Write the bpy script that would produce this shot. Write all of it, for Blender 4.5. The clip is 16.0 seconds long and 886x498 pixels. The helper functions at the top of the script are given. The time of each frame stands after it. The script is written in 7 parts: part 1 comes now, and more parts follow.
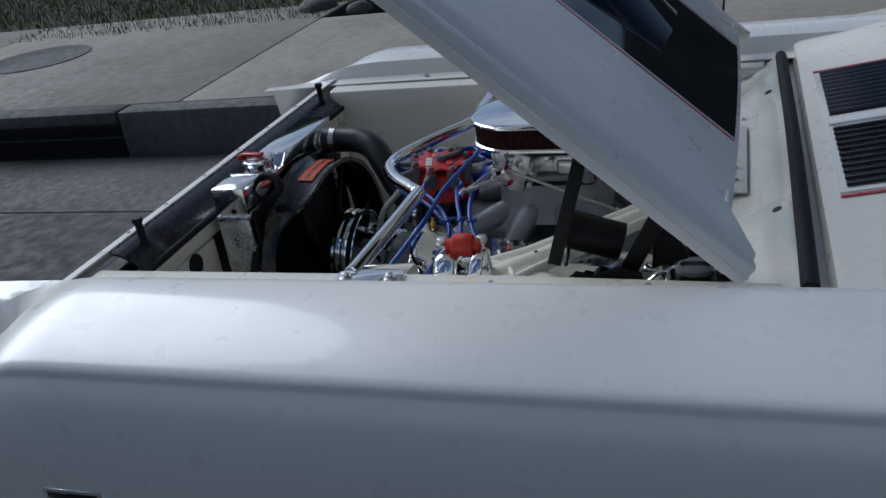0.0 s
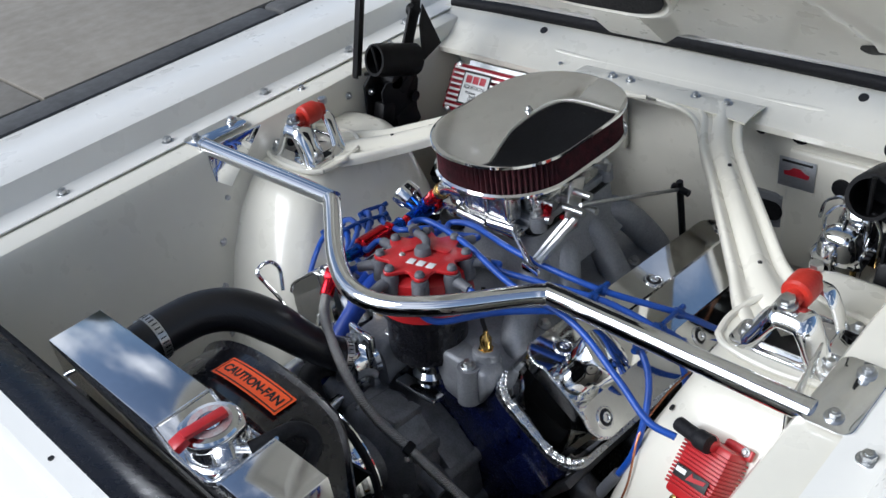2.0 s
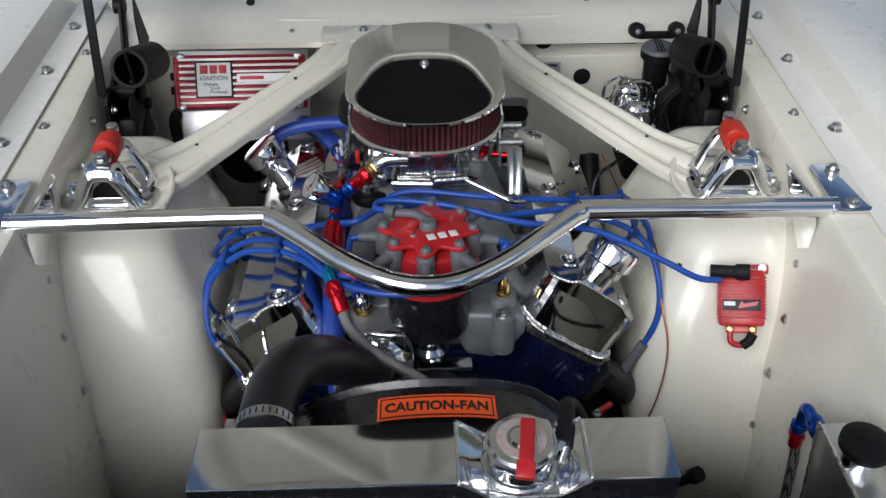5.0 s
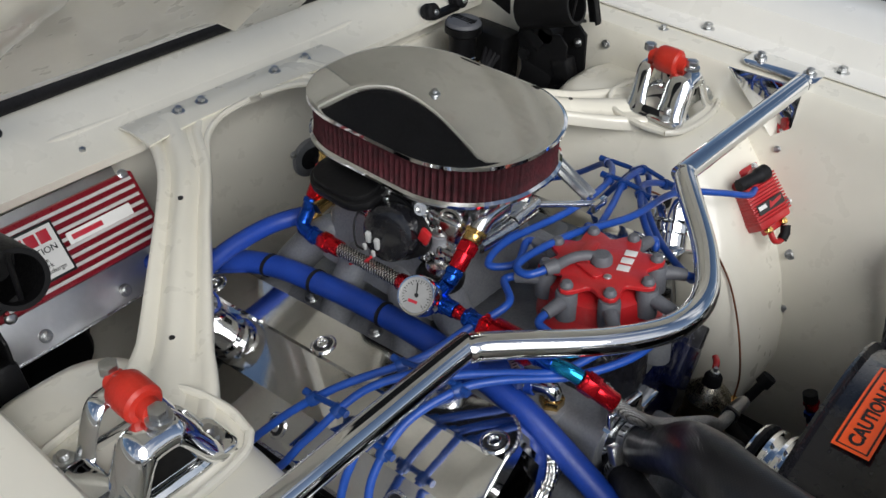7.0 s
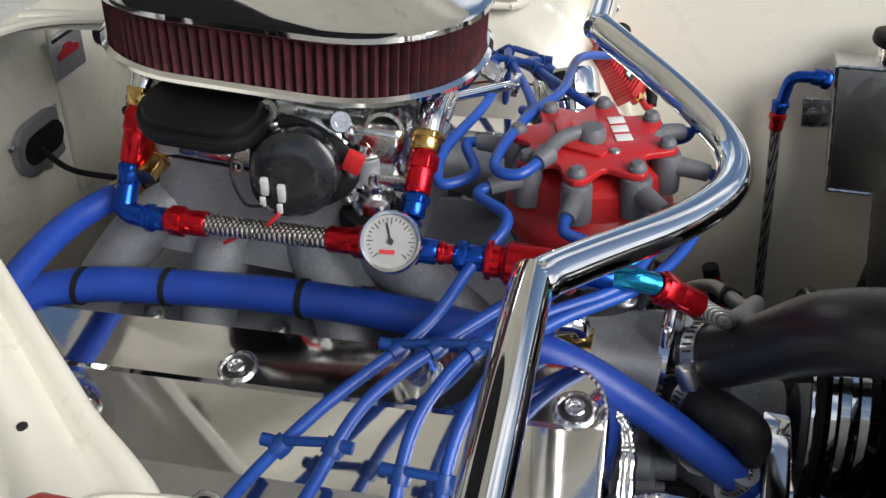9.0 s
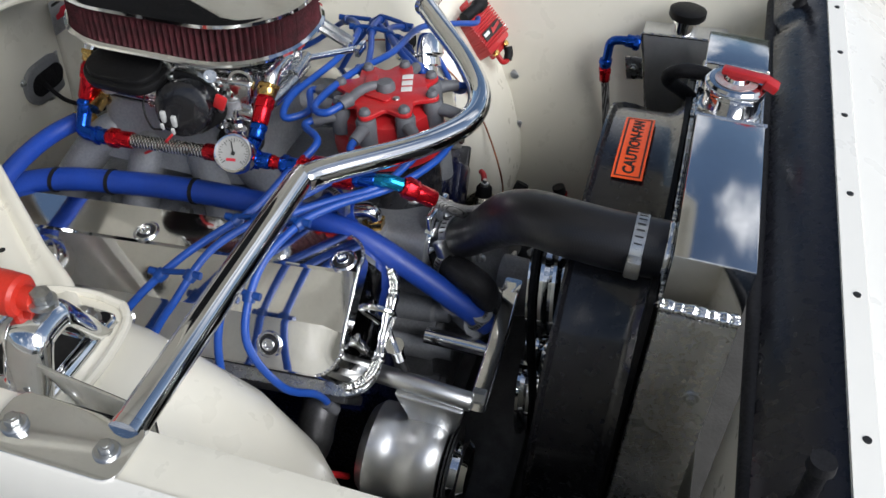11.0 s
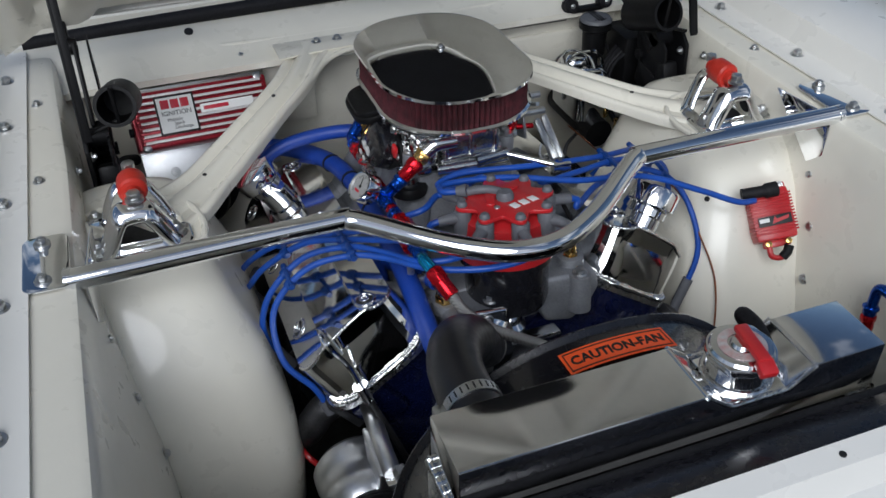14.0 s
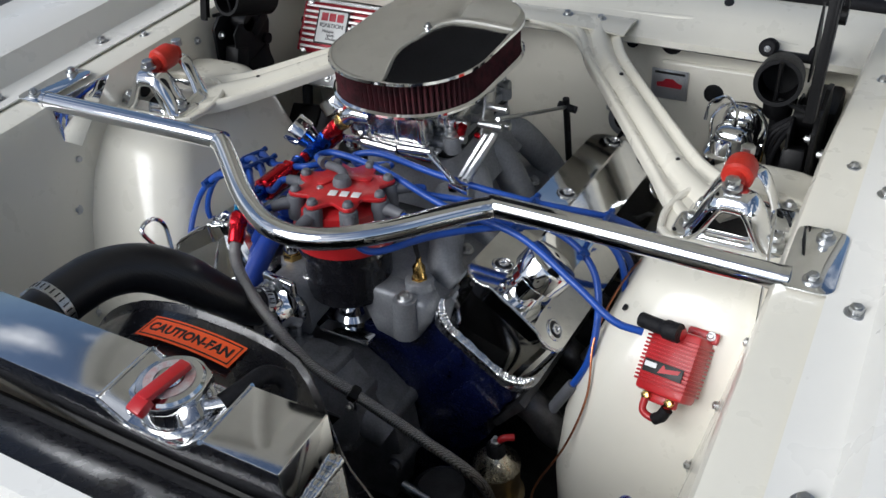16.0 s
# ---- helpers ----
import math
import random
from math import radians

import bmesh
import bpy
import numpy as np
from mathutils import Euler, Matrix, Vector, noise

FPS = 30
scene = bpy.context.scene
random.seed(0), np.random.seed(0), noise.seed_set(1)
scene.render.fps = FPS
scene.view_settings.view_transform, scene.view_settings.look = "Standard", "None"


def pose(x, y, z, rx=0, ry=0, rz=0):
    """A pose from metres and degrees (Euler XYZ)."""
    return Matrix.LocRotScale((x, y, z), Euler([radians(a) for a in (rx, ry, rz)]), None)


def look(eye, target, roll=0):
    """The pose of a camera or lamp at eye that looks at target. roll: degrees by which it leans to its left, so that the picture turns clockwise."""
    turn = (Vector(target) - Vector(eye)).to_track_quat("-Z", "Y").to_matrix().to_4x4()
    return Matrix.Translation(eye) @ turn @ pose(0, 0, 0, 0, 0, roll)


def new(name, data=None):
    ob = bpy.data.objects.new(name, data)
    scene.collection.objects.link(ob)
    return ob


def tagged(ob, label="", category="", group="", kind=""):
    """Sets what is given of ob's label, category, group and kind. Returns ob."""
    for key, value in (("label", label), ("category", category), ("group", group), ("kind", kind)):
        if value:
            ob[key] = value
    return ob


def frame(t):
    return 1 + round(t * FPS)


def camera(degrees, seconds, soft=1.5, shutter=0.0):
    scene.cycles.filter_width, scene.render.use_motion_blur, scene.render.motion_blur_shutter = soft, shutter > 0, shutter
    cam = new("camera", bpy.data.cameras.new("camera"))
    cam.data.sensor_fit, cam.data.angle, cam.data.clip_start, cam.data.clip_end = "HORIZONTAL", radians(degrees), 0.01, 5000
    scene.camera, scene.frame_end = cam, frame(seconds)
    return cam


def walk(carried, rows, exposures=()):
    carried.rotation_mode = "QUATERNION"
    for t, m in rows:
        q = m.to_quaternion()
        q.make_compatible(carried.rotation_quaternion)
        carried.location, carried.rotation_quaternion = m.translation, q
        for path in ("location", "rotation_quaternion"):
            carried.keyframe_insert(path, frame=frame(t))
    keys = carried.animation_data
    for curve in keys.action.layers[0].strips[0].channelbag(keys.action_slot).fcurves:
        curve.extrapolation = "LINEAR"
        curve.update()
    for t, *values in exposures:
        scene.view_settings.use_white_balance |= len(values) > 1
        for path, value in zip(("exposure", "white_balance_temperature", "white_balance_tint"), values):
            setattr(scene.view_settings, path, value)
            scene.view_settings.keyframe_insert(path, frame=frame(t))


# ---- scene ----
cam = camera(52.1, 16.0)
PATH = [
    (0, (1.658, 0.578, 1.5), (-0.037, -0.049, 0.645), -8.8),
    (0.5, (1.422, 0.187, 1.495), (-0.335, -0.071, 0.575), -10.3),
    (1, (1.252, -0.182, 1.526), (-0.435, 0.095, 0.489), -9.8),
    (1.5, (1.001, -0.424, 1.53), (-0.551, 0.282, 0.485), -9.3),
    (2, (0.751, -0.634, 1.54), (-0.486, 0.457, 0.409), -9.0),
    (2.5, (0.51, -0.696, 1.535), (-0.359, 0.605, 0.289), -8.2),
    (3, (0.281, -0.709, 1.553), (-0.173, 0.763, 0.278), -4.7),
    (3.2, (0.164, -0.741, 1.561), (-0.092, 0.765, 0.27), -3.3),
    (5.3, (-0.052, -0.905, 1.57), (0.013, 0.65, 0.313), -0.3),
    (5.5, (-0.098, -0.857, 1.543), (-0.015, 0.707, 0.299), -0.6),
    (6, (-0.324, -0.661, 1.495), (0.022, 0.863, 0.247), 0.1),
    (6.5, (-0.587, -0.536, 1.465), (0.291, 0.807, 0.271), 2.3),
    (7, (-0.667, -0.344, 1.434), (0.567, 0.658, 0.221), 2.7),
    (7.5, (-0.677, -0.174, 1.412), (0.722, 0.488, 0.146), 3.4),
    (8, (-0.669, -0.033, 1.325), (0.815, 0.405, 0.057), 4.0),
    (8.5, (-0.617, 0.001, 1.213), (0.929, 0.427, 0.018), 3.2),
    (9, (-0.612, -0.022, 1.202), (0.968, 0.289, 0.016), 3.8),
    (9.5, (-0.649, -0.092, 1.249), (0.901, -0.079, -0.016), 5.9),
    (9.7, (-0.67, -0.113, 1.274), (0.867, -0.165, -0.004), 6.0),
    (11.8, (-0.893, -0.513, 1.457), (0.432, 0.316, 0.209), 2.5),
    (12, (-0.826, -0.576, 1.467), (0.454, 0.361, 0.248), 2.9),
    (12.5, (-0.696, -0.732, 1.502), (0.339, 0.502, 0.316), 1.3),
    (13, (-0.6, -0.856, 1.516), (0.214, 0.548, 0.347), 0.6),
    (13.5, (-0.537, -0.895, 1.514), (0.175, 0.566, 0.348), -0.1),
    (14, (-0.396, -0.873, 1.496), (0.153, 0.635, 0.303), -0.8),
    (14.5, (-0.164, -0.809, 1.485), (0.079, 0.752, 0.258), -2.4),
    (15, (0.104, -0.824, 1.478), (-0.037, 0.749, 0.25), -3.3),
    (15.5, (0.356, -0.816, 1.47), (-0.148, 0.67, 0.23), -3.3),
    (16, (0.585, -0.738, 1.462), (-0.25, 0.617, 0.251), -5.4),
]
EXPOSURES = [
    (0, -1.08, 5620, 10), (0.5, -0.63, 5720, 10), (1, -0.48, 5750, 10), (1.5, -0.28, 5800, 10), (2, -0.22, 5900, 10), (3, -0.48, 6100, 10), (5.5, -0.64, 6200, 10),
    (6.2, -0.68, 6280, 10), (7, -0.54, 6380, 10), (8, -0.20, 6520, 10), (8.5, 0.00, 6500, 10), (9, -0.02, 6540, 10), (9.7, 0.14, 6600, 10), (12, -0.62, 5980, 10), (12.5, -0.76, 5930, 10), (13.5, -0.82, 5920, 10), (14.5, -0.86, 6050, 10), (16, -0.46, 6130, 10),
]
walk(cam, [(t, look(eye, target, roll)) for t, eye, target, roll in PATH], EXPOSURES)

# ---- world, sun ----
SUN_EL, SUN_AZ = 36.0, 209.0
world = bpy.data.worlds.new("sky_world")
scene.world = world
world.use_nodes = True
wn, wl = world.node_tree.nodes, world.node_tree.links
wn.clear()
w_out, w_bg, w_sky = wn.new("ShaderNodeOutputWorld"), wn.new("ShaderNodeBackground"), wn.new("ShaderNodeTexSky")
w_sky.sky_type, w_sky.sun_disc = "NISHITA", False
w_sky.sun_elevation, w_sky.sun_rotation = radians(SUN_EL), radians(SUN_AZ)
w_sky.air_density, w_sky.dust_density = 1.0, 1.5
w_co, w_no, w_ra, w_mx = wn.new("ShaderNodeTexCoord"), wn.new("ShaderNodeTexNoise"), wn.new("ShaderNodeValToRGB"), wn.new("ShaderNodeMix")
w_no.inputs["Scale"].default_value, w_no.inputs["Detail"].default_value = 2.6, 7.0
w_no.inputs["Roughness"].default_value = 0.55
w_ra.color_ramp.elements[0].position, w_ra.color_ramp.elements[1].position = 0.50, 0.66
w_mx.data_type = "RGBA"
w_mx.inputs[7].default_value = (10.5, 10.6, 10.9, 1)
wl.new(w_co.outputs["Generated"], w_no.inputs["Vector"])
wl.new(w_no.outputs["Fac"], w_ra.inputs["Fac"])
wl.new(w_ra.outputs["Color"], w_mx.inputs[0])
wl.new(w_sky.outputs["Color"], w_mx.inputs[6])
wl.new(w_mx.outputs[2], w_bg.inputs["Color"])
w_bg.inputs["Strength"].default_value = 0.105
wl.new(w_bg.outputs["Background"], w_out.inputs["Surface"])

sun = new("sun", bpy.data.lights.new("sun", "SUN"))
sun.data.energy, sun.data.angle, sun.data.color = 4.0, radians(42), (1.0, 0.99, 0.97)
el, az = radians(SUN_EL), radians(SUN_AZ)
sun.matrix_world = look((8 * math.sin(az) * math.cos(el), 8 * math.cos(az) * math.cos(el), 8 * math.sin(el)), (0, 0, 0))


# ---- materials ----
def material(name, color, rough=0.5, metal=0.0, vary=0.08, scale=12.0, bump=0.0, bump_scale=400.0, coat=0.0, ior=1.5, tint=None, spec=0.5, rough_vary=0.08, trans=0.0):
    """A principled surface with colour and gloss that vary at two scales, and fine relief."""
    m = bpy.data.materials.new(name)
    m.use_nodes = True
    n, l = m.node_tree.nodes, m.node_tree.links
    b = n["Principled BSDF"]
    co = n.new("ShaderNodeTexCoord")
    big, small = n.new("ShaderNodeTexNoise"), n.new("ShaderNodeTexNoise")
    big.inputs["Scale"].default_value, big.inputs["Detail"].default_value = scale, 4
    small.inputs["Scale"].default_value, small.inputs["Detail"].default_value = scale * 11, 3
    for t in (big, small):
        l.new(co.outputs["Object"], t.inputs["Vector"])
    mx = n.new("ShaderNodeMix")
    mx.data_type = "RGBA"
    other = tint or tuple(c * (1 - 2.2 * vary) for c in color)
    mx.inputs[6].default_value, mx.inputs[7].default_value = (*color, 1), (*other, 1)
    add = n.new("ShaderNodeMath")
    add.operation = "MULTIPLY_ADD"
    add.inputs[1].default_value = 0.4
    l.new(small.outputs["Fac"], add.inputs[0])
    sub = n.new("ShaderNodeMapRange")
    sub.inputs[1].default_value, sub.inputs[2].default_value = 0.45, 0.9
    l.new(big.outputs["Fac"], add.inputs[2])
    l.new(add.outputs[0], sub.inputs[0])
    l.new(sub.outputs[0], mx.inputs[0])
    l.new(mx.outputs[2], b.inputs["Base Color"])
    rr = n.new("ShaderNodeMapRange")
    rr.inputs[1].default_value, rr.inputs[2].default_value = 0.3, 0.7
    rr.inputs[3].default_value, rr.inputs[4].default_value = max(0.02, rough * (1 - rough_vary * 2)), min(1, rough * (1 + rough_vary * 3))
    l.new(small.outputs["Fac"], rr.inputs[0])
    l.new(rr.outputs[0], b.inputs["Roughness"])
    b.inputs["Metallic"].default_value = metal
    b.inputs["IOR"].default_value = ior
    b.inputs["Specular IOR Level"].default_value = spec
    b.inputs["Coat Weight"].default_value = coat
    b.inputs["Coat Roughness"].default_value = 0.04
    b.inputs["Transmission Weight"].default_value = trans
    if bump:
        g, bp = n.new("ShaderNodeTexNoise"), n.new("ShaderNodeBump")
        g.inputs["Scale"].default_value, g.inputs["Detail"].default_value = bump_scale, 3
        l.new(co.outputs["Object"], g.inputs["Vector"])
        bp.inputs["Strength"].default_value, bp.inputs["Distance"].default_value = bump, 0.002
        l.new(g.outputs["Fac"], bp.inputs["Height"])
        l.new(bp.outputs["Normal"], b.inputs["Normal"])
    return m


def braided(name, a, b_color, scale, metal=0.9, rough=0.35, relief=0.6):
    """Crossed diagonal weave, in object space."""
    m = material(name, a, rough, metal)
    n, l = m.node_tree.nodes, m.node_tree.links
    b = n["Principled BSDF"]
    co = n.new("ShaderNodeTexCoord")
    waves = []
    for rz in (0.75, -0.75):
        mp, wv = n.new("ShaderNodeMapping"), n.new("ShaderNodeTexWave")
        mp.inputs["Rotation"].default_value = (0.3, rz * 0.4, rz)
        wv.wave_type, wv.bands_direction = "BANDS", "Y"
        wv.inputs["Scale"].default_value = scale
        l.new(co.outputs["Object"], mp.inputs["Vector"])
        l.new(mp.outputs["Vector"], wv.inputs["Vector"])
        waves.append(wv)
    up = n.new("ShaderNodeMath")
    up.operation = "MULTIPLY"
    l.new(waves[0].outputs["Fac"], up.inputs[0])
    l.new(waves[1].outputs["Fac"], up.inputs[1])
    mx, rp, bp = n.new("ShaderNodeMix"), n.new("ShaderNodeMapRange"), n.new("ShaderNodeBump")
    mx.data_type = "RGBA"
    mx.inputs[6].default_value, mx.inputs[7].default_value = (*b_color, 1), (*a, 1)
    rp.inputs[1].default_value, rp.inputs[2].default_value = 0.05, 0.40
    l.new(up.outputs[0], rp.inputs[0])
    l.new(rp.outputs[0], mx.inputs[0])
    l.new(mx.outputs[2], b.inputs["Base Color"])
    bp.inputs["Strength"].default_value, bp.inputs["Distance"].default_value = relief, 0.001
    l.new(up.outputs[0], bp.inputs["Height"])
    l.new(bp.outputs["Normal"], b.inputs["Normal"])
    return m


CREAM = material("cream_paint", (0.82, 0.79, 0.685), 0.30, vary=0.03, scale=3, bump=0.05, bump_scale=260, coat=0.5)
WHITE = material("white_car_paint", (0.84, 0.828, 0.775), 0.30, vary=0.02, scale=2, bump=0.015, bump_scale=150, coat=0.28)
CHROME = material("chrome", (0.88, 0.89, 0.90), 0.045, 1.0, vary=0.03, scale=30, bump=0.01, bump_scale=60)
CHROME_SOFT = material("worn_chrome", (0.80, 0.81, 0.82), 0.11, 1.0, vary=0.06, scale=60, bump=0.05, bump_scale=120)
POLISHED = material("polished_aluminium", (0.86, 0.86, 0.85), 0.07, 1.0, vary=0.05, scale=25, bump=0.03, bump_scale=45)
BRUSHED = material("brushed_aluminium", (0.74, 0.75, 0.76), 0.27, 1.0, vary=0.05, scale=14, bump=0.012, bump_scale=500, rough_vary=0.04)
TANK = material("bright_sheet_aluminium", (0.82, 0.825, 0.83), 0.095, 1.0, vary=0.05, scale=10, bump=0.012, bump_scale=30, rough_vary=0.05)
WELD = material("weld_bead", (0.84, 0.84, 0.83), 0.16, 1.0, vary=0.1, scale=120, bump=0.35, bump_scale=160)
CAST_DARK = material("dull_cast_aluminium", (0.27, 0.275, 0.29), 0.48, 0.6, vary=0.2, scale=35, bump=0.35, bump_scale=700)
CAN = material("dull_sheet_aluminium", (0.74, 0.75, 0.76), 0.34, 1.0, vary=0.06, scale=12, bump=0.02, bump_scale=60, rough_vary=0.06)
HEADER = material("grey_coated_steel", (0.10, 0.10, 0.105), 0.36, 0.8, vary=0.25, scale=30, bump=0.1)
CAST = material("cast_aluminium", (0.35, 0.362, 0.385), 0.50, 0.60, vary=0.12, scale=30, bump=0.35, bump_scale=900)
GALV = material("zinc_steel", (0.62, 0.63, 0.63), 0.3, 1.0, vary=0.1, scale=90, bump=0.1)
STEEL_DARK = material("dark_steel", (0.06, 0.06, 0.063), 0.42, 0.6, vary=0.2, scale=40, bump=0.2)
NAVY = material("dark_blue_engine_paint", (0.004, 0.007, 0.042), 0.24, vary=0.2, scale=22, bump=0.35, bump_scale=220, coat=0.6)
BLACK = material("black_plastic", (0.0065, 0.0065, 0.0072), 0.45, spec=0.22, vary=0.2, scale=30, bump=0.15, bump_scale=600)
BLACK_GLOSS = material("black_gloss_trim", (0.010, 0.010, 0.013), 0.24, vary=0.15, scale=10, bump=0.05, bump_scale=50, coat=0.4)
SATIN_BLACK = material("black_satin_trim", (0.010, 0.010, 0.015), 0.27, spec=0.45, vary=0.15, scale=8, bump=0.03, bump_scale=40)
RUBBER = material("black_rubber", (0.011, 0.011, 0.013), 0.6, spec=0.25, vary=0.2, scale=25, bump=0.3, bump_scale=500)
RED = material("red_plastic", (0.52, 0.018, 0.022), 0.33, vary=0.1, scale=30, bump=0.06, coat=0.2)
RED_URE = material("red_polyurethane", (0.58, 0.030, 0.015), 0.42, vary=0.12, scale=40, bump=0.15)
RED_ANO = material("red_anodised_aluminium", (0.62, 0.012, 0.022), 0.2, 0.85, vary=0.08, scale=60)
BLUE_ANO = material("blue_anodised_aluminium", (0.010, 0.075, 0.42), 0.2, 0.85, vary=0.08, scale=60)
CYAN_ANO = material("light_blue_anodised_aluminium", (0.02, 0.30, 0.55), 0.2, 0.85, vary=0.08, scale=60)
BLUE_HOSE = material("blue_silicone", (0.010, 0.050, 0.33), 0.42, vary=0.1, scale=30, bump=0.08, bump_scale=900)
BLUE_CLIP = material("blue_clip_plastic", (0.006, 0.050, 0.25), 0.35, vary=0.08, scale=60)
BLUE_WIRE = material("blue_ignition_wire", (0.014, 0.080, 0.42), 0.36, vary=0.12, scale=50, bump=0.05)
GREY_BOOT = material("grey_rubber_boot", (0.13, 0.135, 0.15), 0.5, vary=0.1, scale=40, bump=0.1)
BRASS = material("brass", (0.72, 0.47, 0.16), 0.22, 1.0, vary=0.12, scale=60)
GOLD_DULL = material("yellow_zinc", (0.62, 0.50, 0.30), 0.33, 0.9, vary=0.15, scale=60)
COPPER = material("copper", (0.50, 0.20, 0.10), 0.28, 1.0, vary=0.1, scale=80)
PLEAT = material("red_oiled_gauze", (0.085, 0.009, 0.016), 0.75, vary=0.3, scale=80, bump=0.6, bump_scale=1200)
ORANGE = material("orange_sticker", (0.92, 0.105, 0.018), 0.4, vary=0.03, scale=20)
INK = material("black_ink", (0.012, 0.012, 0.012), 0.5, vary=0.05)
DIAL = material("dial_card", (0.34, 0.34, 0.33), 0.35, vary=0.05, scale=80, coat=0.6)
PAPER = material("white_label", (0.80, 0.80, 0.78), 0.4, vary=0.03)
RED_INK = material("red_ink", (0.50, 0.02, 0.04), 0.45, vary=0.05)
CAP_PRINT = material("faded_red_print", (0.62, 0.36, 0.34), 0.3, 0.5, vary=0.5, scale=150, tint=(0.62, 0.62, 0.62))
LABEL_SILVER = material("silver_label", (0.55, 0.57, 0.60), 0.3, 0.6, vary=0.08, scale=60)
GLASS = material("clear_glass", (1, 1, 1), 0.02, vary=0.0, trans=1.0)
STEEL_BRAID = braided("stainless_braid", (0.86, 0.84, 0.78), (0.10, 0.095, 0.085), 105, rough=0.26)
FEED_BRAID = braided("grey_steel_braid", (0.60, 0.59, 0.57), (0.14, 0.137, 0.13), 215, metal=0.8, rough=0.34)
DARK_BRAID = braided("grey_braid", (0.30, 0.30, 0.31), (0.04, 0.04, 0.042), 110, metal=0.5)
HOSE_TEX = braided("black_fabric_hose", (0.011, 0.011, 0.013), (0.007, 0.007, 0.009), 150, metal=0.0, rough=0.36, relief=0.10)
CORE = material("black_radiator_core", (0.02, 0.02, 0.021), 0.5, 0.3, vary=0.3, scale=60, bump=0.5)
STRIPE = material("black_hood_stripe", (0.008, 0.008, 0.014), 0.05, vary=0.05, spec=0.4)
PIN = material("red_pinstripe", (0.45, 0.05, 0.06), 0.3, vary=0.05)
ASPHALT = material("worn_asphalt", (0.10, 0.096, 0.088), 0.85, vary=0.3, scale=1.2, bump=0.7, bump_scale=110, tint=(0.055, 0.053, 0.05))
CONCRETE = material("concrete_pavement", (0.33, 0.30, 0.25), 0.85, vary=0.2, scale=1.4, bump=0.4, bump_scale=60, tint=(0.22, 0.20, 0.165))
KERB = material("kerb_concrete", (0.125, 0.125, 0.122), 0.85, vary=0.2, scale=2.5, bump=0.4, bump_scale=60, tint=(0.07, 0.07, 0.068))
GUTTER = material("gutter_concrete", (0.18, 0.173, 0.155), 0.85, vary=0.22, scale=2.0, bump=0.4, bump_scale=60, tint=(0.105, 0.10, 0.09))
SOIL = material("soil", (0.05, 0.048, 0.022), 0.95, vary=0.3, scale=5, bump=0.6, bump_scale=50)
FAR = material("far_houses_and_trees", (0.13, 0.125, 0.105), 0.9, vary=0.3, scale=0.25, tint=(0.05, 0.065, 0.035))
GRASS = material("grass_blades", (0.055, 0.130, 0.012), 0.6, vary=0.4, scale=2.5, tint=(0.11, 0.10, 0.025))


# ---- mesh helpers ----
def mesh_of(name, bm, angle=38):
    me = bpy.data.meshes.new(name)
    bmesh.ops.recalc_face_normals(bm, faces=bm.faces)
    bm.to_mesh(me)
    bm.free()
    me.polygons.foreach_set("use_smooth", [True] * len(me.polygons))
    me.set_sharp_from_angle(angle=radians(angle))
    return me


def part(name, bm, mat, parent=None, label="", angle=38):
    """One mesh object, in place, under a thing or a part."""
    me = bm if isinstance(bm, bpy.types.Mesh) else mesh_of(name, bm, angle)
    if not me.materials:
        me.materials.append(mat)
    ob = new(name, me)
    if parent:
        ob.parent = parent
        ob.matrix_parent_inverse = parent.matrix_basis.inverted()
    return tagged(ob, label)


def thing(name, label, category, at=(0, 0, 0), group="", kind=""):
    e = new(name)
    e.empty_display_size = 0.05
    e.matrix_basis = Matrix.Translation(at)
    return tagged(e, label, category, group, kind)


def solo(name, bm, mat, label, category, group="", kind="", angle=38):
    return tagged(part(name, bm, mat, None, "", angle), label, category, group, kind)


def join(*bms):
    out = bmesh.new()
    for b in bms:
        me = bpy.data.meshes.new("tmp")
        b.to_mesh(me)
        b.free()
        out.from_mesh(me)
        bpy.data.meshes.remove(me)
    return out


def moved(bm, m):
    bm.transform(m)
    return bm


def frame_to(a, b):
    """The pose at a whose z points to b."""
    a, b = Vector(a), Vector(b)
    return Matrix.Translation(a) @ (b - a).to_track_quat("Z", "Y").to_matrix().to_4x4()


def facing(at, normal, up=(0, 0, 1)):
    """The pose at a place whose z is the normal and whose y is near up."""
    z = Vector(normal).normalized()
    x = Vector(up).cross(z).normalized()
    y = z.cross(x)
    return Matrix.Translation(at) @ Matrix((x, y, z)).transposed().to_4x4()


def box(sx, sy, sz, bev=0.0015, m=None, seg=2):
    bm = bmesh.new()
    bmesh.ops.create_cube(bm, size=1)
    bmesh.ops.scale(bm, vec=(sx, sy, sz), verts=bm.verts)
    if bev:
        bmesh.ops.bevel(bm, geom=bm.edges[:], offset=min(bev, 0.45 * min(sx, sy, sz)), segments=seg, affect="EDGES", profile=0.5)
    if m is not None:
        bm.transform(m)
    return bm


def lathe(profile, n=28, m=None, closed=True):
    """Rings of (radius, z) about z; ends are closed."""
    bm = bmesh.new()
    rings = []
    for r, z in profile:
        rings.append([bm.verts.new((r * math.cos(2 * math.pi * k / n), r * math.sin(2 * math.pi * k / n), z)) for k in range(n)])
    for a, b in zip(rings, rings[1:]):
        for k in range(n):
            bm.faces.new((a[k], a[(k + 1) % n], b[(k + 1) % n], b[k]))
    if closed:
        bm.faces.new(rings[0][::-1])
        bm.faces.new(rings[-1])
    if m is not None:
        bm.transform(m)
    return bm


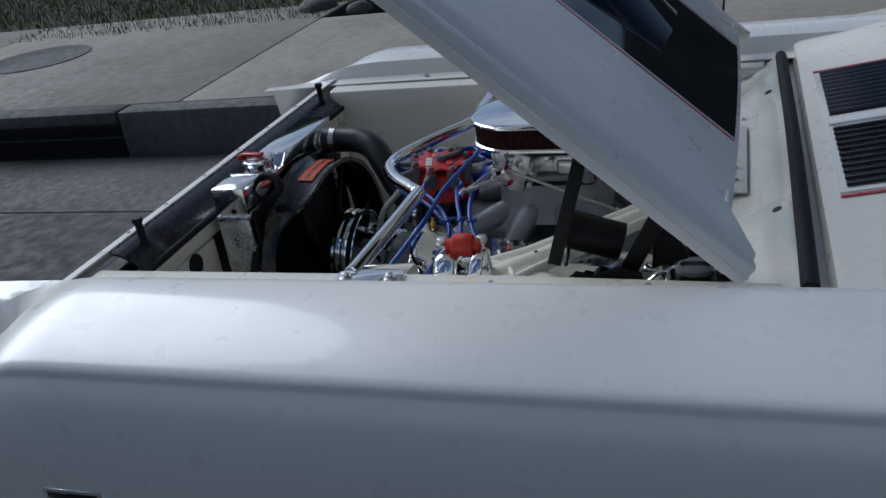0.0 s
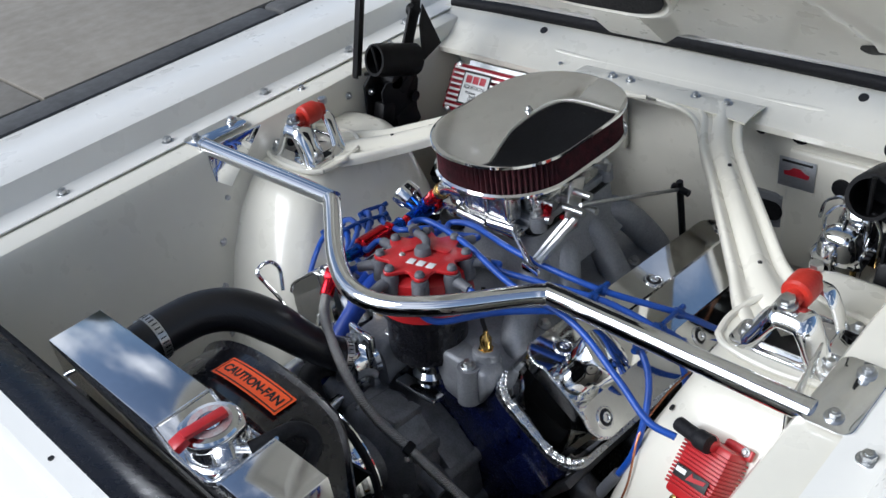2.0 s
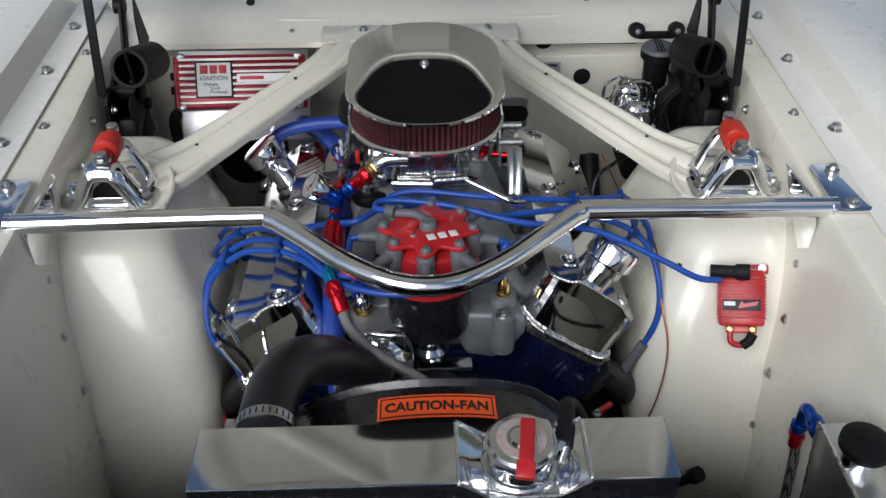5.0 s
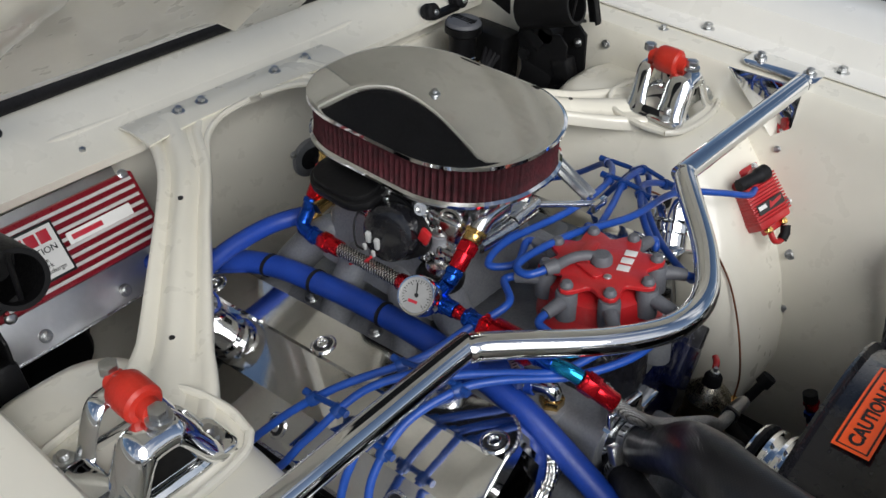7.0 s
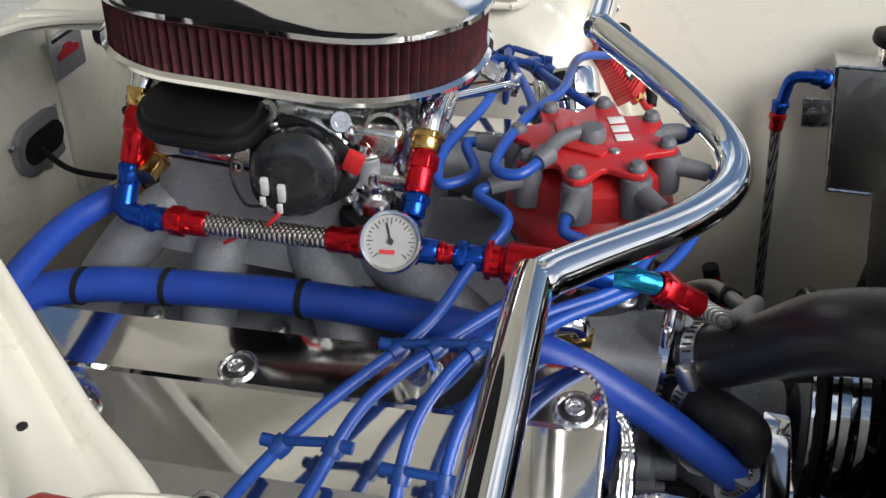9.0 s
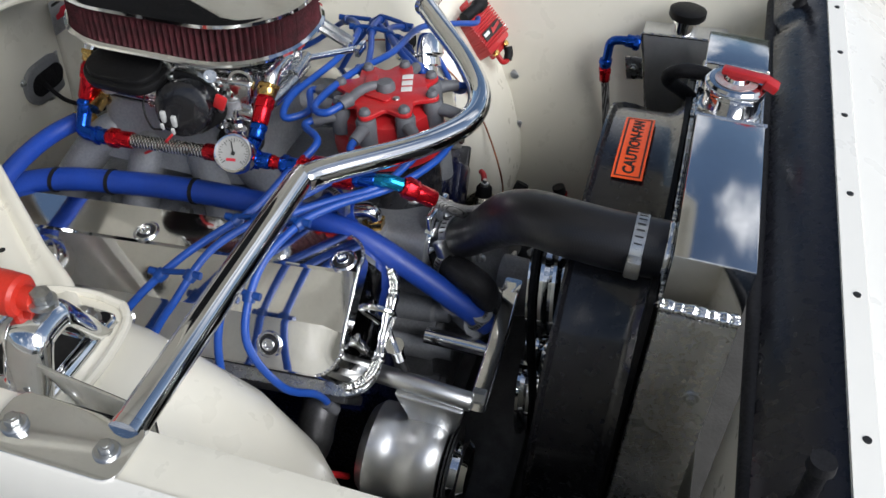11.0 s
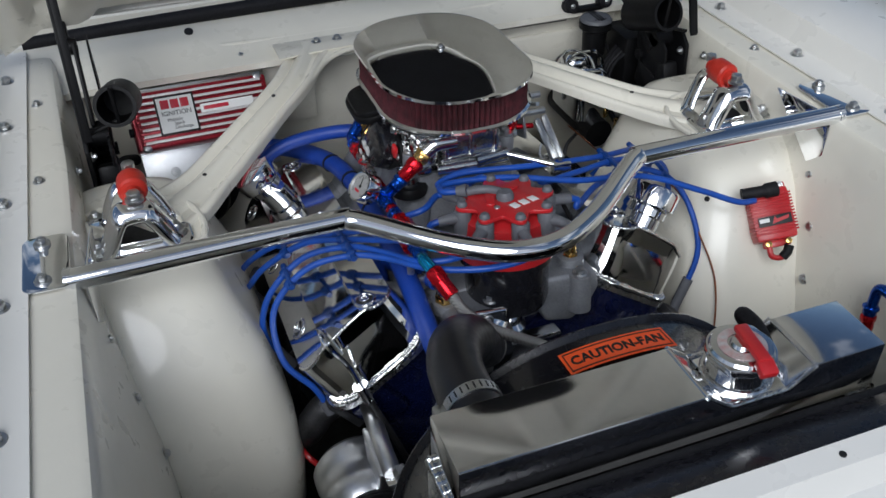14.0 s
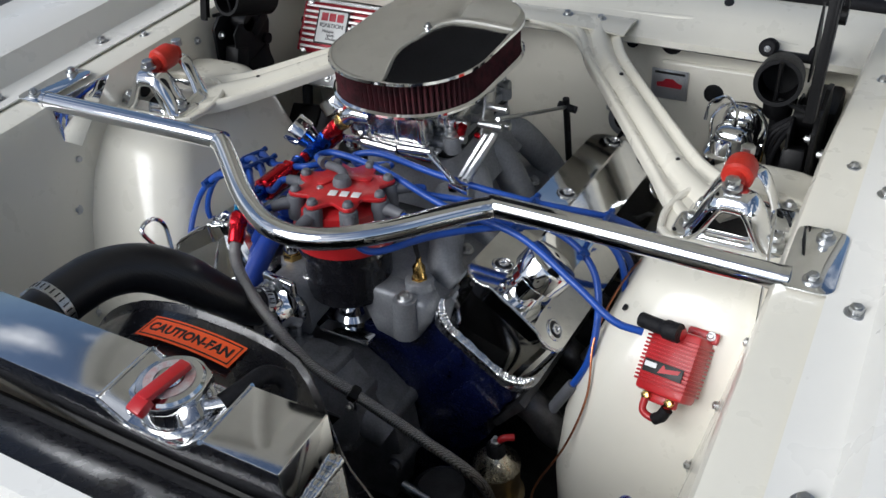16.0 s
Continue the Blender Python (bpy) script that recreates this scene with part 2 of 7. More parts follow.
def prism(outline, h, bev=0.0, m=None, seg=2):
    """A flat outline (x, y), raised from z = 0 to h."""
    bm = bmesh.new()
    f = bm.faces.new([bm.verts.new((x, y, 0)) for x, y in outline])
    top = bmesh.ops.extrude_face_region(bm, geom=[f])["geom"]
    bmesh.ops.translate(bm, vec=(0, 0, h), verts=[v for v in top if isinstance(v, bmesh.types.BMVert)])
    bmesh.ops.recalc_face_normals(bm, faces=bm.faces)
    if bev:
        es = [e for e in bm.edges if e.calc_face_angle(0) > 0.5]
        bmesh.ops.bevel(bm, geom=es, offset=bev, segments=seg, affect="EDGES", profile=0.5)
    if m is not None:
        bm.transform(m)
    return bm


def loft(rings, caps=True, m=None, closed=True):
    bm = bmesh.new()
    rows = [[bm.verts.new(p) for p in r] for r in rings]
    n = len(rows[0])
    for a, b in zip(rows, rows[1:]):
        for k in range(n if closed else n - 1):
            bm.faces.new((a[k], a[(k + 1) % n], b[(k + 1) % n], b[k]))
    if caps and closed:
        bm.faces.new(rows[0][::-1])
        bm.faces.new(rows[-1])
    if m is not None:
        bm.transform(m)
    return bm


def sheet(f, nu, nv, thick=0.003):
    """A skin of points f(u, v), u and v from 0 to 1, with thickness along its normals."""
    p = np.array([[f(i / nu, j / nv) for j in range(nv + 1)] for i in range(nu + 1)], float)
    du, dv = np.gradient(p, axis=0), np.gradient(p, axis=1)
    nn = np.cross(du, dv)
    nn /= np.linalg.norm(nn, axis=-1, keepdims=True) + 1e-12
    bm = bmesh.new()
    a = [[bm.verts.new(v) for v in row] for row in p]
    b = [[bm.verts.new(v) for v in row] for row in p - nn * thick]
    for i in range(nu):
        for j in range(nv):
            bm.faces.new((a[i][j], a[i + 1][j], a[i + 1][j + 1], a[i][j + 1]))
            bm.faces.new((b[i][j], b[i][j + 1], b[i + 1][j + 1], b[i + 1][j]))
    for i in range(nu):
        bm.faces.new((a[i][0], b[i][0], b[i + 1][0], a[i + 1][0]))
        bm.faces.new((a[i][nv], a[i + 1][nv], b[i + 1][nv], b[i][nv]))
    for j in range(nv):
        bm.faces.new((a[0][j], a[0][j + 1], b[0][j + 1], b[0][j]))
        bm.faces.new((a[nu][j], b[nu][j], b[nu][j + 1], a[nu][j + 1]))
    return bm


def spline(points, res=8):
    """Points on a smooth curve through the given ones."""
    p = [np.array(q, float) for q in points]
    if len(p) == 2:
        return [p[0] + (p[1] - p[0]) * k / 2 for k in range(3)]
    p = [2 * p[0] - p[1]] + p + [2 * p[-1] - p[-2]]
    out = []
    for a, b, c, d in zip(p, p[1:], p[2:], p[3:]):
        for k in range(res):
            t = k / res
            out.append(0.5 * (2 * b + (c - a) * t + (2 * a - 5 * b + 4 * c - d) * t * t + (3 * b - a - 3 * c + d) * t**3))
    return out + [p[-2]]


def rounded(points, radius, res=6):
    """A line with its corners rounded."""
    p = [np.array(q, float) for q in points]
    out = [p[0]]
    for a, b, c in zip(p, p[1:], p[2:]):
        u, v = (a - b), (c - b)
        lu, lv = np.linalg.norm(u), np.linalg.norm(v)
        d = min(radius, 0.45 * lu, 0.45 * lv)
        s, e = b + u / lu * d, b + v / lv * d
        out += [(1 - t) ** 2 * s + 2 * t * (1 - t) * b + t * t * e for t in np.linspace(0, 1, res)]
    return out + [p[-1]]


def pipe(line, r, n=14, inner=0.0):
    """A round section swept along a line of points; r a number or one for each point."""
    p = np.array(line, float)
    rr = np.broadcast_to(r, (len(p),))
    tang = np.gradient(p, axis=0)
    tang /= np.linalg.norm(tang, axis=1, keepdims=True) + 1e-12
    up = np.cross(tang[0], (0.31, 0.2, 0.93))
    up /= np.linalg.norm(up)
    rings = []
    for q, t, rad in zip(p, tang, rr):
        up = up - t * (up @ t)
        up /= np.linalg.norm(up)
        side = np.cross(t, up)
        rings.append([q + rad * (math.cos(2 * math.pi * k / n) * up + math.sin(2 * math.pi * k / n) * side) for k in range(n)])
    return loft(rings)


def tube(points, r, n=14, res=8):
    return pipe(spline(points, res), r, n)


def rod(a, b, r, n=14, r2=None):
    return lathe([(r, 0), (r2 if r2 is not None else r, (Vector(b) - Vector(a)).length)], n, frame_to(a, b))


def hexa(r, h, bev=0.0008):
    return prism([(r * math.cos(math.pi * k / 3), r * math.sin(math.pi * k / 3)) for k in range(6)], h, bev)


def oval(hx, hy, r=None, n=10):
    """A rounded rectangle of half sizes hx, hy, corner radius r (a stadium if r is the smaller)."""
    r = min(hx, hy) if r is None else r
    out = []
    for cx, cy, a in ((hx - r, hy - r, 0), (-hx + r, hy - r, 90), (-hx + r, -hy + r, 180), (hx - r, -hy + r, 270)):
        out += [(cx + r * math.cos(radians(a + 90 * k / n)), cy + r * math.sin(radians(a + 90 * k / n))) for k in range(n + 1)]
    return out


def text_mesh(body, size, depth=0.0004, bold=0.0):
    cu = bpy.data.curves.new("lettering", "FONT")
    cu.body, cu.size, cu.extrude, cu.align_x, cu.align_y, cu.resolution_u = body, size, depth, "CENTER", "CENTER", 3
    cu.offset = bold
    ob = new("lettering", cu)
    bpy.context.view_layer.update()
    me = bpy.data.meshes.new_from_object(ob.evaluated_get(bpy.context.evaluated_depsgraph_get()))
    bpy.data.objects.remove(ob)
    bm = bmesh.new()
    bm.from_mesh(me)
    return bm


BOLT_HEAD = mesh_of("bolt", join(lathe([(1.0, 0), (1.0, 0.18), (0.9, 0.26)], 16), moved(hexa(0.62, 0.62, 0.06), Matrix.Translation((0, 0, 0.26))), lathe([(0.36, 0.86), (0.34, 1.0)], 12)))
BOLT_HEAD.materials.append(GALV)
SCREW_HEAD = mesh_of("screw", join(lathe([(1.0, 0), (1.0, 0.25), (0.8, 0.5), (0.35, 0.62)], 16), box(1.1, 0.16, 0.06, 0, Matrix.Translation((0, 0, 0.63)))))
SCREW_HEAD.materials.append(GALV)
SOCKET = mesh_of("socket_screw", lathe([(1.0, 0), (1.0, 0.45), (0.9, 0.55), (0.62, 0.55), (0.55, 0.47), (0.5, 0.2)], 18))
SOCKET.materials.append(CHROME_SOFT)
CAP_NUT = mesh_of("terminal_nut", lathe([(1.25, 0), (1.25, 0.5), (1.05, 0.7), (1.0, 1.0), (0.8, 1.2), (0.5, 1.22)], 18))
CAP_NUT.materials.append(GREY_BOOT)


def bolt(at, normal, r, parent, mesh=None, name="bolt", spin=0.0):
    ob = part(name, mesh or BOLT_HEAD, GALV, parent)
    m = frame_to(at, Vector(at) + Vector(normal)) @ pose(0, 0, 0, 0, 0, spin) @ Matrix.Scale(r, 4)
    ob.matrix_basis = m
    return ob


# ---- ground ----
KX, KZ = -2.45, 0.27  # kerb face and the pavement's height


def flat(x0, x1, y0, y1, z0, z1, bev=0.006):
    return box(x1 - x0, y1 - y0, z1 - z0, bev, Matrix.Translation(((x0 + x1) / 2, (y0 + y1) / 2, (z0 + z1) / 2)))


ground = solo("ground", flat(-600, 600, -600, 600, -0.6, -0.03, 0), SOIL, "bare brown soil under everything", "ground", kind="structure")
road = solo("road", flat(KX - 0.02, 14, -60, 60, -0.2, 0.0, 0), ASPHALT, "dark grey asphalt road by the kerb", "road", kind="structure")
gutter = solo("gutter", flat(KX, KX + 0.75, -60, 60, -0.05, 0.006, 0.004), GUTTER, "pale concrete gutter along the kerb", "gutter", kind="structure")
kerb = thing("kerb", "grey concrete kerb with a storm drain inlet", "kerb", (KX, 0, 0), kind="structure")
for y0, y1 in ((-60, -4.6), (-2.75, 1.5), (1.5, 60)):
    part("kerb_stone", flat(KX - 0.16, KX, y0 + 0.004, y1 - 0.004, -0.05, KZ + 0.005, 0.03), KERB, kerb)
part("inlet_lintel", flat(KX - 0.16, KX, -4.596, -2.754, KZ - 0.07, KZ + 0.005, 0.02), KERB, kerb)
part("inlet_back", flat(KX - 0.165, KX - 0.15, -4.6, -2.75, -0.5, KZ - 0.072, 0), STEEL_DARK, kerb)
part("inlet_bar", rod((KX - 0.08, -4.6, 0.10), (KX - 0.08, -2.75, 0.10), 0.012), STEEL_DARK, kerb)
pavement = thing("pavement", "stained concrete pavement slabs", "pavement", (KX - 1, 0, KZ), kind="structure")
for k in range(-12, 12):
    y0 = 0.47 + 2.9 * k
    back = -4.62 if y0 > -3.5 else -5.2
    part("slab", flat(back if y0 < -1 else -9.5, KX - 0.168, y0 + 0.006, y0 + 2.894, 0.0, KZ, 0.008), CONCRETE, pavement)
part("manhole_cover", lathe([(0.40, 0), (0.40, 0.006), (0.34, 0.008), (0.33, 0.004), (0.1, 0.006)], 40, Matrix.Translation((-3.95, -4.5, KZ))), KERB, pavement, "worn concrete access cover")
verge = solo("verge", flat(-9.5, -4.62, -60, -2.43, -0.1, KZ - 0.015, 0), SOIL, "soil strip behind the pavement", "verge", kind="structure")
rng = np.random.default_rng(5)
gb = bmesh.new()
for _ in range(26000):
    gx, gy = rng.uniform(-8.2, -4.63), rng.uniform(-9.5, -2.45)
    if gx > -5.2 and gy < -5.4:
        continue
    a, h, wd, le = rng.uniform(0, 6.28), rng.uniform(0.03, 0.075), rng.uniform(0.003, 0.006), rng.uniform(-0.03, 0.03)
    c, s = math.cos(a) * wd, math.sin(a) * wd
    v = [gb.verts.new(q) for q in ((gx - c, gy - s, KZ - 0.02), (gx + c, gy + s, KZ - 0.02), (gx + le, gy + le * 0.7, KZ - 0.02 + h))]
    gb.faces.new(v)
solo("grass", gb, GRASS, "short green and straw-coloured grass behind the pavement", "grass", kind="stuff")
for x, y, r in ((-5.0, -2.62, 0.13), (-4.85, -2.2, 0.09), (-5.1, -1.9, 0.12)):
    rb = lathe([(r * math.cos(a) * 1.2, r * math.sin(a) * 0.7) for a in np.linspace(-0.3, 1.45, 6)], 9, Matrix.Translation((x, y, KZ)))
    for v in rb.verts:
        v.co += Vector(noise.noise_vector(v.co * 9)) * r * 0.22
    solo("stone", rb, KERB, "grey landscaping stone at the edge of the grass", "stone", group="landscaping stones")

# far side of the street and what stands behind, a low uneven line all round
far = []
for k in range(96):
    a = 2 * math.pi * k / 96
    far.append((math.cos(a), math.sin(a), 6.0 + 2.6 * noise.noise((3 * math.cos(a), 3 * math.sin(a), 0.3)) + 1.4 * noise.noise((11 * math.cos(a), 11 * math.sin(a), 1.7))))
solo("backdrop", loft([[(34 * x, 34 * y, -0.3) for x, y, h in far], [(34 * x, 34 * y, h) for x, y, h in far], [(36 * x, 36 * y, h - 0.2) for x, y, h in far], [(36 * x, 36 * y, -0.3) for x, y, h in far]], caps=False), FAR, "far line of houses and trees round the street", "backdrop", kind="structure")

# ---- car body ----
car = thing("car", "white vintage coupe with its hood open and a black stripe", "car", (0, 0.3, 0))


def arch(y):
    d = 0.36**2 - (y - 0.15) ** 2
    return max(0.24, 0.33 + math.sqrt(d)) if d > 0 else 0.24


FEN = [(0.556, 0.882), (0.590, 0.882), (0.602, 0.886), (0.609, 0.904), (0.618, 0.922), (0.645, 0.932), (0.70, 0.932), (0.76, 0.924), (0.805, 0.913), (0.826, 0.906), (0.834, 0.902), (0.8375, 0.897), (0.8385, 0.891), (0.841, 0.886), (0.848, 0.876), (0.857, 0.856), (0.866, 0.828), (0.873, 0.785), (0.877, 0.72), (0.876, 0.62), (0.865, 0.45), (0.85, 0.25)]


def fender(s):
    def f(u, v):
        y = -0.70 + 1.75 * u
        k = v * (len(FEN) - 1)
        i = min(int(k), len(FEN) - 2)
        (x0, z0), (x1, z1) = FEN[i], FEN[i + 1]
        x, z = x0 + (x1 - x0) * (k - i), z0 + (z1 - z0) * (k - i)
        if z < 0.72:
            z = 0.72 - (0.72 - z) * (0.72 - arch(y)) / (0.72 - 0.24)
        drop = max(0.0, -0.30 - y)
        crown = max(0.0, min(1.0, (x - 0.60) / 0.05))
        nose_dip = max(0.0, -0.36 - y)
        z -= 2.3 * nose_dip * nose_dip * crown * max(0.0, min(1.0, (z - 0.40) / 0.35)) + 0.05 * drop * drop
        x -= (0.16 * drop * drop) * max(0, x - 0.6) / 0.26
        return (s * x, y, z)

    bm = sheet(f, 50, len(FEN) - 1, 0.0025 * s)
    return bm


APR = [(0.572, 0.8775), (0.517, 0.8775), (0.510, 0.875), (0.506, 0.868), (0.500, 0.83), (0.494, 0.787), (0.481, 0.724), (0.466, 0.652), (0.458, 0.56), (0.468, 0.45), (0.49, 0.30)]


def apron(s):
    def f(u, v):
        y = -0.475 + 1.1 * u
        k = v * (len(APR) - 1)
        i = min(int(k), len(APR) - 2)
        (x0, z0), (x1, z1) = APR[i], APR[i + 1]
        x, z = x0 + (x1 - x0) * (k - i), z0 + (z1 - z0) * (k - i)
        rear = max(0.0, min(1.0, (y - 0.05) / 0.2))
        if z < 0.868:
            x += rear * (0.503 - x)
        x += 0.035 * max(0.0, y - 0.25) * (1 if z > 0.8 else 0)
        return (s * x, y, z)

    return sheet(f, 30, len(APR) - 1, -0.002 * s)


TOWER = [(0.36, 0.335, -0.07, 0.33), (0.42, 0.32, -0.088, 0.335), (0.48, 0.300, -0.098, 0.34), (0.55, 0.294, -0.092, 0.34), (0.62, 0.296, -0.068, 0.335), (0.70, 0.314, -0.028, 0.33), (0.76, 0.340, 0.012, 0.325), (0.795, 0.354, 0.046, 0.317), (0.812, 0.366, 0.068, 0.308), (0.818, 0.380, 0.085, 0.296)]


def tower(s):
    rings = []
    for z, xi, yf, yr in TOWER:
        cx, cy, hx, hy = (xi + 0.53) / 2, (yf + yr) / 2, (0.53 - xi) / 2, (yr - yf) / 2
        rings.append([(s * (cx + x), cy + y, z) for x, y in oval(hx, hy, 0.062, 7)])
    return loft(rings)


for s, side in ((-1, "kerb"), (1, "road")):
    fen = part("fender", fender(s), WHITE, car, "white gloss painted front fender")
    apr = part("inner_fender", apron(s), CREAM, car, "cream painted inner fender panel")
    tow = part("shock_tower", tower(s), CREAM, car, "cream painted shock tower")
    for y in (-0.223 if s < 0 else -0.262, -0.029, 0.178, 0.385, 0.54):
        bolt((s * 0.584, y, 0.882), (0, 0, 1), 0.0115, fen, spin=17 * y * 100)
    for y in (0.23, 0.455):
        bolt((s * 0.543, y, 0.878), (0, 0, 1), 0.008, apr, spin=y * 90)
    for x, y, z in ((0.481, -0.041, 0.724), (0.465, -0.071, 0.652), (0.459, -0.088, 0.565), (0.466, -0.078, 0.46)):
        bolt((s * x, y, z), (-s * 0.9, -0.2, 0.35), 0.008, apr)
    bolt((s * 0.502, 0.30, 0.845), (-s, 0, 0), 0.007, apr)
    for y in (0.30, -0.280) if s < 0 else (0.30,):
        part("slot", box(0.008, 0.016, 0.0012, 0.0004, Matrix.Translation((s * 0.588, y, 0.8825))), INK, fen)

# cowl and firewall
COWL = [(0.63, 0.826), (0.566, 0.828), (0.556, 0.834), (0.556, 0.842), (0.566, 0.846), (0.592, 0.852), (0.612, 0.866), (0.64, 0.880), (0.652, 0.886), (0.660, 0.886), (0.664, 0.868), (0.690, 0.868), (0.694, 0.905), (0.705, 0.910), (0.95, 0.945), (1.05, 0.95)]


def cowl_f(u, v):
    x = -0.80 + 1.60 * u
    k = v * (len(COWL) - 1)
    i = min(int(k), len(COWL) - 2)
    (y0, z0), (y1, z1) = COWL[i], COWL[i + 1]
    y, z = y0 + (y1 - y0) * (k - i), z0 + (z1 - z0) * (k - i)
    if v < 0.66:
        x *= 0.575 / 0.80
        bulge = max(0.0, 1 - ((abs(x) - 0.36) / 0.12) ** 2)
        if 0.85 < z < 0.885:
            z += 0.008 * bulge
            y -= 0.006 * bulge
    return (x, y, z - 0.03 * max(0, abs(x) - 0.45) ** 2 * 4)


cowl = part("cowl", sheet(cowl_f, 60, len(COWL) - 1, -0.002), CREAM, car, "cream painted cowl panel")
for x in (-0.345, -0.225):
    bolt((x, 0.58, 0.849), (0, -0.25, 1), 0.0065, cowl, spin=x * 300)
for x in (-0.299, 0.300):
    part("hole", lathe([(0.0075, 0), (0.0075, 0.003)], 16, frame_to((x, 0.6295, 0.8835), (x, 0.5955, 0.947))), INK, cowl)
for side in (-1, 1):
    bead = [(0.0, 0.606, 0.858), (side * 0.15, 0.606, 0.858), (side * 0.285, 0.605, 0.861), (side * 0.335, 0.590, 0.855), (side * 0.385, 0.580, 0.852), (side * 0.47, 0.580, 0.846), (side * 0.52, 0.580, 0.844)]
    part("stamped_ridge", tube(bead, 0.0055, 10), CREAM, cowl)
    bead = [(0.0, 0.646, 0.8795), (side * 0.20, 0.646, 0.8795), (side * 0.26, 0.642, 0.880), (side * 0.285, 0.632, 0.8785), (side * 0.315, 0.632, 0.880), (side * 0.34, 0.642, 0.882), (side * 0.42, 0.646, 0.884), (side * 0.50, 0.646, 0.8790)]
    part("stamped_ridge", tube(bead, 0.0045, 10), CREAM, cowl)
part("seal", tube([(-0.56, 0.662, 0.889), (-0.3, 0.663, 0.897), (0, 0.664, 0.900), (0.3, 0.663, 0.897), (0.56, 0.662, 0.889)], 0.0125), RUBBER, car, "black rubber hood seal")
fw = part("firewall", sheet(lambda u, v: (-0.515 + 1.03 * u, 0.602 + 0.012 * (1 if 0.30 < u < 0.7 else 0), 0.84 - 0.55 * v), 40, 10, -0.003), CREAM, car, "cream painted firewall")
part("firewall_panel", box(0.30, 0.012, 0.22, 0.02, Matrix.Translation((0.36, 0.600, 0.68)), 3), CREAM, fw)
vents = part("cowl_vent", box(0.62, 0.22, 0.004, 0.001, Matrix.Translation((0, 0.825, 0.930)) @ pose(0, 0, 0, 8.1)), WHITE, car, "black striped cowl air vents")
for sx in (-1, 1):
    for k in range(11):
        part("louvre", box(0.017, 0.200, 0.006, 0.002, Matrix.Translation((sx * (0.042 + 0.0245 * k), 0.825, 0.9345)) @ pose(0, 0, 0, 8.1) @ pose(0, 0, 0, 0, sx * -14)), STRIPE, vents)
part("vent_divider", box(0.04, 0.21, 0.008, 0.003, Matrix.Translation((0, 0.825, 0.933)) @ pose(0, 0, 0, 8.1)), WHITE, vents)
for sx in (-1, 1):
    part("vent_pinstripe", box(0.008, 0.22, 0.003, 0.001, Matrix.Translation((sx * 0.322, 0.825, 0.9305)) @ pose(0, 0, 0, 8.1)), PIN, vents)
part("windscreen", sheet(lambda u, v: ((-0.66 + 1.32 * u) * (1 - 0.16 * v), 1.02 + 0.42 * v + 0.12 * (1 - (2 * u - 1) ** 2) * -0.4, 0.95 + 0.36 * v), 16, 6, 0.005), GLASS, car, "clear curved windscreen")
part("windscreen_trim", tube([(-0.70, 1.03, 0.945), (-0.35, 0.985, 0.948), (0, 0.972, 0.95), (0.35, 0.985, 0.948), (0.70, 1.03, 0.945)], 0.009), CHROME, car)
for s in (-1, 1):
    part("door", flat(min(s * 0.80, s * 0.86), max(s * 0.80, s * 0.86), 1.055, 2.1, 0.25, 0.90, 0.025), WHITE, car, "white painted door")
    part("roof_pillar", tube([(s * 0.70, 1.04, 0.94), (s * 0.60, 1.42, 1.30), (s * 0.585, 1.6, 1.345)], 0.022), WHITE, car)
    wh = part("wheel", lathe([(0.20, -0.10), (0.30, -0.10), (0.325, -0.07), (0.325, 0.07), (0.30, 0.10), (0.20, 0.10)], 40, Matrix.Translation((s * 0.72, 0.15, 0.325)) @ pose(0, 0, 0, 0, 90)), RUBBER, car, "black rubber tyre")
    part("rim", lathe([(0.03, -0.06), (0.19, -0.08), (0.205, -0.095), (0.205, 0.095), (0.19, 0.08), (0.03, 0.05)], 40, Matrix.Translation((s * 0.72, 0.15, 0.325)) @ pose(0, 0, 0, 0, 90)), CHROME_SOFT, wh)
    part("rear_wheel", lathe([(0.02, -0.10), (0.30, -0.10), (0.325, -0.07), (0.325, 0.07), (0.30, 0.10), (0.02, 0.10)], 40, Matrix.Translation((s * 0.70, 2.9, 0.325)) @ pose(0, 0, 0, 0, 90)), RUBBER, car, "black rubber tyre")
    part("rear_body", flat(min(s * 0.78, s * 0.86), max(s * 0.78, s * 0.86), 2.108, 3.75, 0.30, 0.92, 0.04), WHITE, car, "white painted rear quarter panel")
part("roof", sheet(lambda u, v: (-0.58 + 1.16 * u, 1.46 + 1.3 * v, 1.345 - 0.06 * (2 * v - 1) ** 2 - 0.03 * (2 * u - 1) ** 2), 12, 12, 0.02), WHITE, car, "white painted roof")
part("deck", sheet(lambda u, v: (-0.78 + 1.56 * u, 2.76 + 0.99 * v, 1.28 - 0.37 * min(1, v * 2.2)), 8, 14, 0.02), WHITE, car, "white painted rear deck")
part("floor_pan", flat(-0.78, 0.78, 0.64, 3.7, 0.26, 0.30, 0.01), STEEL_DARK, car)
part("crossmember", flat(-0.47, 0.47, -0.12, 0.10, 0.24, 0.31, 0.02), STEEL_DARK, car)
part("splash_pan", flat(-0.49, 0.49, -0.47, 0.63, 0.215, 0.235, 0.004), STEEL_DARK, car)

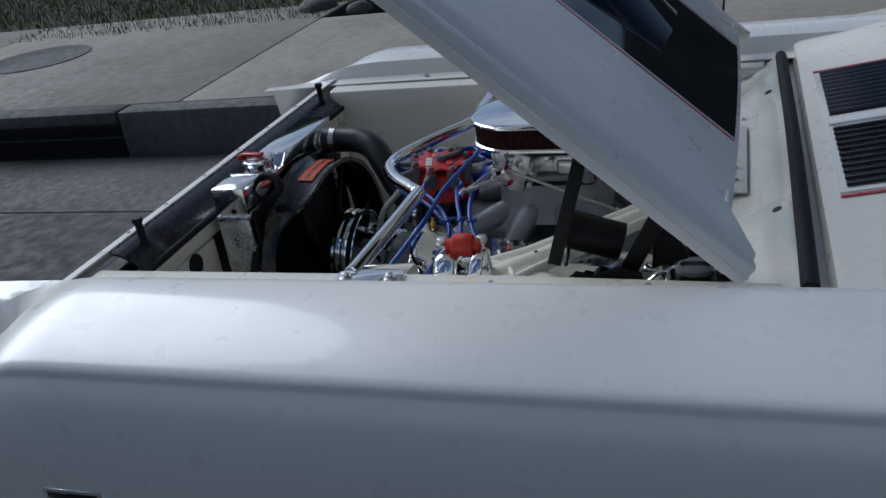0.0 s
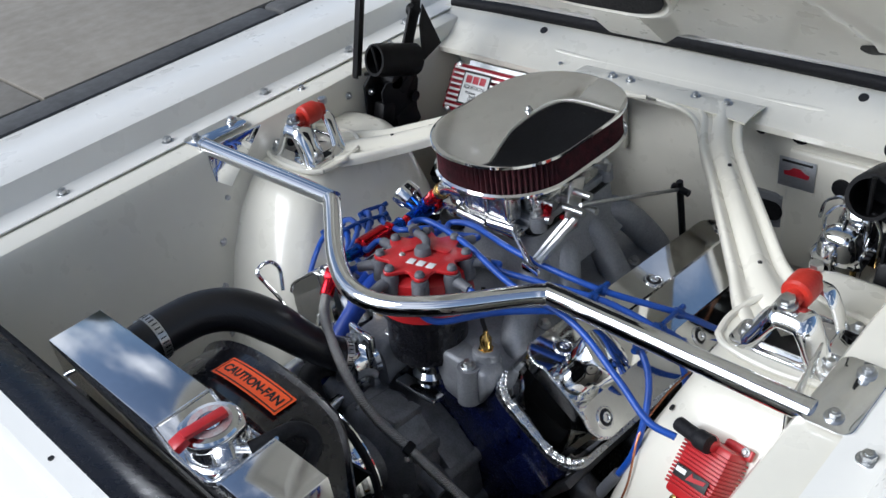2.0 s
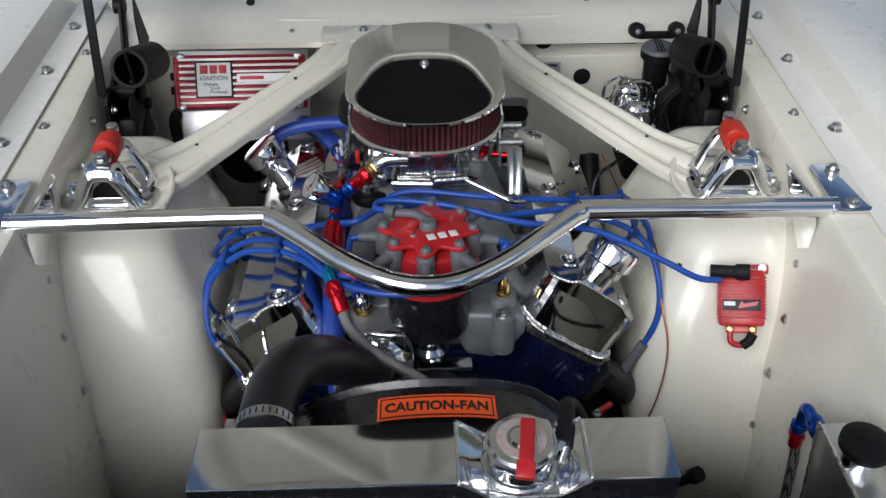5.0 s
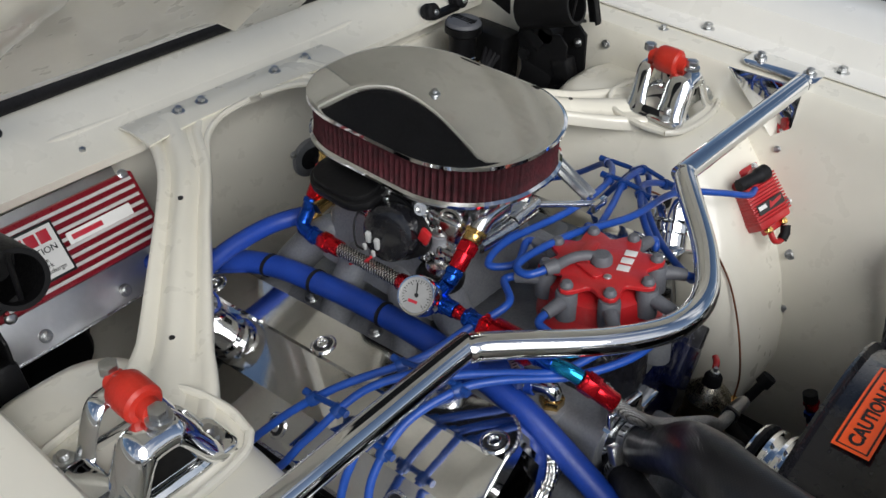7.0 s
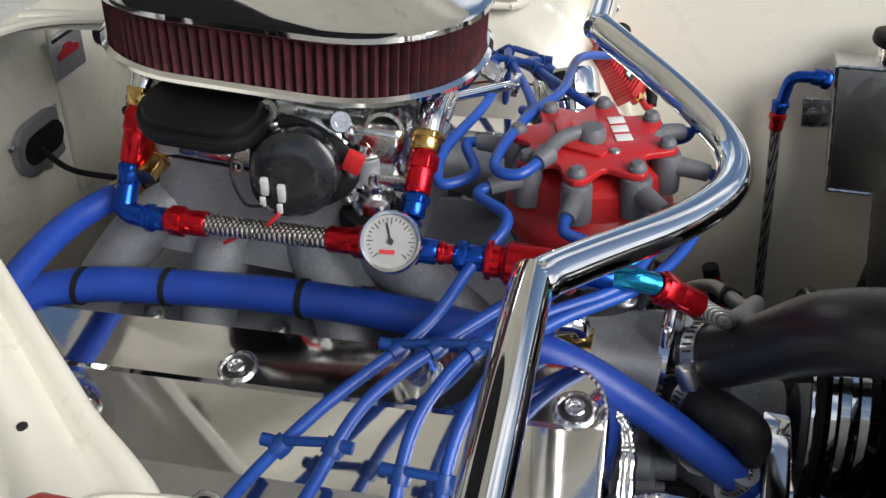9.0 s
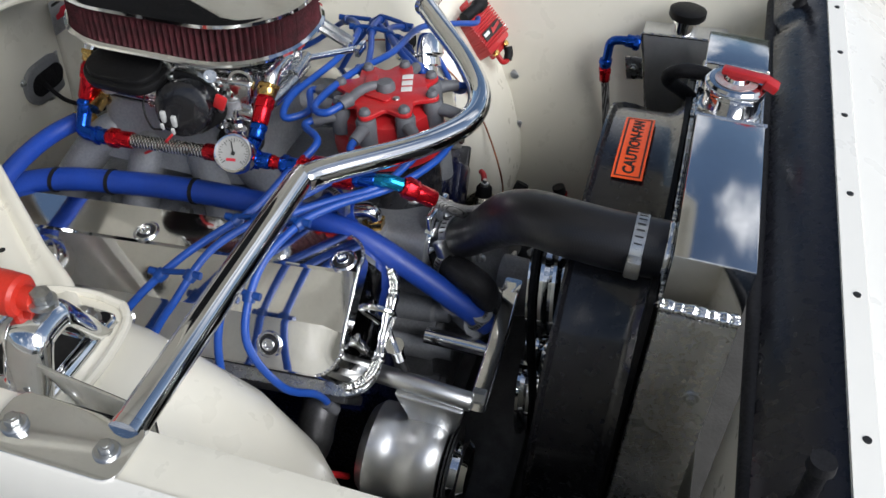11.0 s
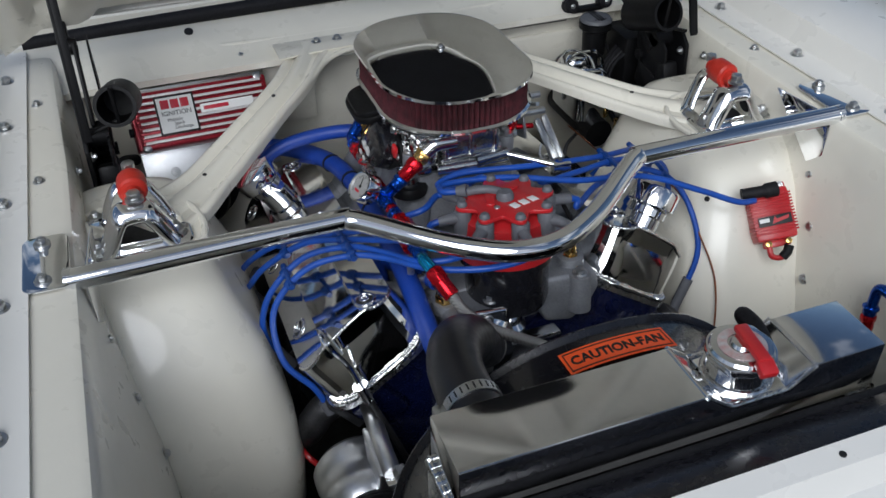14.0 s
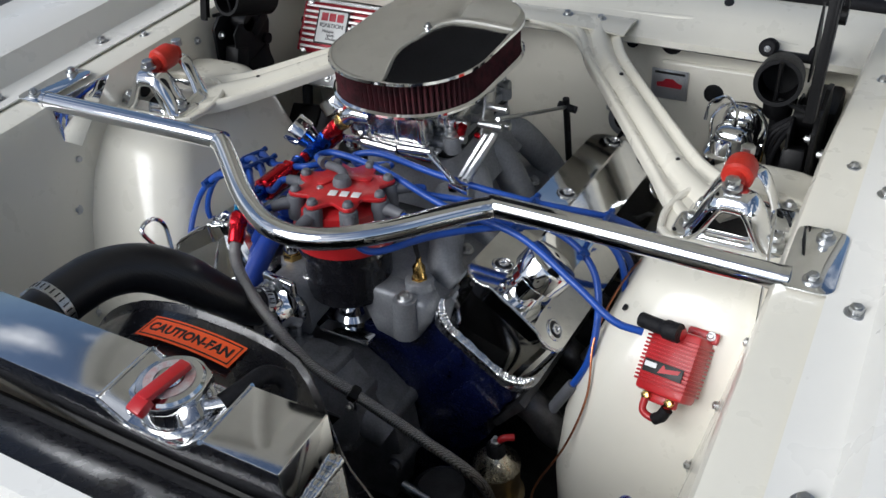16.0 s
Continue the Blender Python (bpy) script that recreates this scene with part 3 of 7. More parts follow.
# nose
nose = part("front_panel", sheet(lambda u, v: ((-0.60 + 1.2 * u) * (1 - 0.02 * v), -0.493 - (0.022 * min(1, v * 5) + 0.185 * max(0, v - 0.2) / 0.8), 0.8895 - 0.004 * min(1, v * 5) - 0.024 * (1 if v > 0.2 else 0) - 0.115 * (max(0, v - 0.2) / 0.8) ** 1.5), 30, 20, -0.003), WHITE, car, "white painted front panel above the grille")
part("grille", flat(-0.62, 0.62, -0.690, -0.660, 0.42, 0.735, 0.02), BLACK, car, "black grille")
part("bumper", tube([(-0.84, -0.50, 0.50), (-0.78, -0.72, 0.50), (-0.4, -0.79, 0.50), (0, -0.80, 0.50), (0.4, -0.79, 0.50), (0.78, -0.72, 0.50), (0.84, -0.50, 0.50)], 0.05), CHROME, car, "chrome front bumper")
sup = part("radiator_support", flat(-0.50, 0.50, -0.478, -0.442, 0.800, 0.832, 0.004), CREAM, car, "cream painted radiator support")
for x0, x1, z0, z1 in ((-0.50, -0.224, 0.25, 0.798), (0.219, 0.50, 0.25, 0.798), (-0.222, 0.217, 0.25, 0.42)):
    part("support_web", flat(x0, x1, -0.458, -0.440, z0, z1, 0.003), CREAM, sup)
part("support_plug", lathe([(0.022, 0), (0.021, 0.004), (0.012, 0.010), (0.006, 0.011)], 24, Matrix.Translation((0.302, -0.4395, 0.780)) @ pose(0, 0, 0, -90)), RUBBER, sup, "round black rubber plug")
part("closing_panel", sheet(lambda u, v: (-0.47 + 0.93 * u, -0.430 - 0.064 * v - (0.010 if 0.88 < u < 0.91 else 0) * (1 - v), 0.846 + 0.040 * v ** 0.75 + 0.006 * math.sin(math.pi * v)), 60, 10, -0.004), SATIN_BLACK, car, "glossy black radiator support cover")
part("seal_roll", tube([(-0.475, -0.433, 0.842), (-0.24, -0.431, 0.846), (0, -0.431, 0.847), (0.24, -0.431, 0.846), (0.465, -0.433, 0.842)], 0.0075, 14), RUBBER, car, "rolled black rubber seal")
for x in (-0.423, 0.40):
    st = part("bump_stop", lathe([(0.011, 0), (0.009, 0.004), (0.007, 0.008), (0.007, 0.042), (0.010, 0.046), (0.009, 0.054)], 14, Matrix.Translation((x, -0.462, 0.873))), RUBBER, car)
for x in (-0.36, -0.2, -0.05, 0.1, 0.25, 0.38):
    part("rivet_hole", lathe([(0.0034, 0), (0.0034, 0.0013)], 12, Matrix.Translation((x, -0.505, 0.8872))), INK, nose)
badge = part("badge", box(0.006, 0.10, 0.022, 0.004, Matrix.Translation((0.878, -0.315, 0.716))), CHROME, car, "small chrome and blue fender badge")
part("badge_inlay", box(0.004, 0.085, 0.012, 0.002, Matrix.Translation((0.8805, -0.315, 0.716))), STRIPE, badge)

# hood
HM = Matrix.Translation((0, 0.577, 0.916)) @ pose(0, 0, 0, -42.5)
HL, HW = 1.14, 0.60


def hood_start(x):
    return 0.052 * min(1.0, max(0.0, (HW - 0.02 - abs(x)) / 0.07))


def hood_top(x, y):
    return 0.030 + 0.022 * (1 - (x / HW) ** 2) - 0.02 * max(0.0, abs(x) - HW + 0.03) / 0.03 * 1.0


hood = part("hood", moved(sheet(lambda u, v: ((2 * u - 1) * HW, -hood_start((2 * u - 1) * HW) * (1 - v) - HL * v, hood_top((2 * u - 1) * HW, -HL * v)), 40, 20, 0.002), HM), WHITE, car, "white hood propped open, with a black stripe")
part("hood_edge", moved(join(*[box(0.022, HL, 0.034, 0.006, Matrix.Translation((s * (HW - 0.011), -HL / 2, 0.012))) for s in (-1, 1)], box(2 * HW - 0.046, 0.02, 0.034, 0.006, Matrix.Translation((0, -HL + 0.01, 0.014))), box(2 * HW - 0.20, 0.010, 0.028, 0.004, Matrix.Translation((0, -0.060, 0.028)))), HM), WHITE, hood)


def hood_under(u, v):
    x = (2 * u - 1) * (HW - 0.024)
    y = -0.014 - 1.75 * hood_start(x) * (1 - v) - (HL - 0.04) * v
    ax, z = abs(x), -0.012
    edge = min(HW - 0.024 - ax, -y - 0.014, HL - 0.026 + y)
    dip = min(1.0, max(0.0, (edge - 0.055) / 0.02))
    spine = 1 - min(1.0, max(0.0, (ax - 0.05) / 0.02))
    diag = 1 - min(1.0, max(0.0, (abs(ax - 0.06 - 0.42 * (1 - v) ** 1.0) - 0.030) / 0.02))
    dip *= 1 - max(spine, diag)
    return (x, y, z + 0.020 * dip)


part("hood_inner_panel", moved(sheet(hood_under, 70, 60, -0.0015), HM), CREAM, hood, "cream painted ribbed underside")
part("scoop_opening", moved(loft([[(x * k, y * k - 0.43, z) for x, y in oval(0.142, 0.215, 0.10, 10)] for z, k in ((0.0, 1.04), (-0.015, 1.03), (-0.0165, 1.0), (-0.010, 0.97), (0.008, 0.96), (0.0085, 0.5))]), HM), CREAM, hood)
# flat black disc: the opening's shaded inside put in as colour, no real cavity
part("scoop_shade", moved(prism([(x * 0.955, y * 0.955 - 0.43) for x, y in oval(0.142, 0.215, 0.10, 10)], 0.004, 0, Matrix.Translation((0, 0, -0.0155))), HM), RUBBER, hood, "black disc for the shade inside the scoop opening")
for s in (-1, 1):
    part("access_hole", moved(prism(oval(0.05, 0.012, 0.011, 5), 0.003, 0, Matrix.Translation((s * 0.40, -0.20, 0.004)) @ pose(0, 0, 0, 0, 0, s * -25)), HM), INK, hood)
for x0, x1, mt, nm in ((-0.270, 0.270, STRIPE, "stripe"), (0.277, 0.285, PIN, "pinstripe"), (-0.285, -0.277, PIN, "pinstripe")):
    part(nm, moved(sheet(lambda u, v: (x0 + (x1 - x0) * u, -0.060 - (HL - 0.08) * v, hood_top(x0 + (x1 - x0) * u, 0) + 0.0012), 8, 8, 0.001), HM), mt, hood)
part("scoop", moved(sheet(lambda u, v: ((2 * u - 1) * (0.14 + 0.02 * v), -0.22 - 0.46 * v, hood_top(0, 0) + 0.062 * math.sin(math.pi * u) ** 0.6 * (min(1, (1 - v) * 9) * (0.35 + 0.65 * min(1, v * 1.6))) - 0.003), 20, 18, 0.004), HM), STRIPE, hood, "black hood scoop")

SIDE = [(0.330, 0.745), (0.352, 0.738), (0.366, 0.752), (0.392, 0.735), (0.425, 0.748), (0.432, 0.800), (0.446, 0.842), (0.440, 0.872), (0.405, 0.880), (0.372, 0.866), (0.345, 0.872), (0.326, 0.856), (0.322, 0.800)]
for s in (-1, 1):
    hg = part("hinge", prism(SIDE, 0.006, 0.001, Matrix(((0, 0, s, s * 0.482), (1, 0, 0, 0), (0, 1, 0, 0), (0, 0, 0, 1)))), BLACK, car, "black steel hood hinge with a sleeved spring")
    part("hinge_plate", prism([(y * 0.78 + 0.085, z * 0.8 + 0.160) for y, z in SIDE], 0.004, 0.001, Matrix(((0, 0, s, s * 0.452), (1, 0, 0, 0), (0, 1, 0, 0), (0, 0, 0, 1)))), BLACK, hg)
    part("hinge_foot", join(box(0.036, 0.060, 0.050, 0.008, Matrix.Translation((s * 0.466, 0.392, 0.770)) @ pose(0, 0, 0, 14)), box(0.030, 0.032, 0.040, 0.006, Matrix.Translation((s * 0.464, 0.346, 0.800)) @ pose(0, 0, 0, -20)), box(0.026, 0.045, 0.022, 0.005, Matrix.Translation((s * 0.462, 0.405, 0.838)) @ pose(0, 0, 0, 30))), BLACK, hg)
    part("hinge_arm", join(box(0.004, 0.020, 0.225, 0.001, Matrix.Translation((s * 0.483, 0.346, 0.990)) @ pose(0, 0, 0, -17)), box(0.012, 0.004, 0.225, 0.001, Matrix.Translation((s * 0.478, 0.338, 0.990)) @ pose(0, 0, 0, -17))), BLACK, hg)
    part("hinge_link", join(box(0.006, 0.026, 0.120, 0.002, Matrix.Translation((s * 0.472, 0.440, 0.905)) @ pose(0, 0, 0, -28)), box(0.006, 0.022, 0.070, 0.002, Matrix.Translation((s * 0.480, 0.484, 0.978)) @ pose(0, 0, 0, -14)), lathe([(0.012, -0.008), (0.012, 0.008)], 16, Matrix.Translation((s * 0.476, 0.468, 0.954)) @ pose(0, 0, 0, 0, 90))), BLACK, hg)
    part("hinge_gusset", prism([(0.452, 0.862), (0.505, 0.880), (0.472, 0.968), (0.458, 0.935)], 0.003, 0, Matrix(((0, 0, s, s * 0.452), (1, 0, 0, 0), (0, 1, 0, 0), (0, 0, 0, 1)))), BLACK, hg)
    part("spring_cover", lathe([(0.0235, 0), (0.0285, 0), (0.0297, 0.008), (0.0290, 0.092), (0.020, 0.093), (0.0, 0.093), (0.0, 0.088), (0.0235, 0.087), (0.0235, 0.0)], 32, frame_to((s * 0.434, 0.320, 0.921), (s * 0.424, 0.414, 0.888)), closed=False), BLACK, hg, "black hollow spring sleeve")
    part("spring_stay", join(rod((s * 0.433, 0.326, 0.893), (s * 0.435, 0.322, 0.948), 0.003, 8), rod((s * 0.433, 0.330, 0.896), (s * 0.480, 0.330, 0.880), 0.003, 8)), BLACK, hg)
    for x0, y, z, r in ((0.452, 0.380, 0.850, 0.014), (0.448, 0.345, 0.768, 0.009), (0.446, 0.415, 0.808, 0.010)):
        part("hinge_pin", rod((s * x0, y, z), (s * 0.484, y, z), r, 14), BLACK, hg)
    for y, z in ((0.356, 0.775), (0.410, 0.775), (0.338, 0.842)):
        bolt((s * 0.481, y, z), (-s, 0, 0), 0.0075, hg)


# ---- chrome brace bar ----
bar = thing("strut_bar", "polished chrome bent tube bar bolted across the engine bay", "strut bar", (0, 0, 0.86))
BAR_HALF = [(0.517, 0, 0.8805), (0.225, 0.006, 0.8795), (0.196, 0.002, 0.879), (0.168, -0.018, 0.877), (0.110, -0.066, 0.871), (0.072, -0.092, 0.868), (0.036, -0.110, 0.8665), (0.0, -0.116, 0.866)]
BAR = spline([(-x, y, z) for x, y, z in BAR_HALF] + BAR_HALF[-2::-1], 7)
part("tube", pipe(BAR, 0.0132, 24), CHROME, bar)
for s in (-1, 1):
    br = part("bracket", prism(oval(0.0255, 0.053, 0.012, 5), 0.003, 0.0008, Matrix.Translation((s * 0.5365, 0.036, 0.8835))), CHROME, bar)
    part("gusset", prism([(0, 0), (0.105, 0), (0.013, -0.095), (0.0, -0.095)], 0.003, 0.0006, Matrix.Translation((s * 0.4985 - 0.0015, -0.010, 0.884)) @ pose(0, 0, 0, 90, 0, 90) @ pose(0, 0, 0, 0, s * 7, 0)), CHROME, bar)
    part("end_cap", rod((s * 0.511, 0, 0.8805), (s * 0.5195, 0, 0.8805), 0.0137, 20), CHROME_SOFT, bar)
    for y in (0, 0.073):
        bolt((s * 0.54, y, 0.8866), (0, 0, 1), 0.0095, br, spin=y * 400)
    bolt((s * 0.496, -0.001, 0.787), (-s, -0.1, 0.25), 0.0085, br)

# ---- tower brace ----
brace = thing("tower_brace", "cream painted stamped steel brace from the cowl to both shock towers", "brace", (0, 0.4, 0.83))


def brace_leg(s):
    mid = spline([(0.432, 0.160, 0.8215), (0.378, 0.208, 0.8225), (0.337, 0.252, 0.8235), (0.285, 0.315, 0.830), (0.225, 0.388, 0.8385), (0.164, 0.464, 0.8470), (0.128, 0.530, 0.8535), (0.112, 0.566, 0.8565)], 5)
    wid = np.interp(np.linspace(0, 1, len(mid)), [0, 0.14, 0.28, 0.6, 0.85, 1], [0.056, 0.048, 0.037, 0.0305, 0.032, 0.050])
    rings = []
    for k, (q, w) in enumerate(zip(mid, wid)):
        d = mid[min(k + 1, len(mid) - 1)] - mid[max(k - 1, 0)]
        side = np.array((d[1], -d[0], 0)) / math.hypot(d[0], d[1])
        row = []
        for t, h in ((-1.0, -0.014), (-1.0, -0.003), (-0.95, 0.0025), (-0.82, 0.0035), (-0.68, 0.0005), (-0.52, -0.0045), (-0.36, 0.0005), (-0.2, 0.0055), (0, 0.0068), (0.2, 0.0055), (0.36, 0.0005), (0.52, -0.0045), (0.68, 0.0005), (0.82, 0.0035), (0.95, 0.0025), (1.0, -0.003), (1.0, -0.014), (0.97, -0.014), (0.9, -0.007), (0, -0.007), (-0.9, -0.007), (-0.97, -0.014)):
            p = q + side * w * t + np.array((0, 0, h))
            row.append((s * p[0], p[1], p[2]))
        rings.append(row)
    return loft(rings)


for s in (-1, 1):
    leg = part("brace_leg", brace_leg(s), CREAM, brace, angle=75)
    pl = [(0.360, 0.112), (0.380, 0.097), (0.435, 0.090), (0.490, 0.098), (0.511, 0.122), (0.513, 0.185), (0.502, 0.216), (0.465, 0.226), (0.41, 0.228), (0.370, 0.20), (0.356, 0.15)]
    pl = [(s * q[0], q[1]) for q in spline([(*q, 0) for q in pl + pl[:1]], 4)[:-1]]
    part("end_plate", prism(pl, 0.004, 0.0012, Matrix.Translation((0, 0, 0.8175))), CREAM, brace)
    lip = [(q[0], q[1], 0.8225) for q in pl]
    part("plate_lip", pipe(lip + lip[:1], 0.0045, 8), CREAM, brace)
for s in (-1, 1):
    edge = spline([(s * 0.178, 0.402, 0.8370), (s * 0.132, 0.462, 0.8440), (s * 0.098, 0.504, 0.8495), (s * 0.060, 0.526, 0.8530), (s * 0.010, 0.532, 0.8555)], 6)
    inner = spline([(s * 0.215, 0.412, 0.8330), (s * 0.170, 0.474, 0.8400), (s * 0.136, 0.522, 0.8470), (s * 0.088, 0.550, 0.8530), (s * 0.012, 0.556, 0.8560)], 6)
    part("corner_web", sheet(lambda u, v: tuple(edge[int(round(u * (len(edge) - 1)))] * (1 - v) + inner[int(round(u * (len(edge) - 1)))] * v + np.array((0, 0, 0.003 * math.sin(math.pi * v)))), len(edge) - 1, 6, -0.003 * s), CREAM, brace)
    part("rolled_edge", pipe(edge, 0.0045, 8), CREAM, brace)
part("cowl_flange", sheet(lambda u, v: (-0.17 + 0.34 * u, 0.585 - (0.052 + 0.012 * abs(2 * u - 1) ** 3) * v, 0.8555 + 0.003 * math.sin(math.pi * v)), 24, 5, 0.003), CREAM, brace)
for x in (-0.098, -0.062, 0.062, 0.118):
    bolt((x, 0.562, 0.8605), (0, -0.1, 1), 0.0085, brace)
for s in (-1, 1):
    for x, y, z in ((0.338, 0.252, 0.829), (0.204, 0.416, 0.848)):
        part("drain_hole", lathe([(0.0030, 0), (0.0030, 0.002)], 12, Matrix.Translation((s * x, y, z))), INK, brace)

# ---- shock mounts ----
ALONG = pose(0, 0, 0, 90)  # an outline in x, z, raised towards -y


def band(path, half, thick, y0, lean=0.0):
    """A drawn metal strap that follows a path in x, z; crowned across its width, which lies along y."""
    rings = []
    for k, q in enumerate(path):
        d = path[min(k + 1, len(path) - 1)] - path[max(k - 1, 0)]
        n = np.array((-d[2], 0, d[0]))
        n = n / np.linalg.norm(n)
        f = k / (len(path) - 1)
        w, t = np.interp(f, *half), np.interp(f, *thick)
        row = []
        for a, h in ((-1.0, -0.95), (-1.14, -0.75), (-1.10, -0.50), (-0.98, -0.25), (-0.75, 0.05), (-0.4, 0.22), (0, 0.26), (0.4, 0.20), (0.75, 0.0), (0.95, -0.35), (1.0, -0.8), (0.9, -1.0), (0, -1.0)):
            row.append(tuple(q + np.array((0, y0 + w * a + lean * q[2], 0)) + n * h * t))
        rings.append(row)
    return loft(rings)


STUD = join(lathe([(1.5, 0.0), (1.5, 0.18)], 16), moved(hexa(1.15, 0.9), Matrix.Translation((0, 0, 0.18))), lathe([(0.58, 1.0), (0.60, 1.1), (0.55, 1.2), (0.60, 1.3), (0.55, 1.4), (0.60, 1.5), (0.55, 1.6), (0.60, 1.7), (0.5, 1.85)], 12))
STUD = mesh_of("stud_and_nut", STUD)
for s in (-1, 1):
    sm = thing("shock_mount", "chrome shock absorber cap with a red bushing on the shock tower", "shock mount", (s * 0.432, 0.155, 0.822), group="shock mounts")
    front_path = spline([(s * u, 0, z) for u, z in ((0.060, 0.001), (0.052, 0.004), (0.041, 0.018), (0.030, 0.040), (0.021, 0.0525), (0.010, 0.056), (-0.010, 0.056), (-0.019, 0.0525), (-0.028, 0.040), (-0.040, 0.018), (-0.050, 0.004), (-0.058, 0.001))[::s]], 4)
    rear_path = spline([(s * u, 0, z) for u, z in ((0.050, 0.001), (0.046, 0.006), (0.034, 0.034), (0.022, 0.054), (0.010, 0.060), (-0.010, 0.060), (-0.022, 0.054), (-0.034, 0.034), (-0.048, 0.006), (-0.052, 0.001))[::s]], 4)
    if front_path[0][0] > front_path[-1][0]:
        front_path, rear_path = front_path[::-1], rear_path[::-1]
    saddle = band(front_path, ([0, 0.2, 0.5, 0.8, 1], [0.022, 0.020, 0.0185, 0.020, 0.022]), ([0, 0.15, 0.4, 0.6, 0.85, 1], [0.004, 0.016, 0.018, 0.018, 0.016, 0.004]), 0.0, 0.10)
    back = band(rear_path, ([0, 0.2, 0.5, 0.8, 1], [0.018, 0.011, 0.010, 0.011, 0.018]), ([0, 1], [0.006, 0.006]), 0.050, 0.16)
    ring = [(x, y) for x, y in oval(0.053, 0.043, 0.030, 7)]
    skirt = loft([[(x * k, 0.024 + y * k, z) for x, y in ring] for k, z in ((1.06, 0.0), (1.05, 0.003), (0.99, 0.005), (0.93, 0.013), (0.90, 0.015), (0.86, 0.013), (0.90, 0.004), (0.92, 0.0))], caps=False)
    part("tripod", moved(join(saddle, back, skirt), Matrix.Translation((s * 0.436, 0.127, 0.8215))), CHROME, sm, angle=60)
    part("foot", loft([[(s * 0.487 + x * k, 0.156 + y * k2, 0.8215 + z) for x, y in oval(0.017, 0.047, 0.010, 5)] for k, k2, z in ((1.0, 1.0, 0.0), (0.97, 0.99, 0.004), (0.85, 0.56, 0.0055), (0.80, 0.47, 0.018), (0.66, 0.38, 0.0205))]), CHROME, sm)
    part("inner_foot", loft([[(s * 0.391 + x * k, 0.130 + y * k, 0.8215 + z) for x, y in oval(0.019, 0.024, 0.010, 5)] for k, z in ((1.0, 0.0), (0.97, 0.004), (0.86, 0.006), (0.80, 0.0065))]), CHROME, sm)
    for x, y in ((0.390, 0.128), (0.488, 0.120), (0.487, 0.192)):
        bolt((s * x, y, 0.8265), (0, 0, 1), 0.0085, sm, STUD, "stud_nut", spin=y * 900)
    part("well", lathe([(0.034, 0.0), (0.034, 0.0012)], 28, Matrix.Translation((s * 0.432, 0.150, 0.8218))), INK, sm)
    part("stud", rod((s * 0.432, 0.145, 0.87), (s * 0.432, 0.145, 0.890), 0.006), CHROME_SOFT, sm)
    part("bushing", lathe([(0.009, -0.028), (0.0105, -0.027), (0.0105, -0.017), (0.0155, -0.016), (0.0180, -0.012), (0.0184, 0.0), (0.0180, 0.014), (0.0155, 0.017), (0.0105, 0.018), (0.0105, 0.028), (0.009, 0.029)], 28, Matrix.Translation((s * 0.432, 0.160, 0.8895)) @ pose(0, 0, 0, 90)), RED_URE, sm, "red polyurethane bushing")
    part("nut", join(moved(hexa(0.0085, 0.009), Matrix.Translation((s * 0.432, 0.125, 0.892))), lathe([(0.0115, 0.888), (0.0115, 0.892)], 18, Matrix.Translation((s * 0.432, 0.125, 0)))), GALV, sm)
    part("rear_nut", moved(hexa(0.0085, 0.010), Matrix.Translation((s * 0.432, 0.191, 0.895))), GALV, sm)


# ---- engine ----
ENG = Matrix.Translation((0, 0.09, 0.76)) @ pose(0, 0, 0, -6.5) @ Matrix.Translation((0, -0.09, -0.76))


def eng(bm):
    return moved(bm, ENG)


def en(x, y, z):
    return ENG @ Vector((x, y, z))


engine = thing("engine", "dark blue painted V8 engine block with bare cast timing cover", "engine", (0, 0.15, 0.4))
half = [(0.0, 0.66), (0.10, 0.672), (0.122, 0.712), (0.232, 0.640), (0.238, 0.615), (0.20, 0.575), (0.205, 0.54), (0.165, 0.49), (0.16, 0.36), (0.0, 0.36)]
full = half + [(-x, z) for x, z in half[::-1] if x > 0]
part("block", eng(prism(full, 0.46, 0.004, Matrix.Translation((0, 0.43, 0)) @ ALONG)), NAVY, engine)
for s in (-1, 1):
    for (x, z) in ((0.16, 0.655), (0.20, 0.625), (0.175, 0.60), (0.21, 0.59), (0.14, 0.63)):
        part("core_boss", eng(lathe([(0.012, 0), (0.011, 0.004), (0.006, 0.005)], 14, Matrix.Translation((s * x, -0.030, z)) @ pose(0, 0, 0, 90))), NAVY, engine)
    part("head_lug", eng(box(0.055, 0.02, 0.06, 0.006, Matrix.Translation((s * 0.19, -0.037, 0.60)) @ pose(0, 0, 0, 0, s * 40, 0))), NAVY, engine)
part("timing_cover", eng(prism([(-0.070, 0.635), (-0.095, 0.60), (-0.105, 0.52), (-0.09, 0.42), (0.09, 0.42), (0.105, 0.52), (0.095, 0.58), (0.060, 0.61), (0.02, 0.635)], 0.055, 0.006, Matrix.Translation((0, -0.030, 0)) @ ALONG)), CAST_DARK, engine, "bare cast aluminium timing cover")
for x, z in ((-0.095, 0.59), (0.09, 0.57), (-0.1, 0.50), (0.1, 0.50), (0.05, 0.60), (-0.06, 0.625)):
    part("cover_boss", eng(lathe([(0.012, 0), (0.011, 0.062), (0.007, 0.063), (0.007, 0.070)], 14, Matrix.Translation((x, -0.03, z)) @ pose(0, 0, 0, 90))), CAST_DARK, engine)
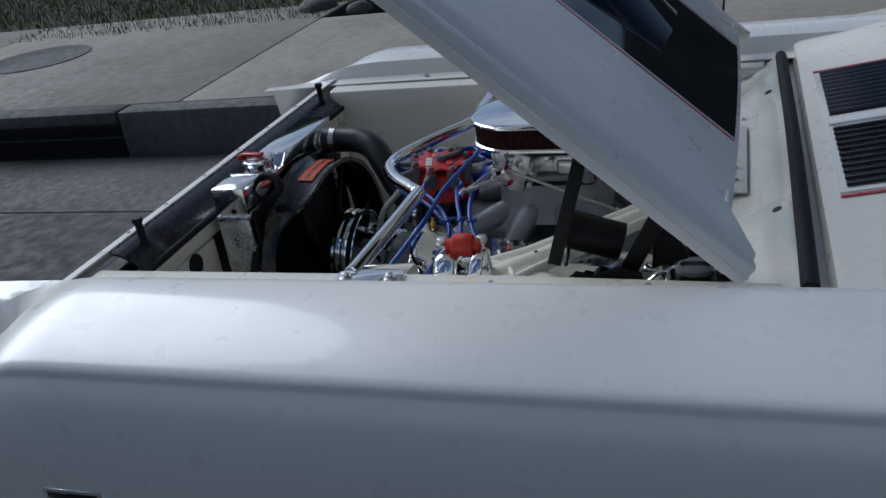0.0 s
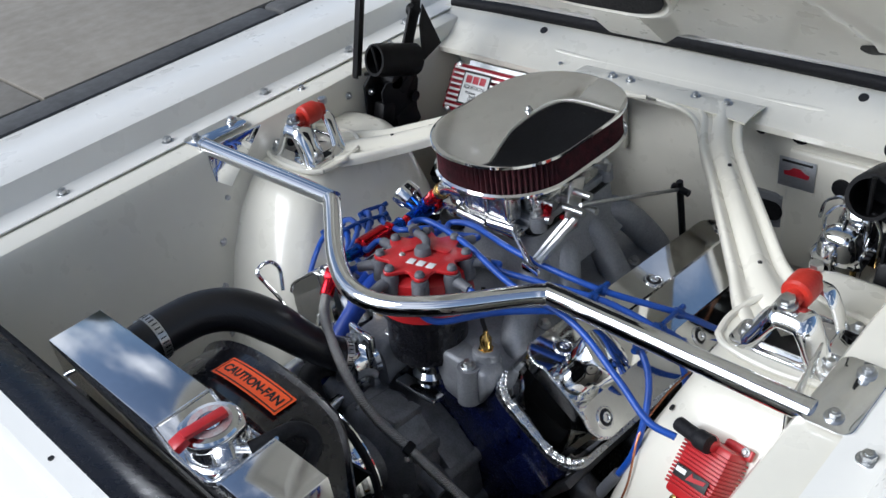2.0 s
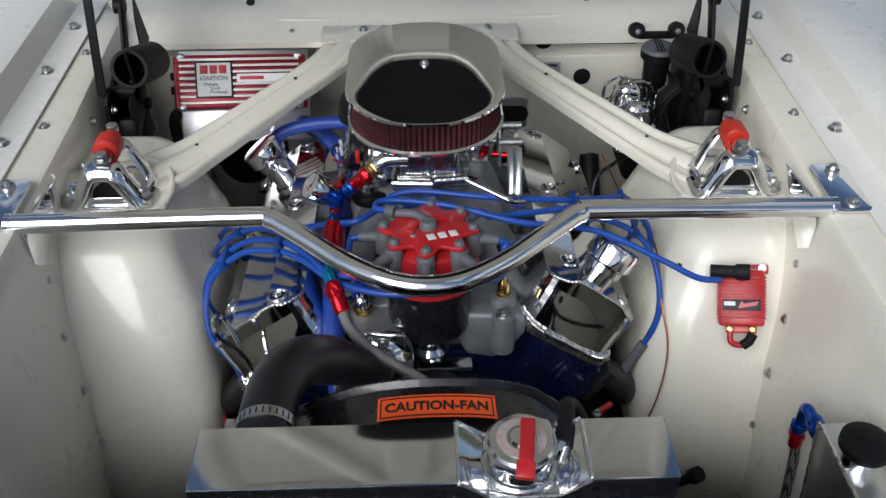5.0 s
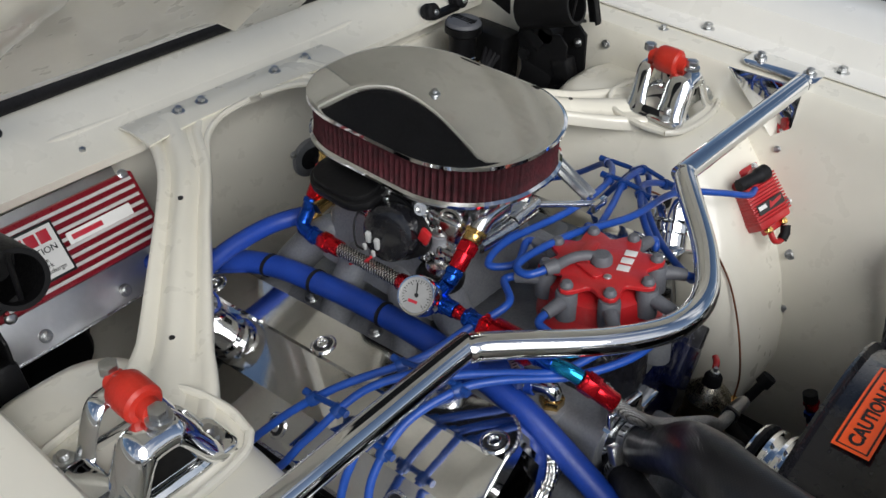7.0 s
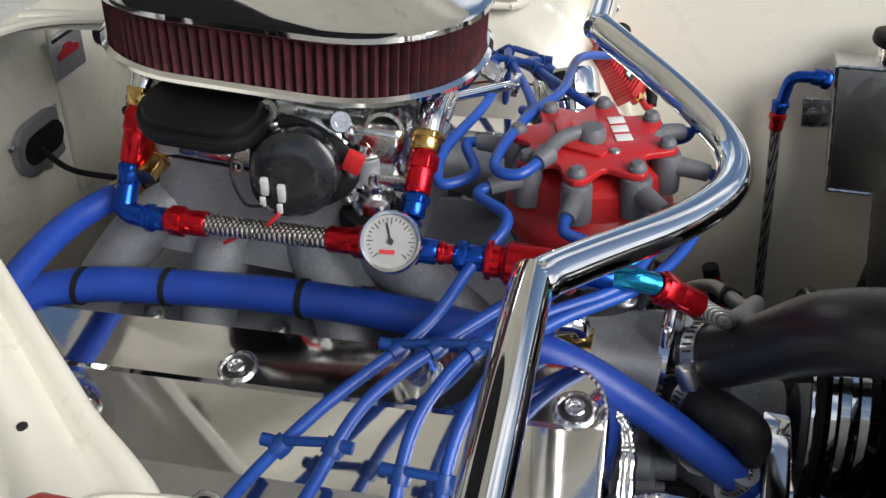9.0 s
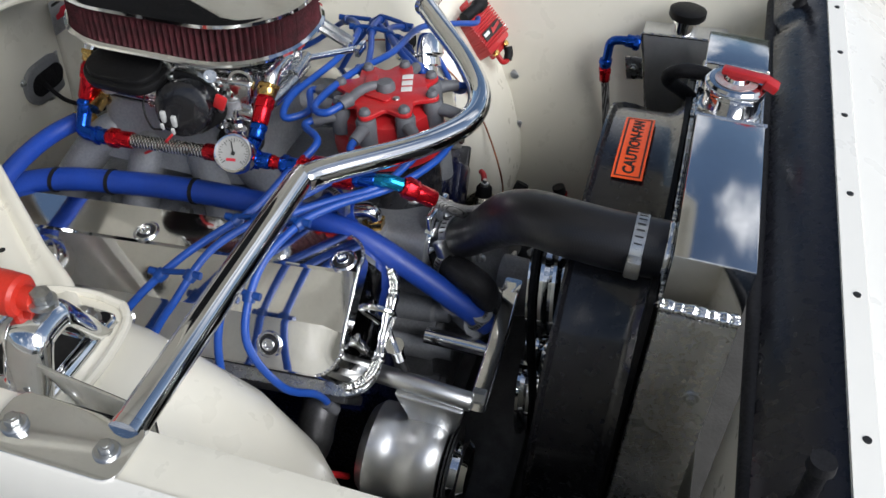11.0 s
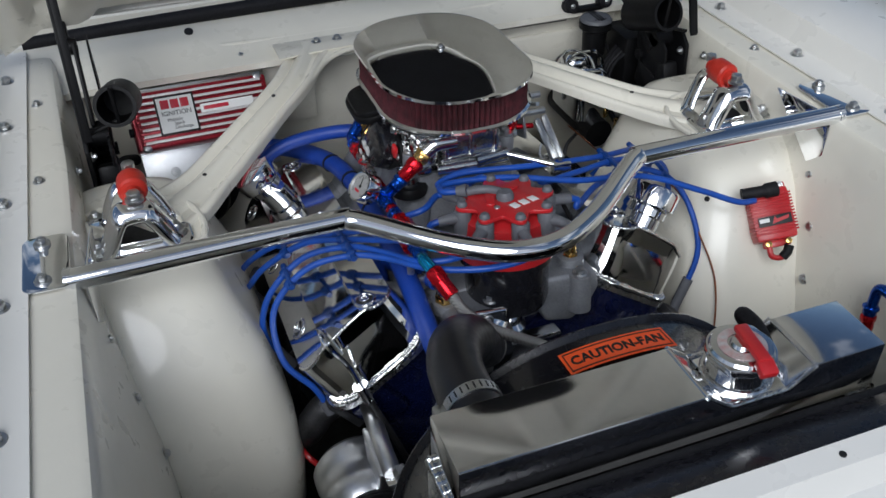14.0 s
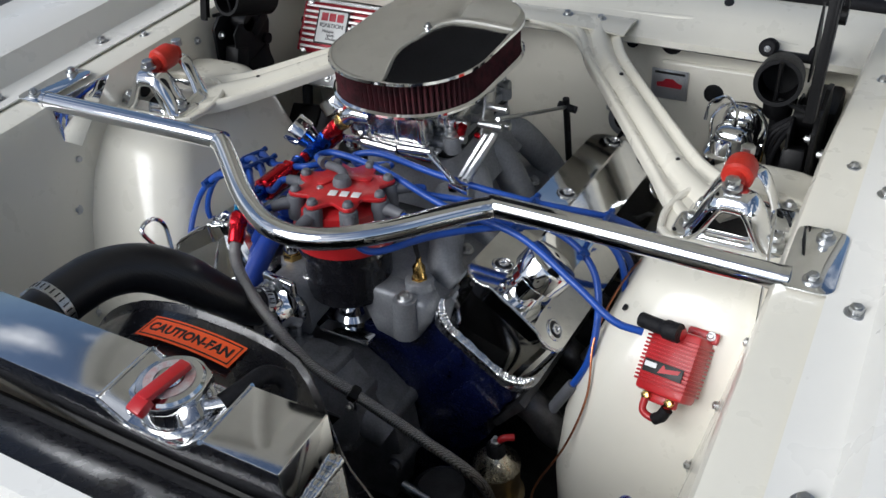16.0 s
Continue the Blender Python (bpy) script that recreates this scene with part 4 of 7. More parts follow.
pump = part("water_pump", eng(join(lathe([(0.075, 0), (0.075, 0.045), (0.06, 0.06), (0.04, 0.065), (0.035, 0.11), (0.02, 0.115)], 28, Matrix.Translation((0, -0.085, 0.59)) @ pose(0, 0, 0, 90)), rod((-0.03, -0.10, 0.60), (-0.105, -0.125, 0.655), 0.022), rod((0.03, -0.11, 0.60), (0.10, -0.105, 0.56), 0.02))), CAST_DARK, engine, "cast aluminium water pump")
for a in (0.4, 1.1, 2.0, 2.7, 3.6, 5.6):
    part("pump_lug", eng(box(0.02, 0.05, 0.02, 0.004, Matrix.Translation((0.07 * math.cos(a), -0.105, 0.59 + 0.07 * math.sin(a))))), CAST_DARK, pump)
    bolt(en(0.07 * math.cos(a), -0.131, 0.59 + 0.07 * math.sin(a)), (0, -1, 0.1), 0.007, pump)
for yy, zz, rr, nm in ((-0.226, 0.625, 0.092, "pump_pulley"), (-0.205, 0.42, 0.075, "crank_pulley")):
    groove = [(0.02, 0), (rr, 0), (rr, 0.004), (rr - 0.010, 0.009), (rr, 0.014), (rr, 0.018), (rr - 0.010, 0.023), (rr, 0.028), (rr, 0.032), (rr - 0.010, 0.037), (rr, 0.042), (rr, 0.048), (rr - 0.012, 0.052), (0.02, 0.052)]
    part(nm, eng(lathe(groove, 40, Matrix.Translation((0, yy + 0.025, zz)) @ pose(0, 0, 0, 90))), CHROME, engine, "chrome grooved pulley")
part("bracket_bar", join(loft([[(cx + x, cy + y, cz) for x, y in oval(0.012, 0.010, 0.003, 3)] for cx, cy, cz in ((-0.068, -0.191, 0.684), (-0.084, -0.192, 0.678), (-0.115, -0.192, 0.662), (-0.150, -0.192, 0.648), (-0.185, -0.192, 0.640), (-0.212, -0.192, 0.636))])), POLISHED, engine, "polished aluminium accessory bracket")
for cx, cz in ((-0.074, 0.668), (-0.125, 0.628)):
    part("bracket_sleeve", rod((cx, -0.105, cz), (cx, -0.186, cz), 0.0105), CHROME_SOFT, engine)
part("pump_inlet", eng(join(rod((-0.06, -0.11, 0.60), (-0.110, -0.150, 0.625), 0.019), rod((-0.105, -0.146, 0.622), (-0.112, -0.155, 0.645), 0.0135))), CAST, engine)
for (x0, y0, z0, x1, y1, z1, r0) in ((-0.045, -0.085, 0.645, -0.045, -0.150, 0.652, 0.020), (-0.085, -0.05, 0.625, -0.085, -0.125, 0.632, 0.017), (-0.095, -0.04, 0.575, -0.095, -0.135, 0.580, 0.019), (-0.02, -0.09, 0.655, 0.02, -0.12, 0.655, 0.018)):
    part("pump_boss", lathe([(r0, 0), (r0 * 0.95, 0.7), (r0 * 0.72, 0.76), (r0 * 0.72, 0.97), (r0 * 0.5, 1.0)], 18, frame_to((x0, y0, z0), (x1, y1, z1)) @ Matrix.Diagonal((1, 1, Vector((x1 - x0, y1 - y0, z1 - z0)).length, 1))), CAST, pump)
part("fan_spacer", eng(rod((0, -0.23, 0.60), (0, -0.275, 0.60), 0.028)), CAST, engine)
fan = part("fan", eng(lathe([(0.05, 0), (0.05, 0.008)], 24, Matrix.Translation((0, -0.270, 0.60)) @ pose(0, 0, 0, 90))), BLACK, engine, "black six-blade cooling fan")
for k in range(6):
    part("blade", eng(box(0.075, 0.004, 0.17, 0.0015, Matrix.Translation((0, -0.280, 0.60)) @ pose(0, 0, 0, 0, 60 * k + 38, 0) @ Matrix.Translation((0, 0, 0.12)) @ pose(0, 0, 0, 0, 0, 28))), BLACK, fan)
bl = [(0.088 * math.cos(a), -0.206, 0.625 + 0.088 * math.sin(a)) for a in np.linspace(0.0, math.pi, 14)] + [(-0.071, -0.206, 0.42), *[(0.071 * math.cos(a), -0.206, 0.42 + 0.071 * math.sin(a)) for a in np.linspace(math.pi, 2 * math.pi, 14)], (0.088, -0.206, 0.625)]
part("belt", eng(pipe(bl, 0.0055, 8)), RUBBER, engine, "black rubber drive belt")

# intake manifold
man = thing("intake_manifold", "bare cast aluminium intake manifold with curved runners", "manifold", (0, 0.2, 0.72))
part("valley", eng(prism([(-0.118, 0.66), (-0.128, 0.715), (-0.09, 0.735), (0.09, 0.735), (0.128, 0.715), (0.118, 0.66)], 0.43, 0.006, Matrix.Translation((0, 0.415, 0)) @ ALONG)), CAST, man)
part("plenum", loft([[(x * 1.12, 0.222 + y * 1.1, 0.765) for x, y in oval(0.085, 0.10, 0.03, 5)], [(x, 0.222 + y, 0.80) for x, y in oval(0.083, 0.098, 0.028, 5)], [(x * 0.95, 0.222 + y, 0.833) for x, y in oval(0.08, 0.095, 0.02, 5)], [(x * 0.95, 0.222 + y, 0.838) for x, y in oval(0.08, 0.095, 0.02, 5)]]), CAST, man)
for s in (-1, 1):
    for y0, y1 in ((0.16, 0.045), (0.20, 0.155), (0.245, 0.27), (0.285, 0.375)):
        part("runner", tube([(s * 0.05, y0, 0.790), (s * 0.080, 0.6 * y0 + 0.4 * y1, 0.778), tuple(en(s * 0.105, y1, 0.737)), tuple(en(s * 0.125, y1, 0.702))], 0.0225, 14), CAST, man)
    for y in (-0.005, 0.10, 0.21, 0.32, 0.40):
        bolt(en(s * 0.108, y, 0.727), (s * 0.3, 0, 1), 0.0095, man)
part("front_boss", eng(join(prism([(0.034, 0.738), (0.124, 0.732), (0.130, 0.705), (0.112, 0.676), (0.088, 0.660), (0.050, 0.668), (0.036, 0.700)], 0.040, 0.007, Matrix.Translation((0, -0.004, 0)) @ ALONG, 3), lathe([(0.020, 0.70), (0.018, 0.744), (0.015, 0.746)], 20, Matrix.Translation((0.100, -0.012, 0))), lathe([(0.016, 0.68), (0.015, 0.734)], 20, Matrix.Translation((0.098, -0.045, 0))))), CAST, man)
part("front_rail", eng(box(0.21, 0.03, 0.045, 0.008, Matrix.Translation((0, 0.018, 0.705)), 3)), CAST, man)
part("thermostat_housing", join(loft([[(-0.060 + x * k, y - 0.006, 0.712 + z * k) for x, z in oval(0.036, 0.031, 0.016, 5)] for y, k in ((0.010, 0.80), (-0.005, 0.97), (-0.030, 1.0), (-0.066, 1.02), (-0.078, 1.10), (-0.084, 1.12))]), lathe([(0.021, 0.735), (0.019, 0.7485), (0.015, 0.750)], 20, Matrix.Translation((-0.084, -0.024, -0.006)))), CAST, man, "cast thermostat housing")
NECK = Matrix.Translation((-0.056, -0.091, 0.724))
part("water_neck", join(lathe([(0.036, 0), (0.036, 0.008), (0.030, 0.012), (0.026, 0.020), (0.026, 0.034)], 28, NECK @ pose(0, 0, 0, 86, 0, -6)), box(0.052, 0.090, 0.010, 0.004, NECK @ Matrix.Translation((0, -0.004, 0)) @ pose(0, 0, 0, 86, 0, -6), 3)), CHROME, man, "chrome water neck")
for dz in (-0.036, 0.036):
    bolt((-0.058, -0.101, 0.724 + dz), (-0.1, -1, 0.06), 0.008, man)
part("bypass_nub", rod((-0.060, -0.098, 0.702), (-0.080, -0.118, 0.704), 0.0135), CHROME_SOFT, man)
part("temperature_sender", eng(join(moved(hexa(0.011, 0.012), Matrix.Translation((0.100, -0.012, 0.735))), lathe([(0.008, 0.747), (0.008, 0.763), (0.004, 0.768), (0.003, 0.776)], 14, Matrix.Translation((0.100, -0.012, 0))))), BRASS, man, "brass temperature sender")
part("sender_lead", tube([en(0.100, -0.012, 0.774), en(0.098, -0.016, 0.80), en(0.088, 0.0, 0.83)], 0.003, 8), RUBBER, man)
bolt(en(0.098, -0.045, 0.735), (0, 0, 1), 0.010, man)
bolt(en(-0.035, -0.055, 0.735), (0, 0, 1), 0.010, man)
part("hold_down", eng(join(box(0.075, 0.022, 0.008, 0.003, Matrix.Translation((0.02, -0.062, 0.668))))), CHROME_SOFT, man, "chrome distributor clamp")

# valve covers
VC_B, VC_U, VC_N = (0.128, 0.712), (0.842, -0.539), (0.539, 0.842)  # inner foot of the cover, across it, away from the head


def roof(u):
    """Height of the folded top over the head, at u across it."""
    if u < 0.037:
        return 0.086 - (0.037 - u) * 0.405
    return 0.086 - (u - 0.037) * 0.06 if u < 0.100 else 0.0822 - (u - 0.100) * 0.405


def rim(u0, u1, y0, y1, r, bulge=0.0):
    """A round-cornered outline in u, y, with a corner on the ridge at both ends."""
    pts = []
    for cu, cy, a0 in ((u0 + r, y0 + r, 180), (u1 - r, y0 + r, 270), (u1 - r, y1 - r, 0), (u0 + r, y1 - r, 90)):
        for k in range(7):
            a = radians(a0 + 15 * k)
            pts.append((cu + r * math.cos(a), cy + r * math.sin(a)))
        if a0 in (180, 0):
            pts += [(u, y0 if a0 == 180 else y1) for u in ((0.037, 0.100) if a0 == 180 else (0.100, 0.037))]
    mid, wide = (u0 + u1) / 2, (u1 - u0) / 2
    return [(u, y - bulge * (1 - ((u - mid) / wide) ** 2) if y < y0 + r else y) for u, y in pts]


def valve_cover(s):
    vc = thing("valve_cover", "polished fabricated aluminium valve cover with welded seams", "valve cover", (s * 0.2, 0.18, 0.70), group="valve covers")
    lag = 0.036 if s > 0 else 0.0
    yt, yb = -0.051 + lag, 0.408 + lag

    def at(u, y, h):
        return (s * (VC_B[0] + u * VC_U[0] + h * VC_N[0]), y, VC_B[1] + u * VC_U[1] + h * VC_N[1])

    foot = rim(-0.004, 0.146, yt - 0.013, yb, 0.034, 0.006)
    rings = [[at(u, y, 0.0) for u, y in foot]]
    for h, fwd, r in ((0.016, 0.0115, 0.034), (0.034, 0.0085, 0.033), (0.050, 0.0050, 0.031), (0.060, 0.0020, 0.030)):
        rings.append([at(u, y, h) for u, y in rim(-0.005, 0.146, yt - fwd, yb, r, 0.006 - 0.08 * h)])
    edge = rim(-0.006, 0.145, yt, yb, 0.030, 0.003)
    rings.append([at(u, y, roof(u) - 0.0035) for u, y in edge])
    yc = (yt + yb) / 2
    for inset in (0.0025, 0.35, 1.0):
        top = []
        for u, y in edge:
            near = min(max(u, 0.037), 0.100)
            top.append((near + (u - near) * (1 - inset), yc + (y - yc) * (1 - 0.03 * inset)))
        rings.append([at(u, y, roof(u)) for u, y in top])
    rings.append([at(0.0685 + (min(max(u, 0.037), 0.100) - 0.0685) * 0.9, yc + (y - yc) * 0.9, roof(0.0685) + 0.0002) for u, y in edge])
    part("cover", eng(loft(rings)), POLISHED, vc, angle=14)
    part("flange", eng(loft([[at(u, y, h) for u, y in rim(-0.012, 0.154, yt - 0.016, yb + 0.008, 0.034, 0.005)] for h in (-0.010, -0.0005)])), BRUSHED, vc)
    front = sorted([q for q in foot if q[1] < yt + 0.018])
    bead = spline([at(u, y - 0.002, 0.002) for u, y in front], 10)
    part("front_weld", eng(pipe(bead, [0.0046 + 0.0009 * math.sin(1.9 * k) + 0.0007 * math.sin(0.53 * k) for k in range(len(bead))], 10)), WELD, vc, angle=60)
    lip = sorted([q for q in edge if q[1] < yt + 0.028])
    seam = spline([at(u, y, roof(u) - 0.002) for u, y in lip], 6)
    part("edge_weld", eng(pipe(seam, [0.0024 + 0.0005 * math.sin(1.7 * k) for k in range(len(seam))], 8)), WELD, vc, angle=60)
    for u, slope, ys in ((0.0257, 0.405, (-0.034, 0.200, 0.390)), (0.123, -0.405, (0.026 if s < 0 else -0.022, 0.20, 0.375))):
        n = (ENG.to_3x3() @ Vector((s * (-slope * VC_U[0] + VC_N[0]), 0, -slope * VC_U[1] + VC_N[1]))).normalized()
        for y in ys:
            p = en(*at(u, y + lag + (0.030 if y < -0.03 and s > 0 else 0.0), roof(u)))
            boss = part("boss", lathe([(0.0150, -0.003), (0.0145, 0.0008), (0.0130, 0.0022), (0.0112, 0.0022), (0.0100, 0.0006), (0.0098, -0.002)], 20, frame_to(p, p + n), closed=False), WELD, vc)
            part("boss_hole", lathe([(0.0099, -0.002), (0.0099, 0.0003)], 18, frame_to(p, p + n)), STEEL_DARK, boss)
            bolt(p + n * 0.0003, n, 0.0068, boss, SOCKET, "socket_screw")
    return vc


for s in (-1, 1):
    valve_cover(s)


def breather(at, axis, tall):
    b = thing("breather_cap", "chrome push-in valve cover breather", "breather", at, group="breathers")
    m = frame_to(at, Vector(at) + Vector(axis))
    part("neck", lathe([(0.023, -0.01), (0.023, 0.022), (0.028, 0.024), (0.028, 0.034), (0.020, 0.037)], 28, m), CHROME, b)
    part("cap", lathe([(0.019, 0.034), (0.030, 0.036), (0.034, 0.039), (0.034, tall), (0.032, tall + 0.004), (0.022, tall + 0.006), (0.0, tall + 0.0065)], 32, m, closed=False), CHROME, b)
    return b


breather((0.222, 0.014, 0.748), (0.56, 0.30, 0.77), 0.062)
breather(tuple(en(-0.229, 0.346, 0.742)), tuple(ENG.to_3x3() @ Vector((-0.58, 0.0, 0.815))), 0.058)

# exhaust headers below the covers
for s in (-1, 1):
    ex = thing("exhaust_header", "grey coated tubular exhaust header below the cylinder head", "exhaust", (s * 0.25, 0.18, 0.5), group="exhaust headers")
    part("header_flange", eng(box(0.012, 0.44, 0.06, 0.003, Matrix.Translation((s * 0.236, 0.18, 0.60)) @ pose(0, 0, 0, 0, s * 40, 0))), HEADER, ex)
    for y in (0.0, 0.12, 0.24, 0.36):
        part("primary", tube([en(s * 0.225, y, 0.605), en(s * 0.262, y - 0.005, 0.59), en(s * 0.287, y + 0.02, 0.54), en(s * 0.275, 0.25 + 0.25 * (y - 0.2), 0.42), en(s * 0.25, 0.32, 0.33)], 0.021, 14), HEADER, ex)

# ---- carburettor ----
carb = thing("carburettor", "bright cast four-barrel carburettor with a black electric choke", "carburettor", (0, 0.22, 0.838))
part("spacer", prism(oval(0.075, 0.09, 0.012, 4), 0.008, 0.001, Matrix.Translation((0, 0.222, 0.838))), BLACK, carb)
base_b = join(prism([(x, y) for x, y in oval(0.074, 0.085, 0.015, 4)], 0.012, 0.002, Matrix.Translation((0, 0.222, 0.846))), *[lathe([(0.012, 0.844), (0.012, 0.866), (0.006, 0.868)], 14, Matrix.Translation((x, y, 0))) for x in (-0.07, 0.07) for y in (0.145, 0.30)])
part("throttle_body", base_b, CAST, carb)
BRIGHT = material("bright_cast_zinc", (0.74, 0.74, 0.73), 0.16, 1.0, vary=0.1, scale=70, bump=0.25, bump_scale=240)
body = join(box(0.128, 0.150, 0.038, 0.006, Matrix.Translation((0, 0.222, 0.876)), 3), box(0.10, 0.17, 0.022, 0.006, Matrix.Translation((0, 0.222, 0.897)), 3), box(0.145, 0.05, 0.03, 0.006, Matrix.Translation((0, 0.175, 0.872)), 3), box(0.145, 0.05, 0.03, 0.006, Matrix.Translation((0, 0.268, 0.872)), 3), lathe([(0.066, 0.90), (0.066, 0.916), (0.062, 0.918)], 32, Matrix.Translation((0, 0.222, 0))), box(0.07, 0.018, 0.030, 0.004, Matrix.Translation((0.0, 0.140, 0.872))), box(0.055, 0.012, 0.012, 0.003, Matrix.Translation((0.0, 0.134, 0.856))))
part("main_body", body, BRIGHT, carb)
part("front_bowl", join(box(0.082, 0.028, 0.050, 0.005, Matrix.Translation((0.006, 0.128, 0.880)), 3), box(0.090, 0.034, 0.007, 0.002, Matrix.Translation((0.006, 0.127, 0.9045))), box(0.088, 0.012, 0.006, 0.002, Matrix.Translation((0.006, 0.118, 0.863)))), BRIGHT, carb, "bright cast front float bowl")
for x in (-0.030, 0.006, 0.042):
    part("bowl_rib", box(0.006, 0.006, 0.036, 0.0015, Matrix.Translation((x, 0.1135, 0.882))), BRIGHT, carb)
part("front_foot", join(rod((-0.045, 0.112, 0.852), (0.010, 0.108, 0.852), 0.0085, 16), rod((0.012, 0.110, 0.856), (0.058, 0.112, 0.858), 0.0075, 16), box(0.105, 0.030, 0.009, 0.003, Matrix.Translation((0.008, 0.122, 0.846)))), BRIGHT, carb)
for x in (-0.028, 0.040):
    bolt((x, 0.1130, 0.9085), (0, 0, 1), 0.0048, carb, SCREW_HEAD, "screw")
for x, y in ((-0.05, 0.15), (0.05, 0.15), (-0.05, 0.295), (0.05, 0.295), (-0.055, 0.222), (0.055, 0.222)):
    bolt((x, y, 0.9075), (0, 0, 1), 0.0052, carb, SCREW_HEAD, "screw")
for x in (-0.07, 0.07):
    for y in (0.145, 0.30):
        bolt((x, y, 0.867), (0, 0, 1), 0.010, carb)
for y, z in ((0.16, 0.88), (0.20, 0.866), (0.235, 0.89), (0.285, 0.875), (0.15, 0.862)):
    part("passage_plug", lathe([(0.007, 0), (0.006, 0.012), (0.003, 0.014)], 12, frame_to((-0.062, y, z), (-0.10, y - 0.01, z + 0.01))), BRIGHT, carb)
    part("linkage_stud", lathe([(0.005, 0), (0.004, 0.018), (0.007, 0.020), (0.006, 0.026)], 12, frame_to((0.062, y, z), (0.10, y, z))), GALV, carb)
part("vacuum_cover", join(prism(oval(0.032, 0.048, 0.03, 6), 0.012, 0.003, Matrix.Translation((-0.090, 0.258, 0.884)) @ pose(0, 0, 0, 0, -14, 0)), prism(oval(0.026, 0.042, 0.024, 6), 0.016, 0.003, Matrix.Translation((-0.092, 0.258, 0.886)) @ pose(0, 0, 0, 0, -14, 0))), BLACK, carb, "black diaphragm cover")
TERMINAL = material("clear_nylon", (0.55, 0.56, 0.55), 0.30, vary=0.08, scale=90)
CH = frame_to((-0.084, 0.190, 0.857), (-0.131, 0.183, 0.871))
choke = part("choke", lathe([(0.030, 0.006), (0.0325, 0.008), (0.0320, 0.020), (0.0305, 0.026), (0.026, 0.0285), (0.012, 0.029)], 36, CH), BLACK_GLOSS, carb, "black electric choke")
part("choke_flange", prism([(0.040 * math.cos(a) * (1 + 0.10 * math.cos(3 * a)), 0.036 * math.sin(a) * (1 + 0.10 * math.cos(3 * a))) for a in np.linspace(0, 2 * math.pi, 36, endpoint=False)], 0.005, 0.001, CH @ Matrix.Translation((0, 0, 0.004))), BLACK, choke)
part("choke_ring", lathe([(0.033, -0.012), (0.035, -0.010), (0.035, 0.003), (0.030, 0.0035)], 36, CH), BRIGHT, choke)
for a in (0.0, 2.094, 4.189):
    p = CH @ Vector((0.0385 * math.cos(a), 0.0350 * math.sin(a), 0.0090))
    bolt(p, CH.to_3x3() @ Vector((0, 0, 1)), 0.004, choke, SCREW_HEAD, "screw")
for dx, dy in ((-0.019, -0.009), (-0.007, -0.013)):
    part("terminal", join(box(0.0055, 0.014, 0.005, 0.001, CH @ Matrix.Translation((dx, dy, 0.031)) @ pose(0, 0, 0, 25)), box(0.004, 0.008, 0.003, 0.0008, CH @ Matrix.Translation((dx, dy - 0.010, 0.035)) @ pose(0, 0, 0, 25))), TERMINAL, choke, "clear spade terminal")
part("choke_wire", tube([CH @ Vector((-0.007, -0.026, 0.038)), CH @ Vector((-0.016, -0.036, 0.034)), (-0.105, 0.215, 0.812), (-0.108, 0.245, 0.792)], 0.0016, 8), RED, choke)
part("choke_ground", tube([CH @ Vector((-0.019, -0.022, 0.037)), CH @ Vector((-0.034, -0.022, 0.03)), CH @ Vector((-0.046, 0.0, 0.02)), CH @ Vector((-0.036, 0.032, 0.012))], 0.0012, 8), RUBBER, choke)
for (y0, z0, r0, l0, az, ez) in ((0.207, 0.886, 0.0085, 0.030, -0.2, 0.45), (0.168, 0.886, 0.0075, 0.034, 0.35, 0.5), (0.150, 0.868, 0.010, 0.016, 0.0, 0.2), (0.178, 0.858, 0.007, 0.028, 0.5, -0.1), (0.168, 0.842, 0.0075, 0.030, 0.6, -0.2), (0.262, 0.852, 0.009, 0.016, 0.0, 0.3), (0.290, 0.846, 0.008, 0.014, 0.0, 0.1), (0.246, 0.842, 0.006, 0.018, 0.1, 0.0), (0.232, 0.884, 0.006, 0.020, 0.0, 0.4)):
    b0 = Vector((-0.060, y0, z0))
    d0 = Vector((-1.0, -az, ez)).normalized()
    part("body_boss", lathe([(r0 * 1.15, 0), (r0, 0.004), (r0, l0 - 0.004), (r0 * 1.1, l0 - 0.003), (r0 * 0.95, l0), (r0 * 0.55, l0), (r0 * 0.5, l0 - 0.003)], 16, frame_to(b0, b0 + d0)), BRIGHT, carb)
part("vent_port", lathe([(0.0165, 0), (0.0160, 0.010), (0.0145, 0.013), (0.0115, 0.013), (0.0105, 0.002)], 24, frame_to((-0.058, 0.134, 0.886), (-0.11, 0.128, 0.893)), closed=False), BRIGHT, carb)
part("vent_bore", lathe([(0.0108, 0.001), (0.0108, 0.003)], 20, frame_to((-0.058, 0.134, 0.886), (-0.11, 0.128, 0.893))), INK, carb)
part("fuel_bowl", join(box(0.036, 0.050, 0.040, 0.008, Matrix.Translation((-0.056, 0.142, 0.872)), 3), box(0.030, 0.060, 0.014, 0.004, Matrix.Translation((-0.066, 0.140, 0.852)), 2)), BRIGHT, carb)
part("side_web", join(box(0.022, 0.095, 0.022, 0.006, Matrix.Translation((-0.066, 0.272, 0.850)), 3), box(0.016, 0.05, 0.03, 0.005, Matrix.Translation((-0.062, 0.300, 0.868)), 3)), BRIGHT, carb)
part("pump_bell", lathe([(0.026, 0.812), (0.027, 0.820), (0.024, 0.826), (0.014, 0.828)], 24, Matrix.Translation((-0.078, 0.136, 0.0))), BLACK, carb, "black rubber foot")
